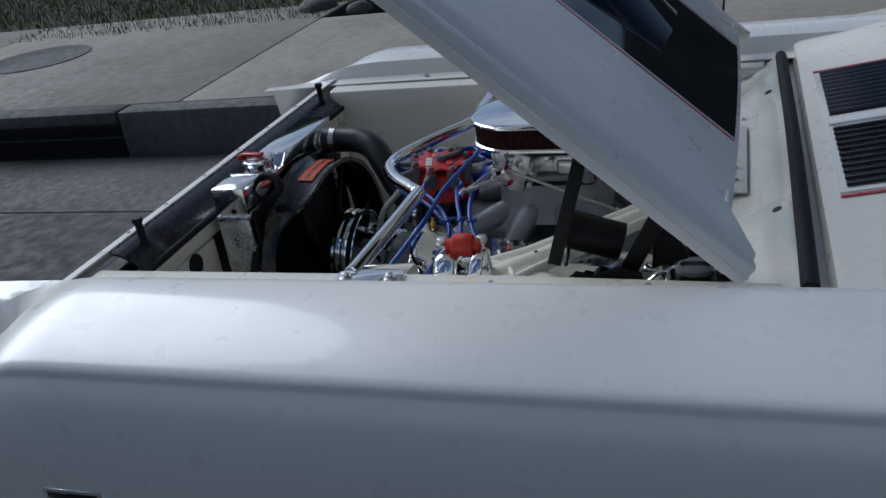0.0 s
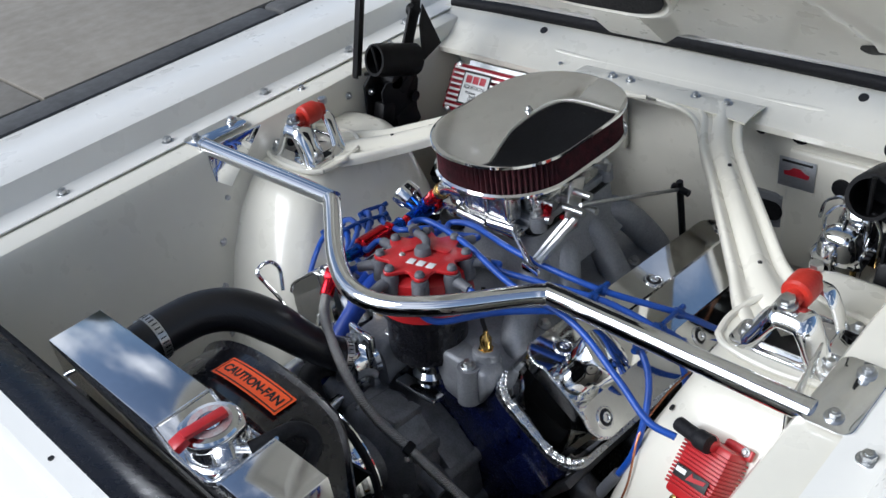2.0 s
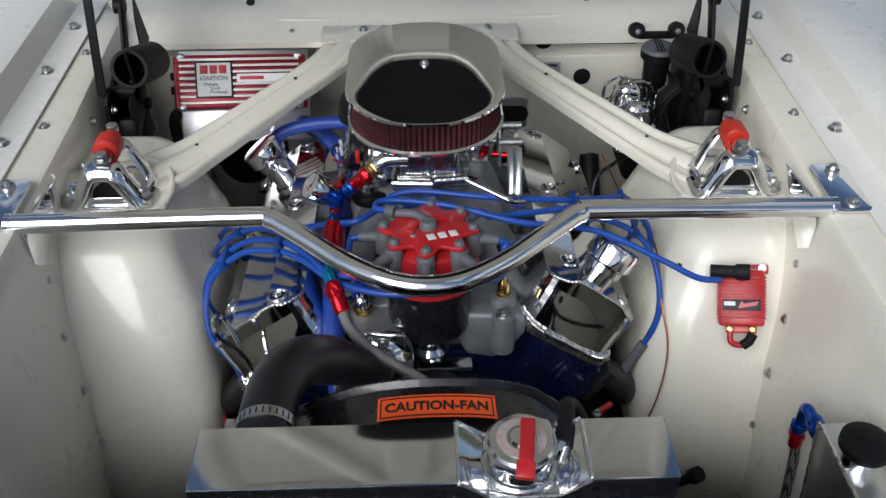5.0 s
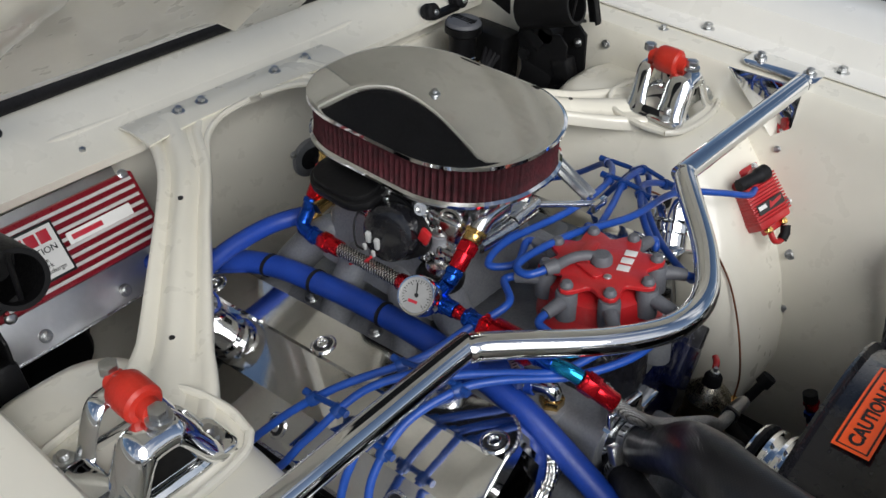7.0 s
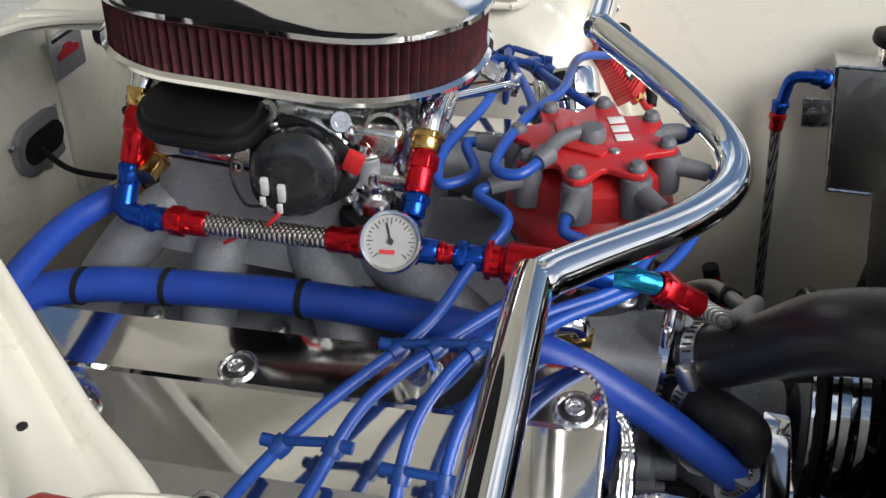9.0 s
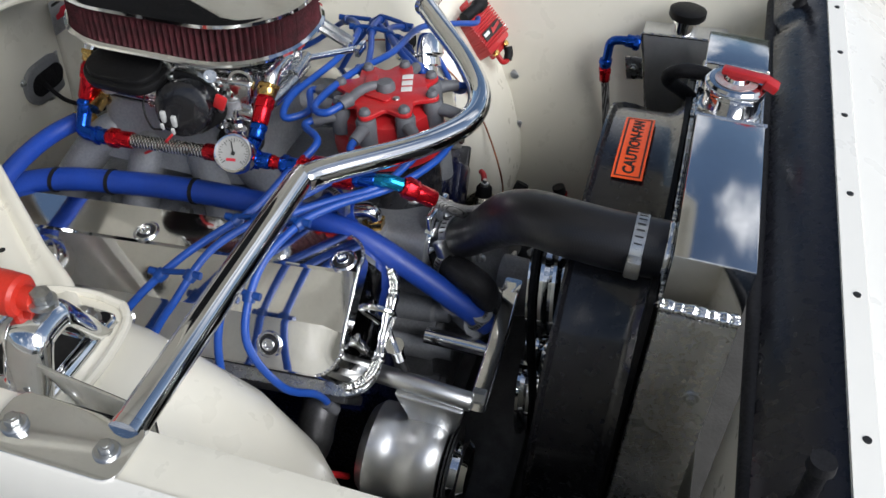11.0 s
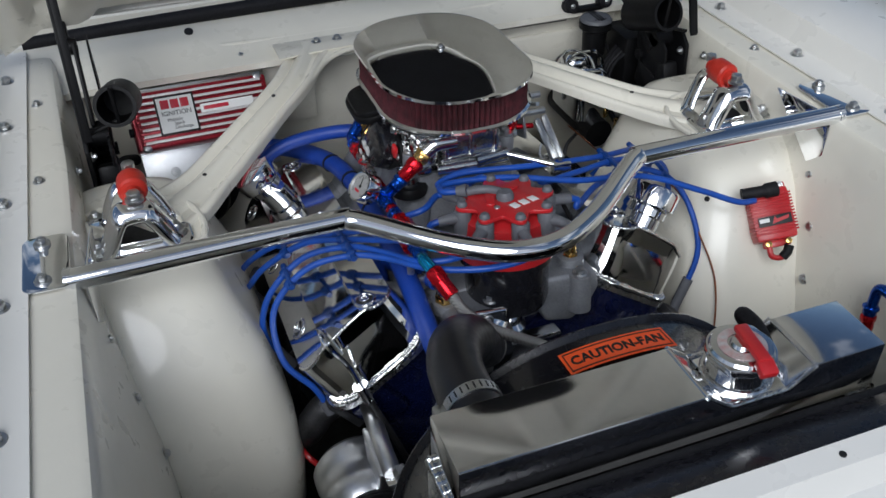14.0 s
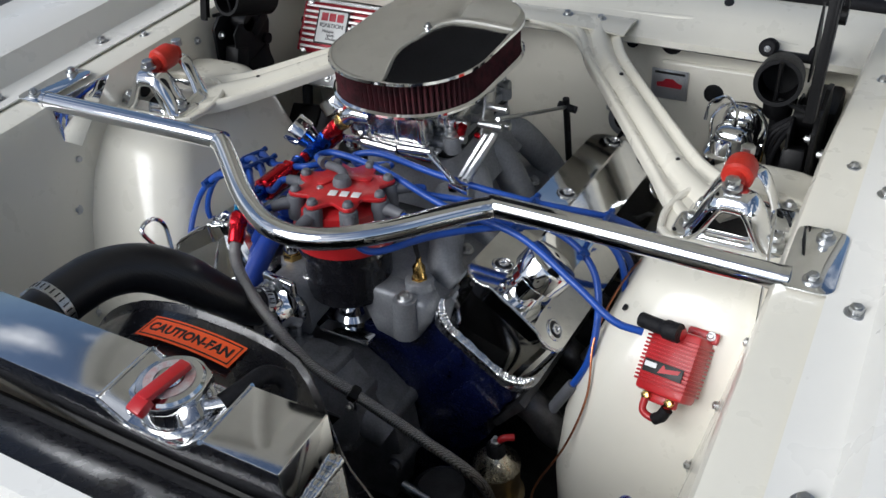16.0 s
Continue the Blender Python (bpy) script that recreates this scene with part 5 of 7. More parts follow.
part("bell_stud", join(lathe([(0.017, 0.826), (0.016, 0.838), (0.010, 0.841)], 20, Matrix.Translation((-0.078, 0.137, 0))), moved(hexa(0.009, 0.008), Matrix.Translation((-0.078, 0.137, 0.841))), lathe([(0.005, 0.849), (0.004, 0.857)], 10, Matrix.Translation((-0.078, 0.137, 0)))), BRIGHT, carb)
part("rear_fitting", join(moved(hexa(0.012, 0.018), frame_to((-0.060, 0.310, 0.838), (-0.10, 0.312, 0.826))), rod((-0.078, 0.311, 0.834), (-0.095, 0.312, 0.829), 0.009)), BRASS, carb, "brass hose fitting")
part("choke_lever", box(0.006, 0.014, 0.018, 0.003, Matrix.Translation((-0.092, 0.148, 0.872)) @ pose(0, 0, 0, 20)), RED, carb)
part("throttle_shaft", rod((0.06, 0.20, 0.862), (0.128, 0.20, 0.862), 0.005), GALV, carb)
part("throttle_lever", join(box(0.004, 0.030, 0.075, 0.001, Matrix.Translation((0.106, 0.178, 0.878)) @ pose(0, 0, 0, -18)), *[rod((0.104, y, z), (0.136, y, z), 0.0050) for y, z in ((0.160, 0.884), (0.178, 0.900))]), GALV, carb)
for p, q in (((0.131, 0.160, 0.884), (0.124, 0.066, 0.847)), ((0.120, 0.158, 0.880), (0.116, 0.070, 0.846))):
    L = (Vector(q) - Vector(p)).length
    m = frame_to(p, q)
    part("return_spring", pipe([m @ Vector((0.0044 * math.cos(k * 0.9), 0.0044 * math.sin(k * 0.9), L * (0.12 + 0.76 * k / 230))) for k in range(230)], 0.0011, 5), GALV, carb, "zinc return spring")
part("spring_bracket", join(rod((0.03, 0.125, 0.862), (0.120, 0.068, 0.846), 0.004), box(0.026, 0.006, 0.012, 0.001, Matrix.Translation((0.120, 0.066, 0.846)))), CHROME, carb)
part("accelerator_rod", rod((0.128, 0.165, 0.892), (0.108, 0.440, 0.764), 0.003, 10), GALV, carb)
part("accelerator_lever", join(rod((0.110, 0.455, 0.640), (0.108, 0.442, 0.778), 0.0055, 8), rod((0.096, 0.442, 0.766), (0.126, 0.440, 0.762), 0.006, 10)), STEEL_DARK, carb)
part("idle_screw", join(rod((0.075, 0.155, 0.855), (0.085, 0.150, 0.882), 0.006), rod((0.095, 0.165, 0.862), (0.120, 0.16, 0.862), 0.004)), RED_ANO, carb)

# ---- air cleaner ----
ACM = Matrix.Translation((0.003, 0.221, 0.915)) @ pose(0, 0, 0, -0.5)
air = thing("air_cleaner", "oval chrome air cleaner with a dark red pleated filter", "air cleaner", (0.005, 0.218, 0.912))


def oval_rings(rows):
    return [[(x, y, z) for x, y in oval(0.1065 - d, 0.147 - d, max(0.0003, min(0.098 - d * 0.9, 0.1063 - d)), 12)] for d, z in rows]


part("base", moved(loft(oval_rings([(0.05, -0.004), (0.016, -0.003), (0.004, 0.0), (0.0, 0.003), (0.0, 0.006), (0.003, 0.0085), (0.02, 0.007), (0.05, 0.006)])), ACM), CHROME, air)
pl_pts = oval(0.099, 0.1395, 0.0905, 70)
per = [Vector((*p, 0)) for p in pl_pts]
acc, dist_ = [0.0], 0.0
for a, b in zip(per, per[1:] + per[:1]):
    dist_ += (b - a).length
    acc.append(dist_)
NPL = 108
line = []
for k in range(NPL * 4):
    d = dist_ * k / (NPL * 4)
    i = max(j for j in range(len(per)) if acc[j] <= d)
    a, b = per[i], per[(i + 1) % len(per)]
    p = a + (b - a) * ((d - acc[i]) / max(1e-9, acc[i + 1] - acc[i]))
    tdir = (b - a).normalized()
    nout = Vector((tdir.y, -tdir.x, 0))
    off = (0.0, 0.0022, 0.0, -0.0045)[k % 4]
    line.append(p + nout * off)
part("filter", moved(loft([[(p.x, p.y, z) for p in line] for z in (0.006, 0.047)]), ACM), PLEAT, air, "dark red pleated gauze filter", angle=20)
part("lid", moved(loft(oval_rings([(0.006, 0.0475), (0.001, 0.046), (-0.001, 0.048), (-0.0005, 0.0515), (0.002, 0.0530), *[(d, 0.0532 + 0.0062 * (1 - ((0.1065 - d) / 0.1045) ** 2)) for d in (0.005, 0.012, 0.02, 0.03, 0.042, 0.055, 0.07, 0.085, 0.097, 0.1020, 0.1045, 0.1058)]])), ACM), CHROME, air, "mirror-bright chrome lid")
bolt(tuple(ACM @ Vector((0, 0, 0.0591))), (0, 0, 1), 0.0062, air, name="lid_nut")

# ---- distributor ----
DM = ENG @ Matrix.Translation((0.002, -0.021, -0.001)) @ Matrix.Diagonal((1.2, 1.2, 1, 1))
dist = thing("distributor", "red-capped distributor with a red spider retainer and grey boots", "distributor", tuple(DM @ Vector((0, 0, 0.69))))
part("shaft_housing", moved(lathe([(0.022, 0.66), (0.022, 0.668), (0.017, 0.675), (0.017, 0.705), (0.03, 0.715)], 24), DM), CHROME_SOFT, dist)
part("body", moved(lathe([(0.035, 0.705), (0.044, 0.712), (0.046, 0.722), (0.046, 0.775), (0.052, 0.78), (0.052, 0.792)], 36), DM), BLACK_GLOSS, dist, "black distributor body")
part("cap", moved(lathe([(0.054, 0.790), (0.055, 0.802), (0.053, 0.812), (0.047, 0.818), (0.045, 0.838), (0.036, 0.845)], 36), DM), RED, dist, "red plastic cap")
spi = []
for k in range(72):
    a = 2 * math.pi * k / 72
    spi.append(((0.0462 + 0.0078 * math.cos(8 * a + 0.6)) * math.cos(a), (0.0462 + 0.0078 * math.cos(8 * a + 0.6)) * math.sin(a)))
ret = part("retainer", moved(prism(spi, 0.0055, 0.0012, Matrix.Translation((0, 0, 0.853))), DM), RED, dist, "red spider-shaped wire retainer")
part("retainer_rib", moved(join(prism(oval(0.02, 0.006, 0.005, 4), 0.003, 0.0008, Matrix.Translation((0.003, 0.016, 0.8585)) @ pose(0, 0, 0, 0, 0, 15)), prism(oval(0.014, 0.005, 0.004, 4), 0.003, 0.0008, Matrix.Translation((-0.016, 0.002, 0.8585)) @ pose(0, 0, 0, 0, 0, 70))), DM), RED, ret)
for i in range(3):
    part("letter_bar", moved(box(0.0085, 0.0105, 0.0008, 0.0003, Matrix.Translation((0.003 + 0.0115 * i - 0.0115 + 0.011, -0.020 + 0.0032 * i, 0.8592)) @ pose(0, 0, 0, 0, 0, 16)), DM), PAPER, ret)
TOWERS = []
for k in range(8):
    a = 2 * math.pi * k / 8 - 0.075
    c, s = math.cos(a), math.sin(a)
    part("post", moved(lathe([(0.0095, 0.822), (0.0095, 0.850), (0.0085, 0.853)], 16, Matrix.Translation((0.047 * c, 0.047 * s, 0))), DM), GREY_BOOT, dist)
    bolt(tuple(DM @ Vector((0.047 * c, 0.047 * s, 0.8585))), DM.to_3x3() @ Vector((0, 0, 1)), 0.0053, dist, CAP_NUT, "terminal_nut")
    TOWERS.append((DM @ Vector((0.047 * c, 0.047 * s, 0.842)), (c, s)))
part("centre_terminal", moved(lathe([(0.0095, 0.8585), (0.0095, 0.864), (0.0075, 0.8685), (0.004, 0.869)], 18), DM), GREY_BOOT, dist)
part("centre_boot", pipe(spline([DM @ Vector((0, 0.003, 0.863)), DM @ Vector((-0.006, 0.012, 0.8645)), DM @ Vector((-0.018, 0.020, 0.8645)), DM @ Vector((-0.04, 0.026, 0.862))]), 0.0056, 14), GREY_BOOT, dist, "grey coil wire boot")
for x, y in ((0.014, 0.020), (-0.016, -0.016)):
    bolt(tuple(DM @ Vector((x, y, 0.8585))), DM.to_3x3() @ Vector((0, 0, 1)), 0.0042, dist, SCREW_HEAD, "screw")

# ---- ignition wires ----
LINES = []


def wire(points, group, label="blue silicone ignition wire", boot=0.030, ends=True):
    w = thing("ignition_wire", label, "wire", tuple(points[0]), group=group)
    line = spline(points, 8)
    LINES.append(line)
    part("lead", pipe(line, 0.0043, 10), BLUE_WIRE, w)
    acc_, cut = 0.0, 3
    for k in range(1, len(line)):
        acc_ += float(np.linalg.norm(line[k] - line[k - 1]))
        if acc_ > boot:
            cut = k
            break
    part("boot", pipe(line[: cut + 1], np.linspace(0.0085, 0.0066, cut + 1), 12), GREY_BOOT, w, "grey rubber boot")
    if ends:
        part("plug_boot", pipe(line[-5:], 0.0075, 12), GREY_BOOT, w, "grey rubber boot")
    return w


def wire_from(k, mids, group):
    p, (c, s) = TOWERS[k]
    wire([p, p + Vector((0.018 * c, 0.018 * s, 0.001)), p + Vector((0.042 * c, 0.042 * s, -0.004)), *[Vector(q) for q in mids]], group)


GW = "spark plug wires"
# to the kerb-side cylinders: under the bar, over the blue hose and the cover, down outside it
wire_from(3, [(-0.092, 0.036, 0.846), (-0.132, 0.054, 0.828), (-0.178, 0.074, 0.808), (-0.242, 0.125, 0.780), (-0.290, 0.165, 0.740), (-0.318, 0.20, 0.68), (-0.285, 0.21, 0.60)], GW)
wire_from(4, [(-0.102, -0.022, 0.842), (-0.142, 0.012, 0.828), (-0.186, 0.054, 0.812), (-0.238, 0.095, 0.792), (-0.292, 0.120, 0.748), (-0.314, 0.16, 0.69), (-0.285, 0.30, 0.61)], GW)
wire_from(5, [(-0.088, -0.064, 0.838), (-0.124, -0.046, 0.830), (-0.156, -0.002, 0.822), (-0.193, 0.036, 0.815), (-0.248, 0.060, 0.795), (-0.297, 0.060, 0.748), (-0.312, 0.055, 0.69), (-0.28, 0.07, 0.61)], GW)
wire_from(6, [(-0.020, -0.098, 0.838), (-0.064, -0.090, 0.834), (-0.116, -0.060, 0.828), (-0.160, -0.010, 0.821), (-0.198, 0.016, 0.816), (-0.252, 0.034, 0.795), (-0.298, 0.030, 0.745), (-0.300, -0.005, 0.69), (-0.268, -0.028, 0.650), (-0.253, -0.04, 0.612)], GW)
# to the road-side cylinders
wire_from(0, [(0.10, -0.02, 0.84), (0.16, 0.03, 0.832), (0.24, 0.07, 0.815), (0.305, 0.05, 0.78), (0.32, 0.0, 0.70), (0.28, -0.02, 0.61)], GW)
wire_from(1, [(0.085, 0.045, 0.842), (0.14, 0.06, 0.836), (0.23, 0.09, 0.82), (0.31, 0.10, 0.785), (0.325, 0.10, 0.69), (0.28, 0.09, 0.60)], GW)
wire_from(7, [(0.085, -0.07, 0.835), (0.13, -0.01, 0.83), (0.20, 0.05, 0.822), (0.268, 0.098, 0.803), (0.302, 0.125, 0.775), (0.312, 0.17, 0.70), (0.285, 0.21, 0.60)], GW)
wire_from(2, [(-0.030, 0.072, 0.842), (-0.050, 0.094, 0.840), (-0.010, 0.100, 0.846), (0.09, 0.084, 0.845), (0.20, 0.100, 0.826), (0.285, 0.150, 0.792), (0.316, 0.21, 0.735), (0.315, 0.28, 0.68), (0.285, 0.33, 0.60)], GW)
COIL_AT = Vector((0.4225, -0.0165, 0.742))
wire([DM @ Vector((-0.034, 0.022, 0.866)), (-0.065, 0.035, 0.868), (-0.05, 0.055, 0.865), (0.03, 0.045, 0.862), (0.12, 0.025, 0.848), (0.22, 0.02, 0.835), (0.30, -0.005, 0.808), (0.352, -0.024, 0.788), (0.386, -0.020, 0.779)], "coil wire", "blue silicone coil wire with a black boot", 0.012, False)
def wire_comb(picks, x):
    """A clip on each picked wire where it crosses the plane at x, with bars between neighbours."""
    spots = []
    for k in picks:
        line = LINES[k]
        for a, b in zip(line[:-1], line[1:]):
            if (a[0] - x) * (b[0] - x) <= 0 and a[0] != b[0]:
                spots.append((Vector(a) + (Vector(b) - Vector(a)) * float((x - a[0]) / (b[0] - a[0])), (Vector(b) - Vector(a)).normalized()))
                break
    spots.sort(key=lambda s: s[0].y)
    pieces = []
    for p, d in spots:
        m = frame_to(p, p + d)
        pieces.append(lathe([(0.0044, -0.0055), (0.0066, -0.0055), (0.0074, 0.0), (0.0066, 0.0055), (0.0044, 0.0055), (0.0044, -0.0055)], 14, m, closed=False))
    for (p, _), (q, _) in zip(spots[:-1], spots[1:]):
        pieces.append(pipe([p + (q - p) * 0.12 + Vector((0, 0, 0.005)), q + (p - q) * 0.12 + Vector((0, 0, 0.005))], 0.0032, 8))
    for (p, _), s in ((spots[0], -1), (spots[-1], 1)):
        pieces.append(pipe([p + Vector((0, s * 0.004, 0.003)), p + Vector((0, s * 0.012, 0.003))], 0.0042, 10))
    solo("wire_separator", join(*pieces), BLUE_CLIP, "blue plastic clip that spaces the ignition wires", "wire separator", group="wire separators")


wire_comb((0, 1, 2, 3), -0.194)
wire_comb((0, 1), -0.262)
wire_comb((2, 3), -0.272)
wire_comb((4, 5, 6, 7), 0.205)
wire_comb((4, 5, 6, 7), 0.285)

# ---- ignition coil ----
CM = facing(COIL_AT, (-0.30, -0.66, 0.66), (0.0, 0.55, 0.8)) @ Matrix.Scale(0.80, 4)
coil = thing("ignition_coil", "red finned ignition coil on the cream shock tower", "ignition coil", tuple(COIL_AT))
part("case", box(0.074, 0.094, 0.042, 0.006, CM @ Matrix.Translation((0, 0, 0.0))), RED, coil)
for k in range(13):
    part("fin", box(0.078, 0.0032, 0.048, 0.0012, CM @ Matrix.Translation((0, 0.034 - 0.0056 * k, 0.001))), RED, coil)
part("coil_label", box(0.060, 0.018, 0.0016, 0.0005, CM @ Matrix.Translation((0.0, -0.012, 0.0258))), INK, coil, "black and red label")
part("label_bar", box(0.018, 0.007, 0.001, 0.0003, CM @ Matrix.Translation((-0.019, -0.010, 0.0268))), PAPER, coil)
part("label_flash", prism([(-0.006, -0.006), (0.024, 0.0), (0.026, 0.006), (0.004, 0.002), (0.0, 0.007)], 0.001, 0, CM @ Matrix.Translation((0.0, -0.012, 0.0266))), RED, coil)
part("mount_ear", box(0.088, 0.016, 0.008, 0.003, CM @ Matrix.Translation((0, 0.050, -0.014))), RED, coil)
part("terminal_block", box(0.05, 0.014, 0.010, 0.003, CM @ Matrix.Translation((0, -0.052, 0.004))), RED, coil)
part("tower", lathe([(0.014, 0.018), (0.014, 0.030), (0.011, 0.034)], 18, CM @ Matrix.Translation((0.0, 0.041, 0))), RED, coil)
part("coil_boot", pipe(spline([CM @ Vector((0.012, 0.042, 0.036)), CM @ Vector((-0.008, 0.042, 0.037)), CM @ Vector((-0.05, 0.044, 0.034))]), [0.011] * 9 + [0.0085] * 8, 14), RUBBER, coil, "black rubber boot")
for x in (-0.018, 0.018):
    part("terminal", moved(hexa(0.0065, 0.010), CM @ Matrix.Translation((x, -0.052, 0.008))), BRASS, coil)
for x in (-0.034, 0.034):
    bolt(CM @ Vector((x, 0.052, -0.010)), CM.to_3x3() @ Vector((0, 0, 1)), 0.0055, coil)
part("coil_lead", tube([CM @ Vector((-0.018, -0.056, 0.014)), CM @ Vector((-0.016, -0.074, 0.012)), CM @ Vector((0.004, -0.078, 0.008)), CM @ Vector((0.018, -0.060, 0.014))], 0.0042, 10), RED, coil, "red lead")
part("coil_lead_boot", pipe([CM @ Vector((0.002, -0.079, 0.008)), CM @ Vector((0.012, -0.072, 0.011)), CM @ Vector((0.018, -0.060, 0.014))], 0.0068, 12), RUBBER, coil, "black rubber boot")

# ---- ignition control box ----
BX = facing((-0.310, 0.500, 0.797), (0.10, -0.80, 0.58), (0, 0.58, 0.8)) @ pose(0, 0, 0, 0, 0, 1)
CRIMSON = material("crimson_anodised_case", (0.33, 0.014, 0.028), 0.3, 0.35, vary=0.1, scale=30)
ibox = thing("ignition_box", "red finned ignition control box on a bare aluminium bracket", "ignition box", (-0.315, 0.52, 0.76))
part("housing", box(0.212, 0.092, 0.044, 0.006, BX @ Matrix.Translation((0, 0, -0.004))), CRIMSON, ibox)
WFIN = material("bare_fin_tops", (0.76, 0.72, 0.70), 0.35, 0.3, vary=0.08, scale=60)
for k in range(8):
    y = 0.036 - 0.0103 * k
    part("fin", box(0.208, 0.0052, 0.010, 0.001, BX @ Matrix.Translation((0, y, 0.020))), CRIMSON, ibox)
    part("fin_top", box(0.200, 0.0042, 0.0012, 0.0003, BX @ Matrix.Translation((0, y, 0.0256))), WFIN, ibox)
for s in (-1, 1):
    part("end_cap", box(0.012, 0.09, 0.036, 0.004, BX @ Matrix.Translation((s * 0.1055, 0, -0.002))), CRIMSON, ibox)
lab = part("label", box(0.062, 0.062, 0.0014, 0.0004, BX @ Matrix.Translation((-0.043, 0.002, 0.0268))), INK, ibox, "white label with a black border")
part("label_face", box(0.056, 0.056, 0.0012, 0.0003, BX @ Matrix.Translation((-0.043, 0.002, 0.0274))), PAPER, lab)
for i in range(3):
    part("logo_bar", box(0.013, 0.014, 0.0008, 0.0003, BX @ Matrix.Translation((-0.059 + 0.0155 * i, 0.019, 0.0282))), RED_INK, lab)
part("lettering", moved(text_mesh("IGNITION", 0.0105), BX @ Matrix.Translation((-0.043, 0.004, 0.0283))), INK, lab)
for i, wd in enumerate(("Multiple", "Spark", "Discharge")):
    part("lettering", moved(text_mesh(wd, 0.0072), BX @ Matrix.Translation((-0.048 + 0.006 * i, -0.006 - 0.0065 * i, 0.0283))), INK, lab)
plate = part("name_plate", box(0.086, 0.014, 0.0014, 0.0004, BX @ Matrix.Translation((0.038, 0.004, 0.0268))), PAPER, ibox, "pale name plate")
part("name_bar", box(0.040, 0.006, 0.0008, 0.0002, BX @ Matrix.Translation((0.020, 0.004, 0.0279))), RED_INK, plate)
for x in (-0.098, 0.098):
    for y in (-0.042, 0.042):
        bolt(BX @ Vector((x, y, 0.014)), BX.to_3x3() @ Vector((0, 0, 1)), 0.0075, ibox, SCREW_HEAD, "screw")
part("mount_plate", box(0.222, 0.158, 0.003, 0.001, BX @ Matrix.Translation((0.004, -0.020, -0.029))), CAN, ibox, "bare aluminium mounting bracket")
part("plate_flange", box(0.215, 0.003, 0.05, 0.001, BX @ Matrix.Translation((0.002, -0.0975, -0.05))), BRUSHED, ibox)
for x in (-0.06, 0.05):
    bolt(BX @ Vector((x, -0.082, -0.027)), BX.to_3x3() @ Vector((0, 0, 1)), 0.008, ibox)
for y in (-0.012, 0.012):
    part("lead_grommet", rod(BX @ Vector((-0.105, y, 0)), BX @ Vector((-0.118, y, 0)), 0.007), RUBBER, ibox)


# ---- radiator ----
rad = thing("radiator", "polished welded aluminium radiator with a pressure cap", "radiator", (0, -0.38, 0.42))
RX0, RX1, RY0, RY1, RZ = -0.220, 0.218, -0.419, -0.349, 0.903
TOP = [(0.020, RZ), (0.047, RZ - 0.021), (0.111, RZ - 0.021), (0.138, RZ)]
part("tank", prism([(RX0, 0.845), (RX1, 0.845), (RX1, RZ), *TOP[::-1], (RX0, RZ)], RY1 - RY0, 0.0016, Matrix.Translation((0, RY1, 0)) @ pose(0, 0, 0, 90)), TANK, rad, "bright aluminium top tank")
for y in (RY0, RY1):
    part("tank_weld", pipe(rounded([(x, y, z - 0.0005) for x, z in TOP], 0.006, 4), 0.0024, 8), WELD, rad)
for x in (0.020, 0.138):
    part("tank_weld", pipe([(x, RY0 + 0.002, RZ - 0.001), (x, RY1 - 0.002, RZ - 0.001)], 0.0024, 8), WELD, rad)
corners = [(RX0 - 0.001, RY0), (RX0 - 0.001, RY1 + 0.001), (RX1 + 0.001, RY1 + 0.001), (RX1 + 0.001, RY0)]
for (xa, ya), (xb, yb) in zip(corners, corners[1:]):
    n = int(math.hypot(xb - xa, yb - ya) / 0.0011)
    part("seam_weld", pipe([(xa + (xb - xa) * k / n, ya + (yb - ya) * k / n, 0.843 + 0.0006 * math.sin(0.7 * k)) for k in range(n + 1)], [0.0044 + 0.0004 * math.sin(1.9 * k) + 0.0005 * math.sin(0.23 * k) for k in range(n + 1)], 10), WELD, rad, angle=60)
for x0, x1 in ((RX0 - 0.004, RX0 + 0.02), (RX1 - 0.02, RX1 + 0.004)):
    part("side_frame", flat(x0, x1, RY0, RY1, 0.40, 0.838, 0.002), BRUSHED, rad)
part("core", flat(RX0 + 0.021, RX1 - 0.021, RY0 + 0.008, RY1 - 0.008, 0.40, 0.842, 0), CORE, rad, "black finned core")
part("lower_tank", flat(RX0, RX1, RY0, RY1, 0.33, 0.399, 0.002), POLISHED, rad)
for x in (RX0, RX1):
    for z in (0.55, 0.74):
        bolt((x + (-0.004 if x < 0 else 0.004), -0.40, z), (-1 if x < 0 else 1, 0, 0), 0.008, rad)
NK = Matrix.Translation((0.078, -0.383, RZ - 0.022))
part("filler_neck", lathe([(0.034, 0), (0.0312, 0.004), (0.0300, 0.006), (0.0298, 0.021), (0.0318, 0.022), (0.0318, 0.026)], 36, NK), CHROME_SOFT, rad)
part("neck_weld", pipe([NK @ Vector((0.032 * math.cos(a), 0.032 * math.sin(a), 0.003)) for a in np.linspace(0, 2 * math.pi, 40)], 0.003, 8), WELD, rad)
teeth = [((0.0330 + 0.0034 * max(0.0, math.cos(2 * (a - 0.7))) ** 14) * math.cos(a), (0.0330 + 0.0034 * max(0.0, math.cos(2 * (a - 0.7))) ** 14) * math.sin(a)) for a in np.linspace(0, 2 * math.pi, 64, endpoint=False)]
capp = part("pressure_cap", join(prism(teeth, 0.009, 0.0015, NK @ Matrix.Translation((0, 0, 0.024))), lathe([(0.031, 0.033), (0.029, 0.036), (0.012, 0.0375), (0.010, 0.041)], 32, NK)), CHROME_SOFT, rad, "zinc pressure cap")
part("cap_print", lathe([(0.014, 0.0376), (0.023, 0.0370), (0.023, 0.0374), (0.014, 0.0382)], 32, NK, closed=False), CAP_PRINT, capp, "faded red print")
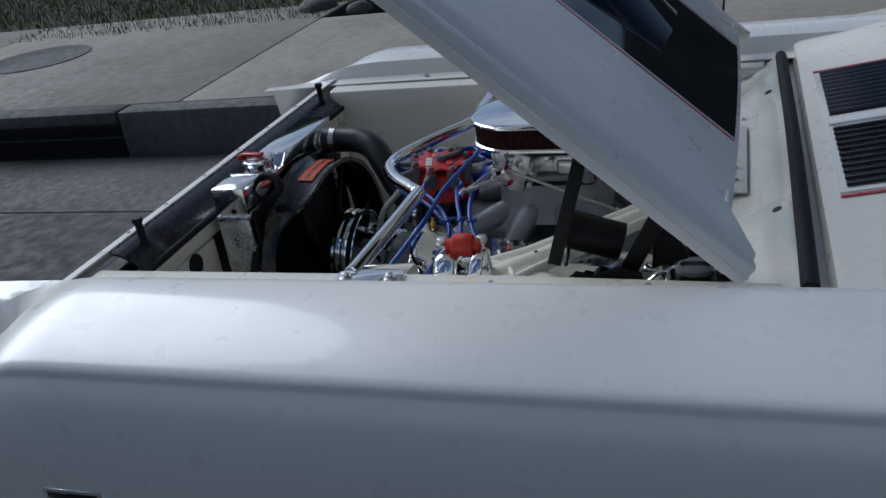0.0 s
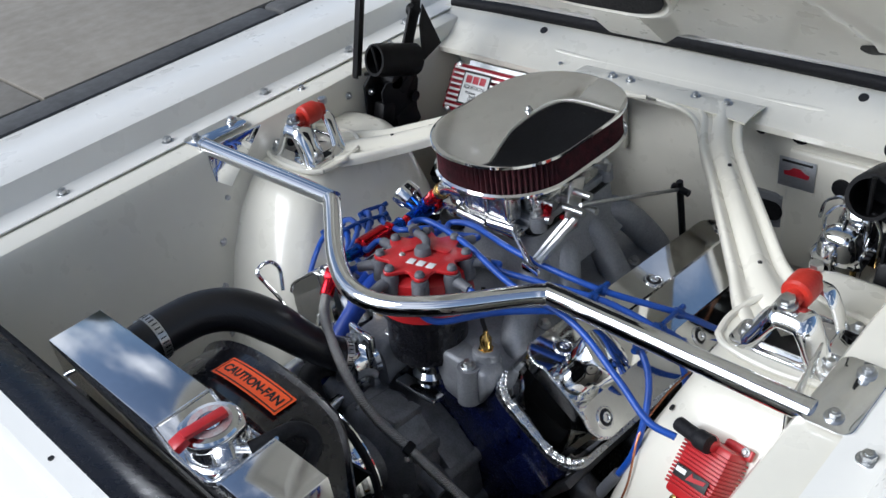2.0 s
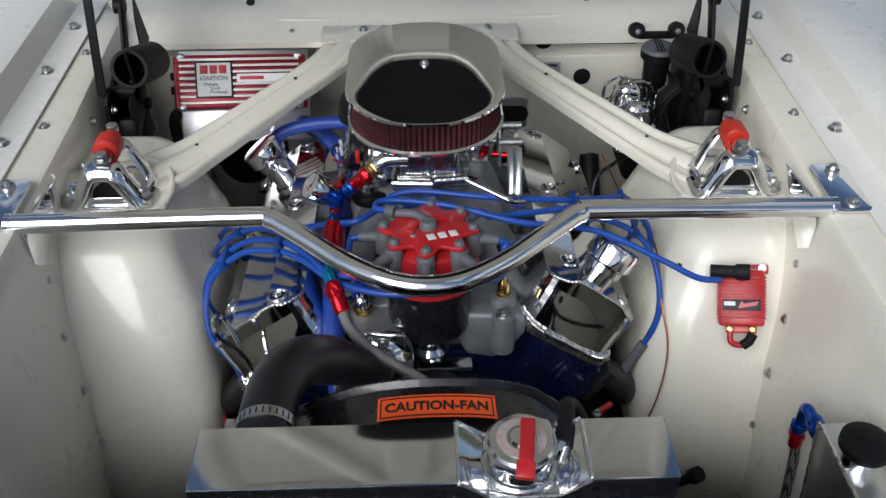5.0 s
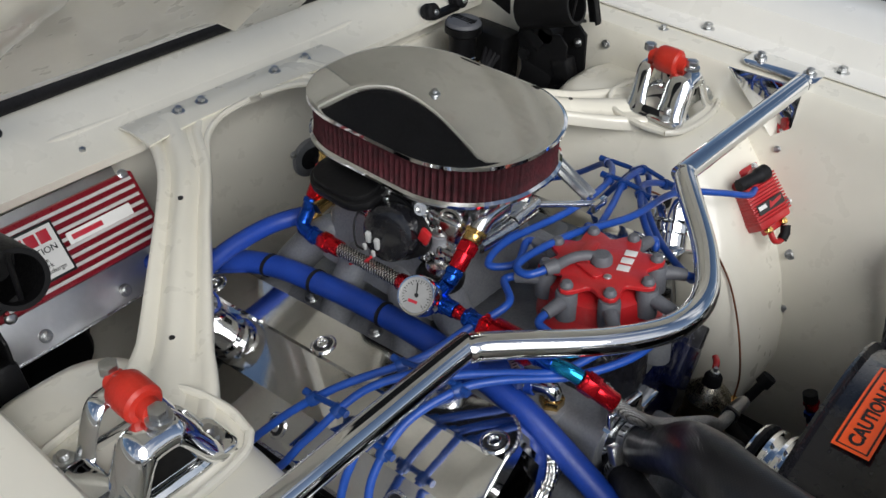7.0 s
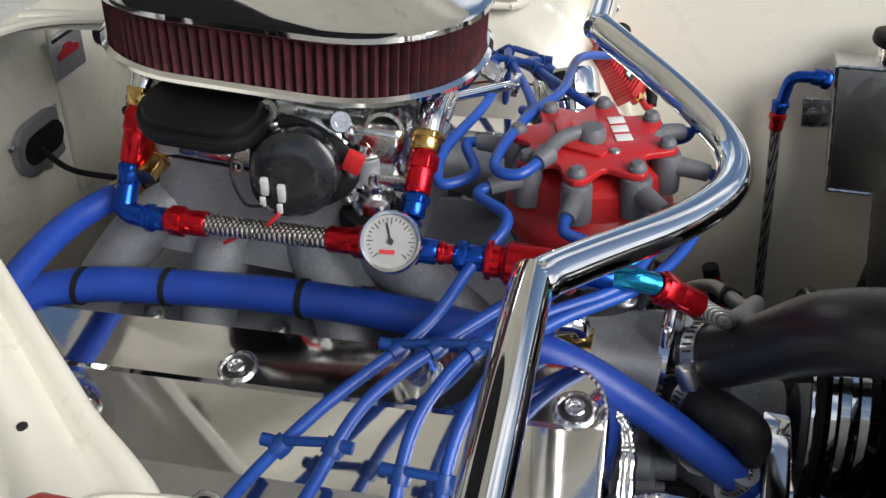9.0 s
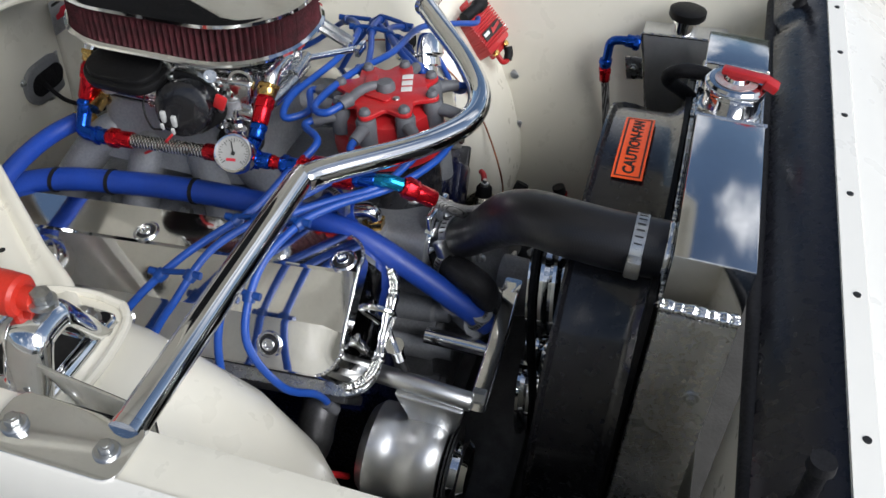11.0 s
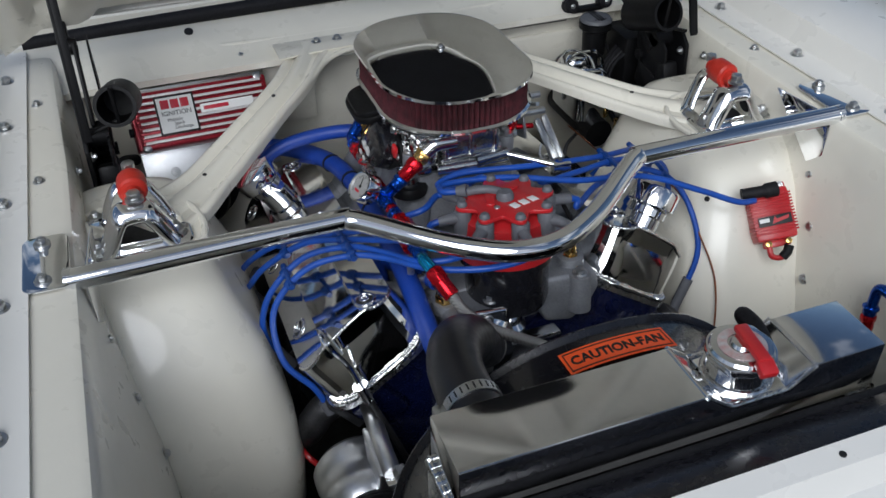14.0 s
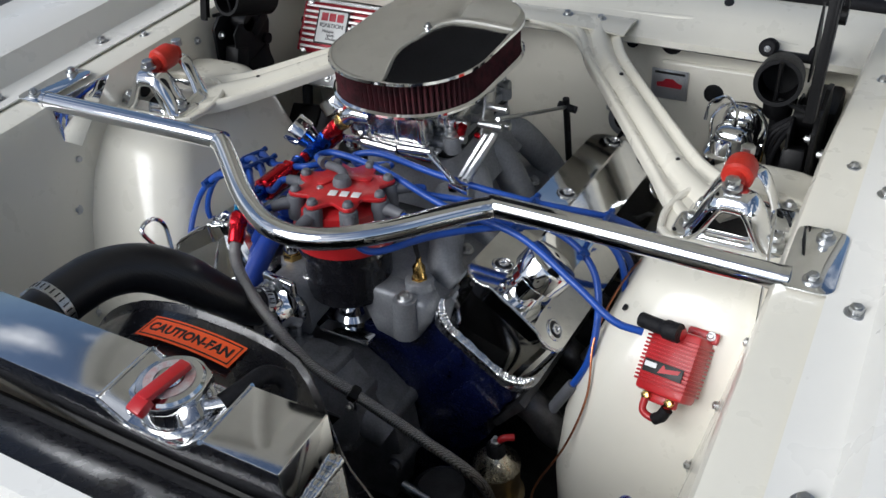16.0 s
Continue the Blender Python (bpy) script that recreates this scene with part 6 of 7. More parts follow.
part("cap_lever", join(box(0.0135, 0.050, 0.007, 0.002, NK @ Matrix.Translation((0.004, -0.008, 0.043)) @ pose(0, 0, 0, 0, 0, -8)), box(0.017, 0.016, 0.010, 0.002, NK @ Matrix.Translation((0.0, -0.036, 0.038)) @ pose(0, 0, 0, 20, 0, -8))), RED, capp, "red release lever")
part("overflow_nipple", rod((0.100, -0.381, 0.892), (0.121, -0.366, 0.892), 0.0055), BRUSHED, rad)
part("hose_neck", lathe([(0.024, 0), (0.024, 0.05), (0.026, 0.052)], 24, frame_to((-0.165, -0.347, 0.862), (-0.165, -0.29, 0.862))), POLISHED, rad)
part("neck_bead", pipe([(-0.165 + 0.026 * math.cos(a), -0.345, 0.862 + 0.026 * math.sin(a)) for a in np.linspace(0, 2 * math.pi, 30)], 0.0035, 8), WELD, rad)

# ---- fan shroud ----
shr = thing("fan_shroud", "black fan shroud with an orange warning sticker", "fan shroud", (0, -0.29, 0.6))
SC, SR = Vector((0.004, 0, 0.617)), 0.243
rings = []
for k in range(73):
    a = 2 * math.pi * k / 72
    back = min(1.0, max(0.0, (68 - math.degrees(a) % 360) / 30)) if k not in (0, 72) and math.degrees(a) < 180 else (1.0 if k in (0, 72) or math.degrees(a) > 240 else 0.0)
    lipy = 0.255 + 0.058 * back * back * (3 - 2 * back)
    rr = SR / (abs(math.cos(a)) ** 2.2 + abs(math.sin(a)) ** 2.2) ** (1 / 2.2) - SR
    loop = [(0.012, 0.338), (0.006, 0.332), (0.0, 0.325), (-0.003, lipy + 0.008), (0.003, lipy + 0.003), (0.002, lipy), (-0.007, lipy + 0.002), (-0.009, lipy + 0.008), (-0.007, 0.325), (0.0, 0.338)]
    rings.append([SC + Vector(((SR + rr + d) * math.cos(a), -y, (SR + rr + d) * math.sin(a))) for d, y in loop])
part("ring", loft(rings, caps=False), BLACK_GLOSS, shr)
for x0, x1, z0, z1 in ((-0.218, 0.213, 0.40, 0.434), (-0.218, -0.19, 0.435, 0.85), (0.185, 0.213, 0.435, 0.85), (-0.189, 0.184, 0.815, 0.85)):
    part("shroud_plate", flat(x0, x1, -0.3445, -0.3375, z0, z1, 0.001), BLACK, shr)
stick_a0, stick_a1 = radians(90 + 14.2), radians(90 - 14.2)


def on_ring(a, y, lift):
    rr = SR / (abs(math.cos(a)) ** 2.2 + abs(math.sin(a)) ** 2.2) ** (1 / 2.2)
    return SC + Vector(((rr + lift) * math.cos(a), y, (rr + lift) * math.sin(a)))


stick = part("sticker", sheet(lambda u, v: on_ring(stick_a0 + (stick_a1 - stick_a0) * u, -0.309 + 0.032 * v, 0.0 - 0.0022 * v + 0.0022), 20, 3, -0.0006), ORANGE, shr, "orange warning sticker")
for v0, v1, u0, u1 in ((0.08, 0.13, 0.03, 0.97), (0.87, 0.92, 0.03, 0.97), (0.08, 0.92, 0.025, 0.035), (0.08, 0.92, 0.965, 0.975)):
    part("sticker_line", sheet(lambda u, v: on_ring(stick_a0 + (stick_a1 - stick_a0) * (u0 + (u1 - u0) * u), -0.309 + 0.032 * (v0 + (v1 - v0) * v), 0.003 - 0.0022 * (v0 + (v1 - v0) * v)), 20, 1, -0.0003), INK, stick)
tb = text_mesh("CAUTION-FAN", 0.0165, 0.0003, 0.0005)
for v in tb.verts:
    a = math.pi / 2 - v.co.x * 0.94 / SR
    p = on_ring(a, -0.2935 + v.co.y, 0.0030 - 0.0022 * 0.5 + v.co.z)
    v.co = p
part("lettering", tb, INK, stick)

# ---- hoses ----
def clamp(parent, at, axis, r, w=0.012, mat=None):
    m = frame_to(at, Vector(at) + Vector(axis))
    c = part("clamp", join(lathe([(r, -w / 2), (r + 0.0014, -w / 2), (r + 0.0014, w / 2), (r, w / 2), (r, -w / 2)], 32, m, closed=False), box(0.012, 0.020, w * 1.15, 0.002, m @ Matrix.Translation((r + 0.005, 0, 0)))), mat or GALV, parent, "steel worm-drive clamp")
    for k in range(22):
        a = radians(40 + 12.7 * k)
        part("clamp_slot", box(0.0008, 0.0016, w * 0.62, 0, m @ pose(0, 0, 0, 0, 0, math.degrees(a)) @ Matrix.Translation((r + 0.0015, 0, 0))), STEEL_DARK, c)


uh = thing("radiator_hose", "black fabric-textured upper radiator hose", "hose", (-0.16, -0.3, 0.84))
UHP = [(-0.165, -0.345, 0.862), (-0.166, -0.295, 0.862), (-0.159, -0.250, 0.859), (-0.140, -0.213, 0.846), (-0.114, -0.184, 0.817), (-0.092, -0.160, 0.781), (-0.074, -0.133, 0.747), (-0.061, -0.106, 0.730)]
uh_line = spline(UHP, 8)
part("hose", pipe(uh_line, [0.0285 if k < 0.55 * len(uh_line) else 0.0285 - 0.0050 * min(1.0, (k / len(uh_line) - 0.55) / 0.2) for k in range(len(uh_line))], 28), HOSE_TEX, uh)
clamp(uh, (-0.1655, -0.318, 0.862), (0, 1, 0), 0.0288)
clamp(uh, (-0.068, -0.121, 0.7385), (0.32, 0.80, -0.50), 0.0238, 0.011)
hn = thing("heater_fitting", "chrome elbow on a brass nut with a short blue hose", "fitting", (-0.086, -0.026, 0.714))
part("nut", moved(hexa(0.0135, 0.012), frame_to((-0.086, -0.026, 0.742), (-0.086, -0.026, 0.774))), BRASS, hn, "brass hexagon nut")
part("elbow", pipe(rounded([(-0.086, -0.026, 0.744), (-0.086, -0.026, 0.764), (-0.09, -0.008, 0.761), (-0.094, 0.006, 0.758)], 0.010, 5), 0.0098, 16), CHROME, hn)
part("hose", tube([(-0.09, -0.006, 0.761), (-0.094, 0.01, 0.757), (-0.102, 0.038, 0.75), (-0.116, 0.073, 0.739), (-0.135, 0.118, 0.729)], 0.0125, 18), BLUE_HOSE, hn, "short blue silicone hose")
clamp(hn, (-0.093, 0.006, 0.758), (-0.2, 1, -0.25), 0.0128, 0.009)
bh = thing("bypass_hose", "short black rubber bypass hose", "hose", tuple(en(-0.08, -0.12, 0.69)))
part("hose", tube([(-0.074, -0.106, 0.707), (-0.090, -0.122, 0.712), (-0.103, -0.145, 0.714), (-0.104, -0.163, 0.702), (-0.090, -0.168, 0.668), (-0.07, -0.160, 0.640)], 0.0165, 20), RUBBER, bh)
clamp(bh, (-0.086, -0.118, 0.711), (-0.65, -0.75, 0.1), 0.0167, 0.010)
hh = thing("heater_hose", "thick blue silicone heater hose with black cable ties", "hose", (-0.12, 0.2, 0.75))
HHP = [(-0.255, 0.56, 0.69), (-0.19, 0.46, 0.728), (-0.140, 0.37, 0.744), (-0.122, 0.288, 0.750), (-0.121, 0.178, 0.764), (-0.124, 0.07, 0.770), (-0.125, -0.01, 0.760), (-0.122, -0.075, 0.728), (-0.112, -0.145, 0.676), (-0.106, -0.175, 0.650)]
part("hose", tube(HHP, 0.0140, 20, 8), BLUE_HOSE, hh)
clamp(hh, (-0.109, -0.163, 0.660), (0.1, -0.7, -0.6), 0.0143, 0.007)
for p, q in (((-0.114, 0.360, 0.7385), (0, -1, 0)), ((-0.122, 0.288, 0.750), (0, -1, 0.1)), ((-0.121, 0.178, 0.764), (0, -1, 0.1))):
    p = Vector(p)
    if q[2] == 0:
        p = Vector((-0.1355, 0.355, 0.7455))
    part("cable_tie", lathe([(0.0138, -0.0022), (0.0153, -0.0022), (0.0153, 0.0022), (0.0138, 0.0022)], 24, frame_to(p, p + Vector(q)), closed=False), RUBBER, hh)
h2 = thing("heater_return_hose", "blue silicone heater hose to the intake fitting", "hose", (-0.12, 0.02, 0.77))
part("hose", tube([en(-0.105, 0.0, 0.785), en(-0.114, 0.008, 0.781), en(-0.122, 0.028, 0.770), en(-0.124, 0.05, 0.764)], 0.0105, 18), BLUE_HOSE, h2)
clamp(h2, en(-0.118, 0.006, 0.785), (-1, 0.4, 0), 0.0118, 0.008)
pc = thing("vacuum_hose", "blue silicone breather hose to the carburettor base", "hose", (-0.2, 0.36, 0.78))
part("hose", tube([(-0.252, 0.352, 0.752), (-0.240, 0.360, 0.770), (-0.216, 0.366, 0.783), (-0.170, 0.366, 0.793), (-0.118, 0.360, 0.797), (-0.072, 0.340, 0.800)], 0.0105, 16), BLUE_HOSE, pc)
part("fitting", moved(hexa(0.012, 0.020), frame_to((-0.086, 0.346, 0.799), (-0.05, 0.330, 0.801))), BRASS, pc)

# ---- fuel line ----
fl = thing("fuel_line", "braided fuel line with red and blue anodised fittings", "fuel line", (-0.14, 0.2, 0.82))


def fitting(a, b, r, mat, name="fitting", parent=None, hexed=True):
    a, b = Vector(a), Vector(b)
    L = (b - a).length
    m = frame_to(a, b)
    pieces = [lathe([(r * 0.82, 0), (r * 0.92, 0.0015), (r * 0.92, L - 0.0015), (r * 0.82, L)], 18, m)]
    if hexed:
        pieces.append(moved(hexa(r * 1.12, L * 0.36), m @ Matrix.Translation((0, 0, L * 0.08))))
    part(name, join(*pieces), mat, parent or fl)


def inlet(y, way, length):
    """The stack from the carburettor's inlet down to the line."""
    dn = Vector(way).normalized()
    start = Vector((-0.052, y, 0.898))
    part("inlet_elbow", pipe(rounded([(-0.022, y, 0.898), tuple(start), tuple(start + dn * 0.022)], 0.012), 0.0105, 18), CHROME_SOFT, fl)
    q = start + dn * 0.014
    fitting(q, q + dn * 0.015, 0.0118, BRASS)
    fitting(q + dn * 0.015, q + dn * length, 0.0105, RED_ANO)
    fitting(q + dn * length, q + dn * (length + 0.017), 0.0095, BLUE_ANO)
    return q + dn * (length + 0.017)


r_end = inlet(0.322, (-0.046, 0.004, -0.082), 0.058)
f_end = inlet(0.103, (-0.041, -0.002, -0.037), 0.046)
part("rear_elbow", pipe(rounded([r_end, r_end + Vector((-0.012, 0.0, -0.017)), r_end + Vector((-0.014, -0.020, -0.017))], 0.012), 0.0085, 16), BLUE_ANO, fl)
A = r_end + Vector((-0.014, -0.018, -0.017))
B = Vector((-0.122, 0.108, 0.829))
W = B - A
fitting(A, A + W * 0.10, 0.0098, BLUE_ANO)
fitting(A + W * 0.10, A + W * 0.27, 0.0105, RED_ANO)
part("braided_hose", pipe([A + W * 0.26, A + W * 0.45, A + W * 0.65, A + W * 0.78], 0.0078, 16), STEEL_BRAID, fl)
fitting(A + W * 0.92, A + W * 0.75, 0.0105, RED_ANO)
fitting(A + W * 0.91, A + W * 1.0, 0.0095, BLUE_ANO)
part("tee", join(box(0.020, 0.024, 0.020, 0.003, Matrix.Translation(B)), rod(B, f_end, 0.0085)), BLUE_ANO, fl, "blue anodised tee")
F1 = Vector((-0.121, -0.042, 0.835))
V = F1 - B
fitting(B + V * 0.05, B + V * 0.20, 0.0098, BLUE_ANO)
fitting(B + V * 0.20, B + V * 0.28, 0.0075, RED_ANO)
fitting(B + V * 0.28, B + V * 0.42, 0.0098, BLUE_ANO)
fitting(B + V * 0.42, B + V * 0.50, 0.0125, RED_ANO)
part("fuel_filter", lathe([(0.012, 0), (0.0155, 0.004), (0.0155, 0.048), (0.012, 0.052)], 24, frame_to(B + V * 0.50, F1)), RED_ANO, fl, "red anodised inline filter")
fitting(B + V * 0.80, F1, 0.0098, BLUE_ANO)
part("elbow", pipe(spline([F1, (-0.1225, -0.056, 0.839), (-0.118, -0.070, 0.834)]), 0.0078, 16), CYAN_ANO, fl)
fitting((-0.118, -0.070, 0.834), (-0.104, -0.102, 0.813), 0.0108, RED_ANO)
fl2 = thing("fuel_feed_hose", "grey braided fuel feed hose with black separators", "hose", (0.05, -0.2, 0.75))
FEED = [(-0.105, -0.100, 0.815), (-0.094, -0.118, 0.799), (-0.064, -0.136, 0.776), (-0.006, -0.160, 0.750), (0.035, -0.162, 0.713), (0.085, -0.157, 0.684), (0.160, -0.149, 0.638), (0.222, -0.128, 0.572), (0.24, -0.10, 0.48)]
part("hose", tube(FEED, 0.0070, 16), FEED_BRAID, fl2)
part("hose_clip", box(0.012, 0.018, 0.018, 0.003, Matrix.Translation((0.085, -0.157, 0.684)) @ pose(0, 0, 0, 20, 30, 10)), BLACK, fl2)

# gauge
GN = Vector((-0.74, -0.16, 0.66)).normalized()
GP = Vector((-0.149, 0.104, 0.852))
ga = thing("fuel_gauge", "round chrome fuel pressure gauge with a grey-white dial", "gauge", tuple(GP))
GM = facing(GP, GN)
part("gauge_case", lathe([(0.012, -0.028), (0.018, -0.012), (0.0205, -0.010), (0.0205, 0.008), (0.0195, 0.010), (0.0180, 0.0098), (0.0178, 0.006)], 36, GM), CHROME, ga)
part("dial", lathe([(0.0177, 0.0062), (0.0177, 0.0070)], 36, GM), DIAL, ga, "grey-white dial")
for k in range(25):
    a = radians(225 - 270 * k / 24)
    L = 0.0042 if k % 4 == 0 else 0.0022
    part("tick", box(L, 0.0006, 0.0003, 0, GM @ pose(0, 0, 0, 0, 0, math.degrees(a)) @ Matrix.Translation((0.0155 - L / 2, 0, 0.0073))), INK, ga)
part("needle", join(box(0.0012, 0.015, 0.0004, 0, GM @ pose(0, 0, 0, 0, 0, 15) @ Matrix.Translation((0, 0.005, 0.0078))), lathe([(0.002, 0.0072), (0.002, 0.0085)], 12, GM)), INK, ga)
part("dial_mark", box(0.010, 0.003, 0.0003, 0, GM @ Matrix.Translation((-0.002, -0.007, 0.0073))), RED_INK, ga)
part("gauge_stem", rod(GP - GN * 0.026, B, 0.0055), BRASS, ga)

# ---- alternator ----
alt = thing("alternator", "polished alternator on a chrome bracket low at the front", "alternator", (-0.235, -0.11, 0.50))
part("housing", lathe([(0.03, 0), (0.048, 0.004), (0.056, 0.014), (0.056, 0.034), (0.0545, 0.036), (0.0545, 0.060), (0.056, 0.062), (0.056, 0.085), (0.048, 0.096), (0.025, 0.10)], 36, Matrix.Translation((-0.238, -0.070, 0.545)) @ pose(0, 0, 0, 90)), CAN, alt)
part("alternator_pulley", lathe([(0.02, 0.10), (0.036, 0.102), (0.028, 0.110), (0.036, 0.118), (0.030, 0.125), (0.01, 0.127)], 32, Matrix.Translation((-0.238, -0.070, 0.545)) @ pose(0, 0, 0, 90)), CHROME, alt)
part("pivot_tube", lathe([(0.0095, 0), (0.0110, 0.002), (0.0110, 0.114), (0.0095, 0.116)], 24, frame_to((-0.210, -0.070, 0.641), (-0.214, -0.184, 0.637))), CAN, alt, "satin steel pivot tube")
part("alternator_arm", prism([(-0.100, 0.634), (-0.180, 0.631), (-0.176, 0.606), (-0.158, 0.560), (-0.152, 0.500), (-0.116, 0.500), (-0.121, 0.560), (-0.116, 0.602)], 0.013, 0.003, Matrix(((0, 0, 1, -0.228), (1, 0, 0, 0), (0, 1, 0, 0), (0, 0, 0, 1))), 3), CAN, alt, "satin aluminium mounting arm")
for k in range(2):
    part("cooling_fin", lathe([(0.050, 0.100 + 0.004 * k), (0.050, 0.102 + 0.004 * k)], 28, Matrix.Translation((-0.238, -0.070, 0.545)) @ pose(0, 0, 0, 90)), STEEL_DARK, alt)
part("adjuster_bolt", rod((-0.205, -0.198, 0.640), (-0.205, -0.184, 0.640), 0.009, 6), GALV, alt)
part("alternator_lead", tube([(-0.27, -0.06, 0.52), (-0.295, -0.04, 0.55), (-0.30, 0.04, 0.52)], 0.004, 8), RED, alt)
dip = thing("dipstick", "chrome looped dipstick beside the valve cover", "dipstick", (-0.22, -0.06, 0.62))
part("dipstick_tube", tube([(-0.158, -0.118, 0.520), (-0.190, -0.108, 0.615), (-0.222, -0.100, 0.700)], 0.0045, 10), STEEL_DARK, dip)
part("dipstick_collar", join(rod((-0.216, -0.102, 0.682), (-0.224, -0.100, 0.706), 0.0075, 14), lathe([(0.010, -0.001), (0.010, 0.002)], 14, frame_to((-0.224, -0.100, 0.706), (-0.232, -0.098, 0.730)))), CHROME_SOFT, dip)
loop = spline([(-0.224, -0.100, 0.706), (-0.236, -0.098, 0.742), (-0.250, -0.106, 0.772), (-0.259, -0.110, 0.790), (-0.263, -0.100, 0.797), (-0.262, -0.082, 0.794), (-0.254, -0.076, 0.780), (-0.240, -0.088, 0.754)], 6)
part("dipstick_loop", pipe(loop, 0.0030, 8), CHROME_SOFT, dip, "bent wire pull loop")

# ---- overflow tank ----
ot = thing("overflow_tank", "bare aluminium coolant overflow tank on the inner fender", "overflow tank", (0.44, -0.33, 0.62))
YZ = Matrix(((0, 0, 1, 0.430), (1, 0, 0, 0), (0, 1, 0, 0), (0, 0, 0, 1)))
CAN_Q = [(-0.262, 0.779), (-0.297, 0.619), (-0.414, 0.626), (-0.383, 0.787)]
part("can", prism(CAN_Q, 0.046, 0.0025, YZ), CAN, ot)
for (ya, za), (yb_, zb) in zip(CAN_Q, CAN_Q[1:] + CAN_Q[:1]):
    line = [(0.4305, ya + (yb_ - ya) * k / 24, za + (zb - za) * k / 24) for k in range(25)]
    part("can_seam", pipe(line, [0.0022 + 0.0005 * math.sin(2.1 * k) for k in range(25)], 6), WELD, ot)
part("can_neck", lathe([(0.019, 0), (0.019, 0.022), (0.022, 0.024), (0.022, 0.028)], 24, Matrix.Translation((0.450, -0.320, 0.778))), CHROME, ot)
part("can_cap", lathe([(0.025, 0.028), (0.027, 0.031), (0.027, 0.040), (0.020, 0.043)], 24, Matrix.Translation((0.450, -0.320, 0.778))), BLACK, ot, "black cap")
part("can_tab", prism([(-0.242, 0.722), (-0.278, 0.726), (-0.284, 0.690), (-0.250, 0.684)], 0.004, 0.001, Matrix.Translation((0.028, 0, 0)) @ YZ), BRUSHED, ot)
bolt((0.4575, -0.258, 0.705), (-1, 0, 0), 0.007, ot)
fitting((0.437, -0.262, 0.758), (0.437, -0.240, 0.760), 0.0105, BLUE_ANO, "elbow_nut", ot)
part("can_elbow", pipe(rounded([(0.437, -0.244, 0.7595), (0.438, -0.217, 0.756), (0.440, -0.2155, 0.712)], 0.020), 0.0070, 14), BLUE_ANO, ot, "blue anodised elbow")
fitting((0.440, -0.2150, 0.722), (0.440, -0.2155, 0.708), 0.0100, BLUE_ANO, "elbow_nut", ot)
fitting((0.440, -0.2155, 0.708), (0.441, -0.2185, 0.684), 0.0092, RED_ANO, "can_fitting", ot)
part("can_line", tube([(0.441, -0.218, 0.688), (0.444, -0.223, 0.662), (0.445, -0.238, 0.575), (0.446, -0.259, 0.448), (0.44, -0.28, 0.35)], 0.0062, 12), DARK_BRAID, ot)
solo("overflow_hose", tube([(0.118, -0.370, 0.892), (0.126, -0.346, 0.893), (0.130, -0.322, 0.888), (0.143, -0.313, 0.868), (0.165, -0.3485, 0.83), (0.262, -0.352, 0.71), (0.33, -0.35, 0.665), (0.428, -0.37, 0.66)], 0.0085, 14), RUBBER, "black rubber overflow hose from the radiator cap to the tank", "hose")

# ---- fuel regulator and pump ----
ZINC_CONE = material("brushed_zinc_cone", (0.58, 0.53, 0.42), 0.26, 1.0, vary=0.12, scale=40, bump=0.05, bump_scale=300)
fr_ = thing("fuel_pump", "fuel pump with a yellow zinc canister and brass fittings", "fuel pump", (0.235, -0.085, 0.5))
PC = Matrix.Translation((0.232, -0.085, 0))
part("pump_can", lathe([(0.030, 0.490), (0.034, 0.494), (0.034, 0.500), (0.029, 0.504), (0.029, 0.548), (0.0305, 0.551)], 32, PC), GOLD_DULL, fr_, "yellow zinc canister")
part("pump_cone", lathe([(0.0305, 0.551), (0.0300, 0.555), (0.0130, 0.574), (0.0115, 0.575)], 32, PC), ZINC_CONE, fr_, "brushed zinc cone")
part("pump_knob", lathe([(0.0125, 0.574), (0.0120, 0.586), (0.0085, 0.591)], 20, PC), RUBBER, fr_, "black rubber collar")
part("pump_stud", join(moved(hexa(0.0065, 0.006), Matrix.Translation((0.232, -0.085, 0.590))), lathe([(0.003, 0.595), (0.003, 0.602)], 10, PC)), GALV, fr_)
part("pump_tip", tube([(0.236, -0.083, 0.596), (0.243, -0.080, 0.601), (0.252, -0.074, 0.600)], 0.0045, 10), RED, fr_, "red insulated lead end")
part("pump_body", join(box(0.11, 0.07, 0.06, 0.012, Matrix.Translation((0.185, -0.12, 0.475)), 3), lathe([(0.04, 0), (0.04, 0.03), (0.03, 0.04)], 24, Matrix.Translation((0.175, -0.13, 0.49)))), STEEL_DARK, fr_)
part("pump_lever", rod((0.13, -0.15, 0.53), (0.19, -0.155, 0.52), 0.007), GALV, fr_)
part("pump_support", rod((0.232, -0.085, 0.31), (0.232, -0.085, 0.505), 0.02), STEEL_DARK, fr_)
part("brass_tee", join(moved(hexa(0.008, 0.022), Matrix.Translation((0.285, -0.105, 0.495))), rod((0.262, -0.10, 0.498), (0.285, -0.105, 0.505), 0.006)), BRASS, fr_)
part("pump_line", tube([(0.285, -0.105, 0.50), (0.30, -0.09, 0.45), (0.31, -0.05, 0.38)], 0.004, 8), RUBBER, fr_)
solo("copper_line", tube([(0.31, 0.40, 0.70), (0.325, 0.25, 0.70), (0.328, 0.12, 0.745), (0.325, 0.05, 0.745), (0.322, 0.005, 0.72), (0.330, -0.035, 0.67), (0.318, -0.07, 0.615), (0.292, -0.10, 0.56), (0.285, -0.105, 0.515)], 0.0014, 8), COPPER, "thin bare copper line down the shock tower", "line")
solo("plug_hole", lathe([(0.004, 0), (0.004, 0.002)], 12, frame_to((0.3485, 0.035, 0.757), (0.30, 0.02, 0.80))), INK, "small dark hole in the shock tower", "hole")

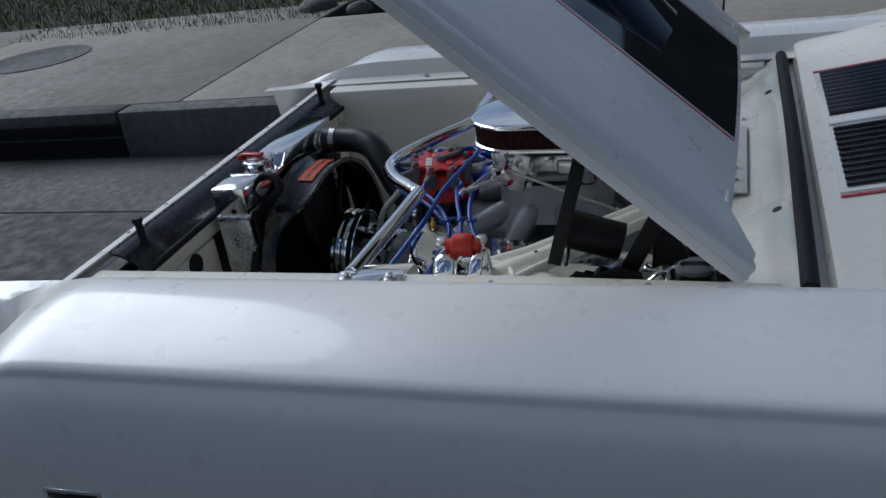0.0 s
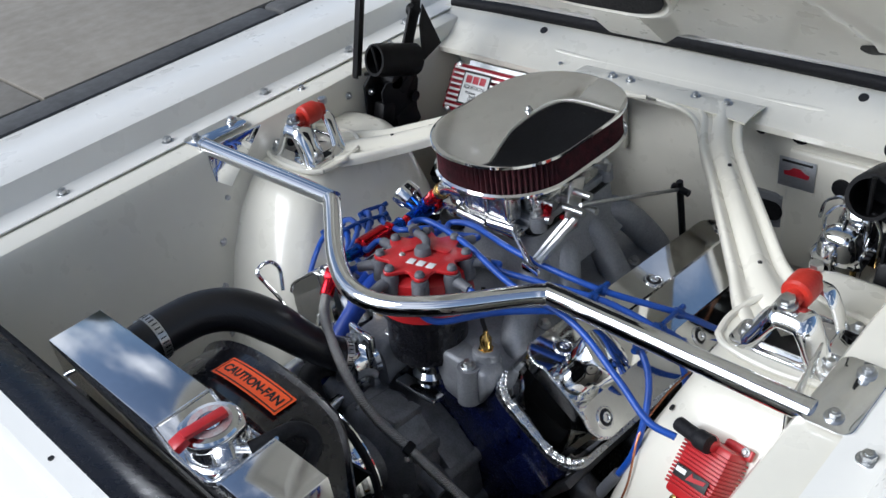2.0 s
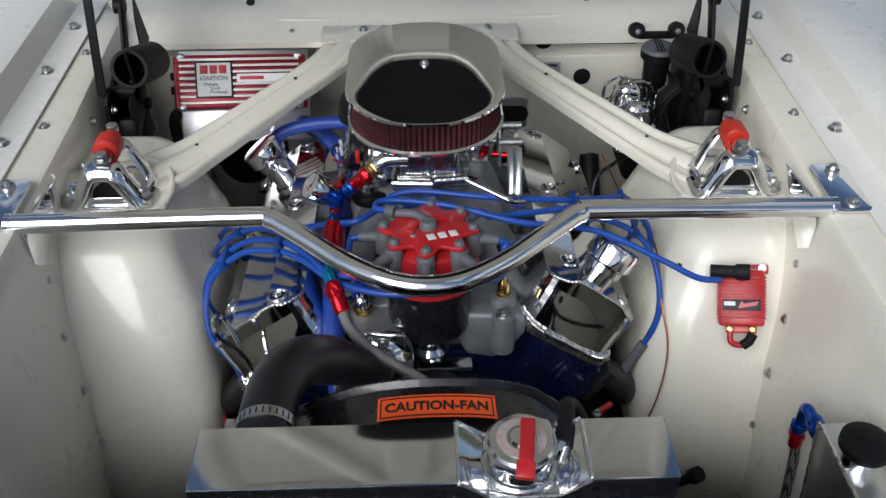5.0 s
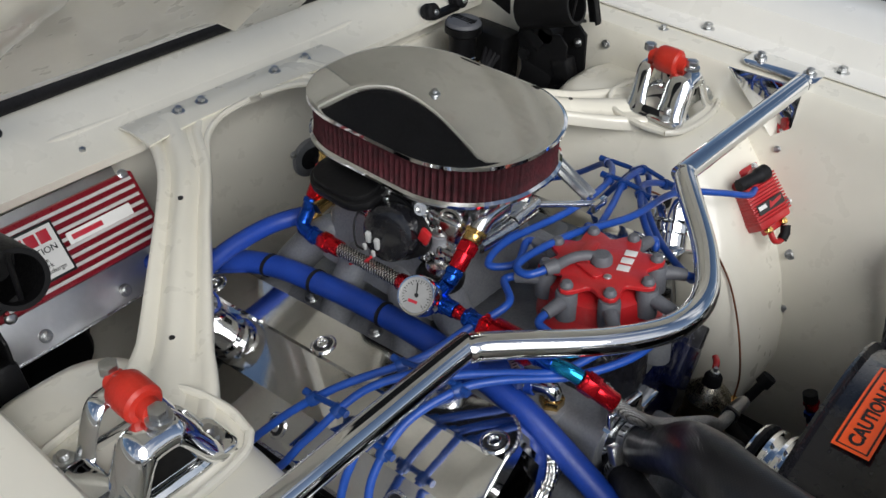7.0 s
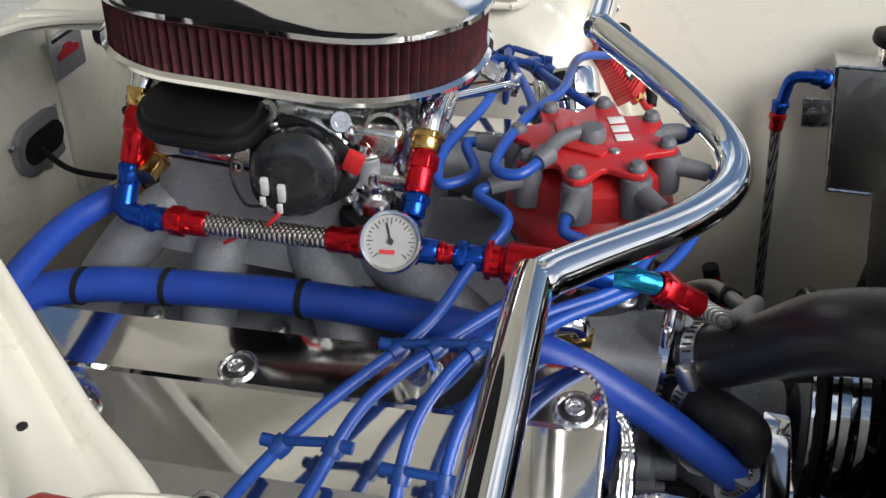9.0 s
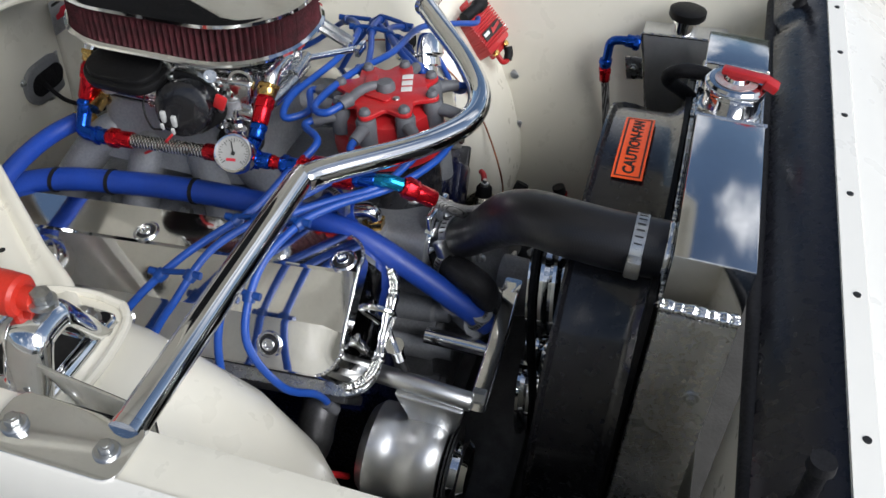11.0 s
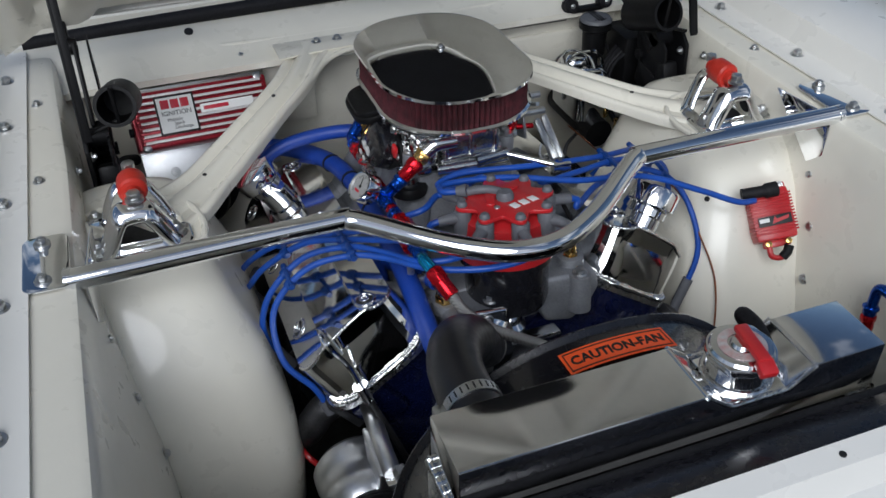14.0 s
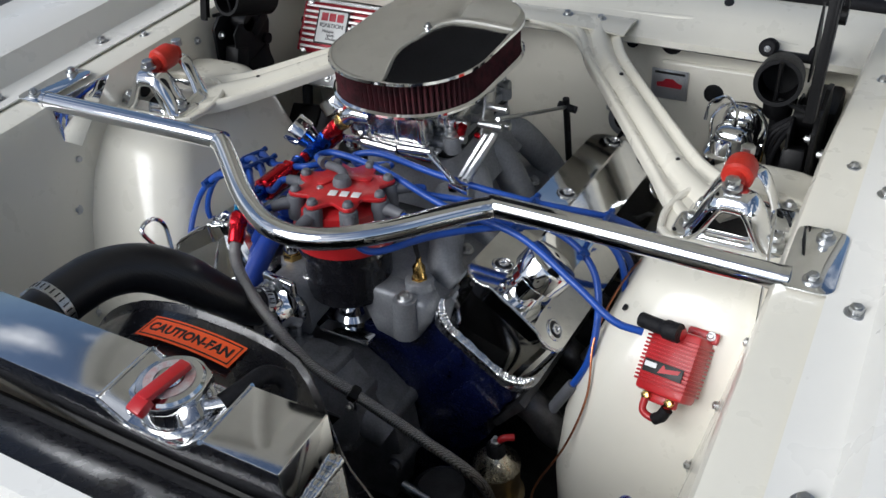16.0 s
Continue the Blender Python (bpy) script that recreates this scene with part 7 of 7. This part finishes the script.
bl_ = thing("brake_line_end", "braided line with red and blue anodised fittings beside the inner fender", "hose", (0.38, -0.20, 0.43))
part("line_cap", rod((0.380, -0.179, 0.508), (0.380, -0.184, 0.495), 0.0105, 16), RUBBER, bl_, "black cap")
fitting((0.380, -0.184, 0.496), (0.380, -0.190, 0.482), 0.0105, RED_ANO, "line_nut", bl_)
fitting((0.380, -0.190, 0.482), (0.381, -0.199, 0.459), 0.0115, BLUE_ANO, "line_nut", bl_)
fitting((0.381, -0.199, 0.459), (0.382, -0.209, 0.434), 0.0105, RED_ANO, "line_nut", bl_)
part("braided_line", tube([(0.382, -0.208, 0.437), (0.385, -0.222, 0.395), (0.390, -0.232, 0.350), (0.400, -0.235, 0.250)], 0.0080, 14), STEEL_BRAID, bl_)
solo("vent_stub", join(tube([(0.380, -0.117, 0.489), (0.374, -0.112, 0.476), (0.352, -0.098, 0.440), (0.33, -0.08, 0.39), (0.31, -0.06, 0.24)], 0.0075, 12), rod((0.384, -0.119, 0.496), (0.377, -0.114, 0.482), 0.0115, 16)), RUBBER, "black rubber vent hose with a capped end", "hose")

# lower dark parts
lw = thing("steering_linkage", "dark steel steering linkage deep in the engine bay", "linkage", (0, 0, 0.3))
part("sway_bar", tube([(-0.45, -0.05, 0.32), (-0.3, -0.22, 0.33), (0, -0.24, 0.33), (0.3, -0.22, 0.33), (0.45, -0.05, 0.32)], 0.012), STEEL_DARK, lw)
part("steering_box", box(0.08, 0.10, 0.12, 0.02, Matrix.Translation((0.33, 0.42, 0.38)), 3), STEEL_DARK, lw)
part("steering_shaft", rod((0.33, 0.44, 0.42), (0.335, 0.63, 0.58), 0.02), STEEL_DARK, lw)

# ---- brake master cylinder ----
mc = thing("master_cylinder", "chrome brake master cylinder with a bail wire on the firewall", "master cylinder", (0.365, 0.56, 0.70))
part("reservoir", loft([[(0.367 + x * k, 0.548 + y * k, z) for x, y in oval(0.036, 0.060, 0.022, 6)] for z, k in ((0.700, 0.92), (0.705, 1.0), (0.742, 1.0), (0.748, 1.05), (0.754, 1.05), (0.760, 0.9))]), CHROME, mc)
part("lid_dome", join(*[loft([[(0.367 + x * k, yy + y * k, z) for x, y in oval(0.029, 0.024, 0.018, 6)] for z, k in ((0.757, 1.0), (0.778, 0.97), (0.790, 0.82), (0.796, 0.55), (0.797, 0.2))]) for yy in (0.513, 0.580)]), CHROME, mc)
part("cylinder", rod((0.367, 0.47, 0.685), (0.367, 0.63, 0.685), 0.026, 24), BLACK, mc, "black cylinder body")
part("bail_wire", pipe(rounded([(0.405, 0.548, 0.725), (0.408, 0.548, 0.785), (0.39, 0.548, 0.812), (0.345, 0.548, 0.812), (0.327, 0.548, 0.785), (0.330, 0.548, 0.725)], 0.012), 0.0028, 8), CHROME, mc)
part("bail_wire", pipe(rounded([(0.316, 0.560, 0.772), (0.318, 0.565, 0.800), (0.345, 0.560, 0.818), (0.368, 0.530, 0.812), (0.370, 0.480, 0.770), (0.370, 0.478, 0.735)], 0.012), 0.0025, 8), CHROME, mc)
part("brake_line", tube([(0.34, 0.50, 0.68), (0.30, 0.47, 0.66), (0.295, 0.42, 0.58), (0.32, 0.38, 0.45)], 0.0035, 8), STEEL_DARK, mc)
part("proportioning_valve", join(box(0.04, 0.03, 0.045, 0.004, Matrix.Translation((0.435, 0.49, 0.67))), rod((0.435, 0.45, 0.68), (0.435, 0.49, 0.68), 0.008)), BRASS, mc)

mc.matrix_basis = Matrix.Translation((0.366, 0.478, 0.692))

# ---- firewall items ----
fp = thing("firewall_grommet", "cast oval cover plate with a rubber grommet on the firewall", "cover plate", (0.245, 0.625, 0.60))
part("plate", prism(oval(0.050, 0.032, 0.03, 6), 0.009, 0.002, Matrix.Translation((0.172, 0.612, 0.662)) @ pose(0, 0, 0, 90)), CAST, fp)
part("opening", prism(oval(0.036, 0.018, 0.018, 6), 0.002, 0, Matrix.Translation((0.170, 0.6035, 0.662)) @ pose(0, 0, 0, 90)), RUBBER, fp)
for x, z in ((0.122, 0.680), (0.225, 0.682), (0.172, 0.629), (0.202, 0.692)):
    bolt((x, 0.608, z), (0, -1, 0), 0.006, fp)
part("cable", tube([(0.160, 0.604, 0.660), (0.150, 0.56, 0.645), (0.13, 0.48, 0.66)], 0.0035, 8), RUBBER, fp)
plq = thing("firewall_plaque", "small silver plaque with a red car picture on the firewall", "plaque", (0.228, 0.632, 0.725))
part("plaque", box(0.060, 0.0018, 0.052, 0.0004, Matrix.Translation((0.228, 0.5915, 0.751))), LABEL_SILVER, plq)
part("plaque_picture", prism([(-0.020, -0.006), (0.020, -0.006), (0.021, 0.001), (0.012, 0.004), (0.006, 0.009), (-0.006, 0.009), (-0.012, 0.003), (-0.021, 0.001)], 0.0008, 0, Matrix.Translation((0.228, 0.5906, 0.752)) @ pose(0, 0, 0, 90)), RED_INK, plq)
part("plaque_line", box(0.05, 0.0006, 0.004, 0, Matrix.Translation((0.228, 0.5903, 0.771))), INK, plq)
for x, z, r in ((0.300, 0.746, 0.016), (0.225, 0.818, 0.018), (0.160, 0.812, 0.010)):
    solo("rubber_plug", lathe([(r, 0), (r * 0.95, 0.004), (r * 0.4, 0.005)], 24, Matrix.Translation((x, 0.6015 if abs(x - 0.3) > 0.02 else 0.5945, z)) @ pose(0, 0, 0, 90)), RUBBER, "round black rubber plug in the firewall", "plug", group="firewall plugs")
solo("wiper_link", rod((0.13, 0.583, 0.822), (0.392, 0.590, 0.816), 0.0035), STEEL_DARK, "thin dark steel rod along the firewall", "rod")
solo("pale_panel", flat(-0.19, -0.10, 0.597, 0.612, 0.70, 0.815, 0.005), CREAM, "cream painted firewall bulge", "panel", kind="structure")
# blower motor
bm_ = thing("blower_motor", "round black heater blower motor on the firewall", "blower motor", (-0.33, 0.58, 0.64))
part("motor", lathe([(0.060, 0), (0.060, 0.012), (0.052, 0.016), (0.050, 0.055), (0.044, 0.062), (0.02, 0.064)], 32, Matrix.Translation((-0.335, 0.604, 0.600)) @ pose(0, 0, 0, 90)), BLACK, bm_)
part("motor_flange", lathe([(0.075, 0), (0.074, 0.005), (0.06, 0.006)], 32, Matrix.Translation((-0.335, 0.602, 0.600)) @ pose(0, 0, 0, 90)), STEEL_DARK, bm_)
hv = thing("vacuum_canister", "dark grey square-lidded canister by the shock tower", "canister", (-0.41, 0.46, 0.60))
part("canister_body", box(0.075, 0.06, 0.075, 0.012, Matrix.Translation((-0.415, 0.46, 0.615)) @ pose(0, 0, 0, 35, 0, 10), 3), GREY_BOOT, hv)
part("canister_lid", box(0.060, 0.046, 0.008, 0.006, Matrix.Translation((-0.415, 0.437, 0.648)) @ pose(0, 0, 0, 35, 0, 10), 3), BLACK, hv)
part("canister_post", rod((-0.415, 0.475, 0.31), (-0.415, 0.475, 0.60), 0.02), STEEL_DARK, hv)
solo("heater_duct", tube([(-0.415, 0.45, 0.66), (-0.44, 0.50, 0.70), (-0.45, 0.56, 0.70), (-0.43, 0.60, 0.68)], 0.010, 12), RUBBER, "black rubber hose behind the tower", "hose")
# relay canister on the driver's side
rl = thing("washer_pump", "black ribbed canister and hose below the hood hinge", "canister", (0.41, 0.51, 0.80))
part("canister", lathe([(0.017, 0), (0.021, 0.006), (0.023, 0.050), (0.030, 0.055), (0.030, 0.066), (0.023, 0.070)], 28, Matrix.Translation((0.412, 0.512, 0.772))), BLACK, rl)
lid_ = part("canister_lid", lathe([(0.027, 0.066), (0.030, 0.069), (0.027, 0.074), (0.018, 0.0765), (0.0, 0.077)], 28, Matrix.Translation((0.412, 0.512, 0.772)), closed=False), GREY_BOOT, rl, "blue-grey ribbed lid")
for k in range(7):
    part("canister_rib", box(0.0028, 0.046 - 0.003 * abs(k - 3) ** 1.5, 0.003, 0.0008, Matrix.Translation((0.397 + 0.005 * k, 0.512, 0.8485 - 0.0004 * (k - 3) ** 2))), BLACK, lid_)
part("canister_bracket", box(0.066, 0.016, 0.010, 0.003, Matrix.Translation((0.415, 0.556, 0.846))), BLACK, rl)
for x in (0.380, 0.450):
    bush = part("bushing", lathe([(0.012, 0), (0.0135, 0.004), (0.0135, 0.010), (0.0105, 0.012), (0.0135, 0.014), (0.0135, 0.020), (0.010, 0.024)], 20, Matrix.Translation((x, 0.566, 0.852)) @ pose(0, 0, 0, 70)), RUBBER, rl)
    bolt((x, 0.5425, 0.8590), (0, -0.97, 0.2), 0.0048, bush)
part("canister_hose", tube([(0.412, 0.512, 0.776), (0.414, 0.505, 0.735), (0.432, 0.485, 0.695), (0.455, 0.44, 0.68)], 0.009, 12), RUBBER, rl)
part("canister_lead", tube([(0.432, 0.520, 0.800), (0.448, 0.515, 0.770), (0.440, 0.500, 0.720), (0.455, 0.470, 0.680)], 0.0035, 8), RUBBER, rl)
hb = thing("harness_block", "black wiring harness and plastic block by the hinge", "wiring", (0.46, 0.45, 0.7))
part("block", join(box(0.05, 0.09, 0.14, 0.008, Matrix.Translation((0.472, 0.50, 0.75))), box(0.04, 0.05, 0.08, 0.006, Matrix.Translation((0.46, 0.41, 0.70)))), BLACK, hb)
for k in range(4):
    part("harness_wire", tube([(0.46, 0.46 + 0.012 * k, 0.80), (0.43 - 0.008 * k, 0.47, 0.76), (0.42, 0.455 + 0.01 * k, 0.70), (0.45, 0.42, 0.62), (0.47, 0.40, 0.50)], 0.004, 8), RUBBER, hb)
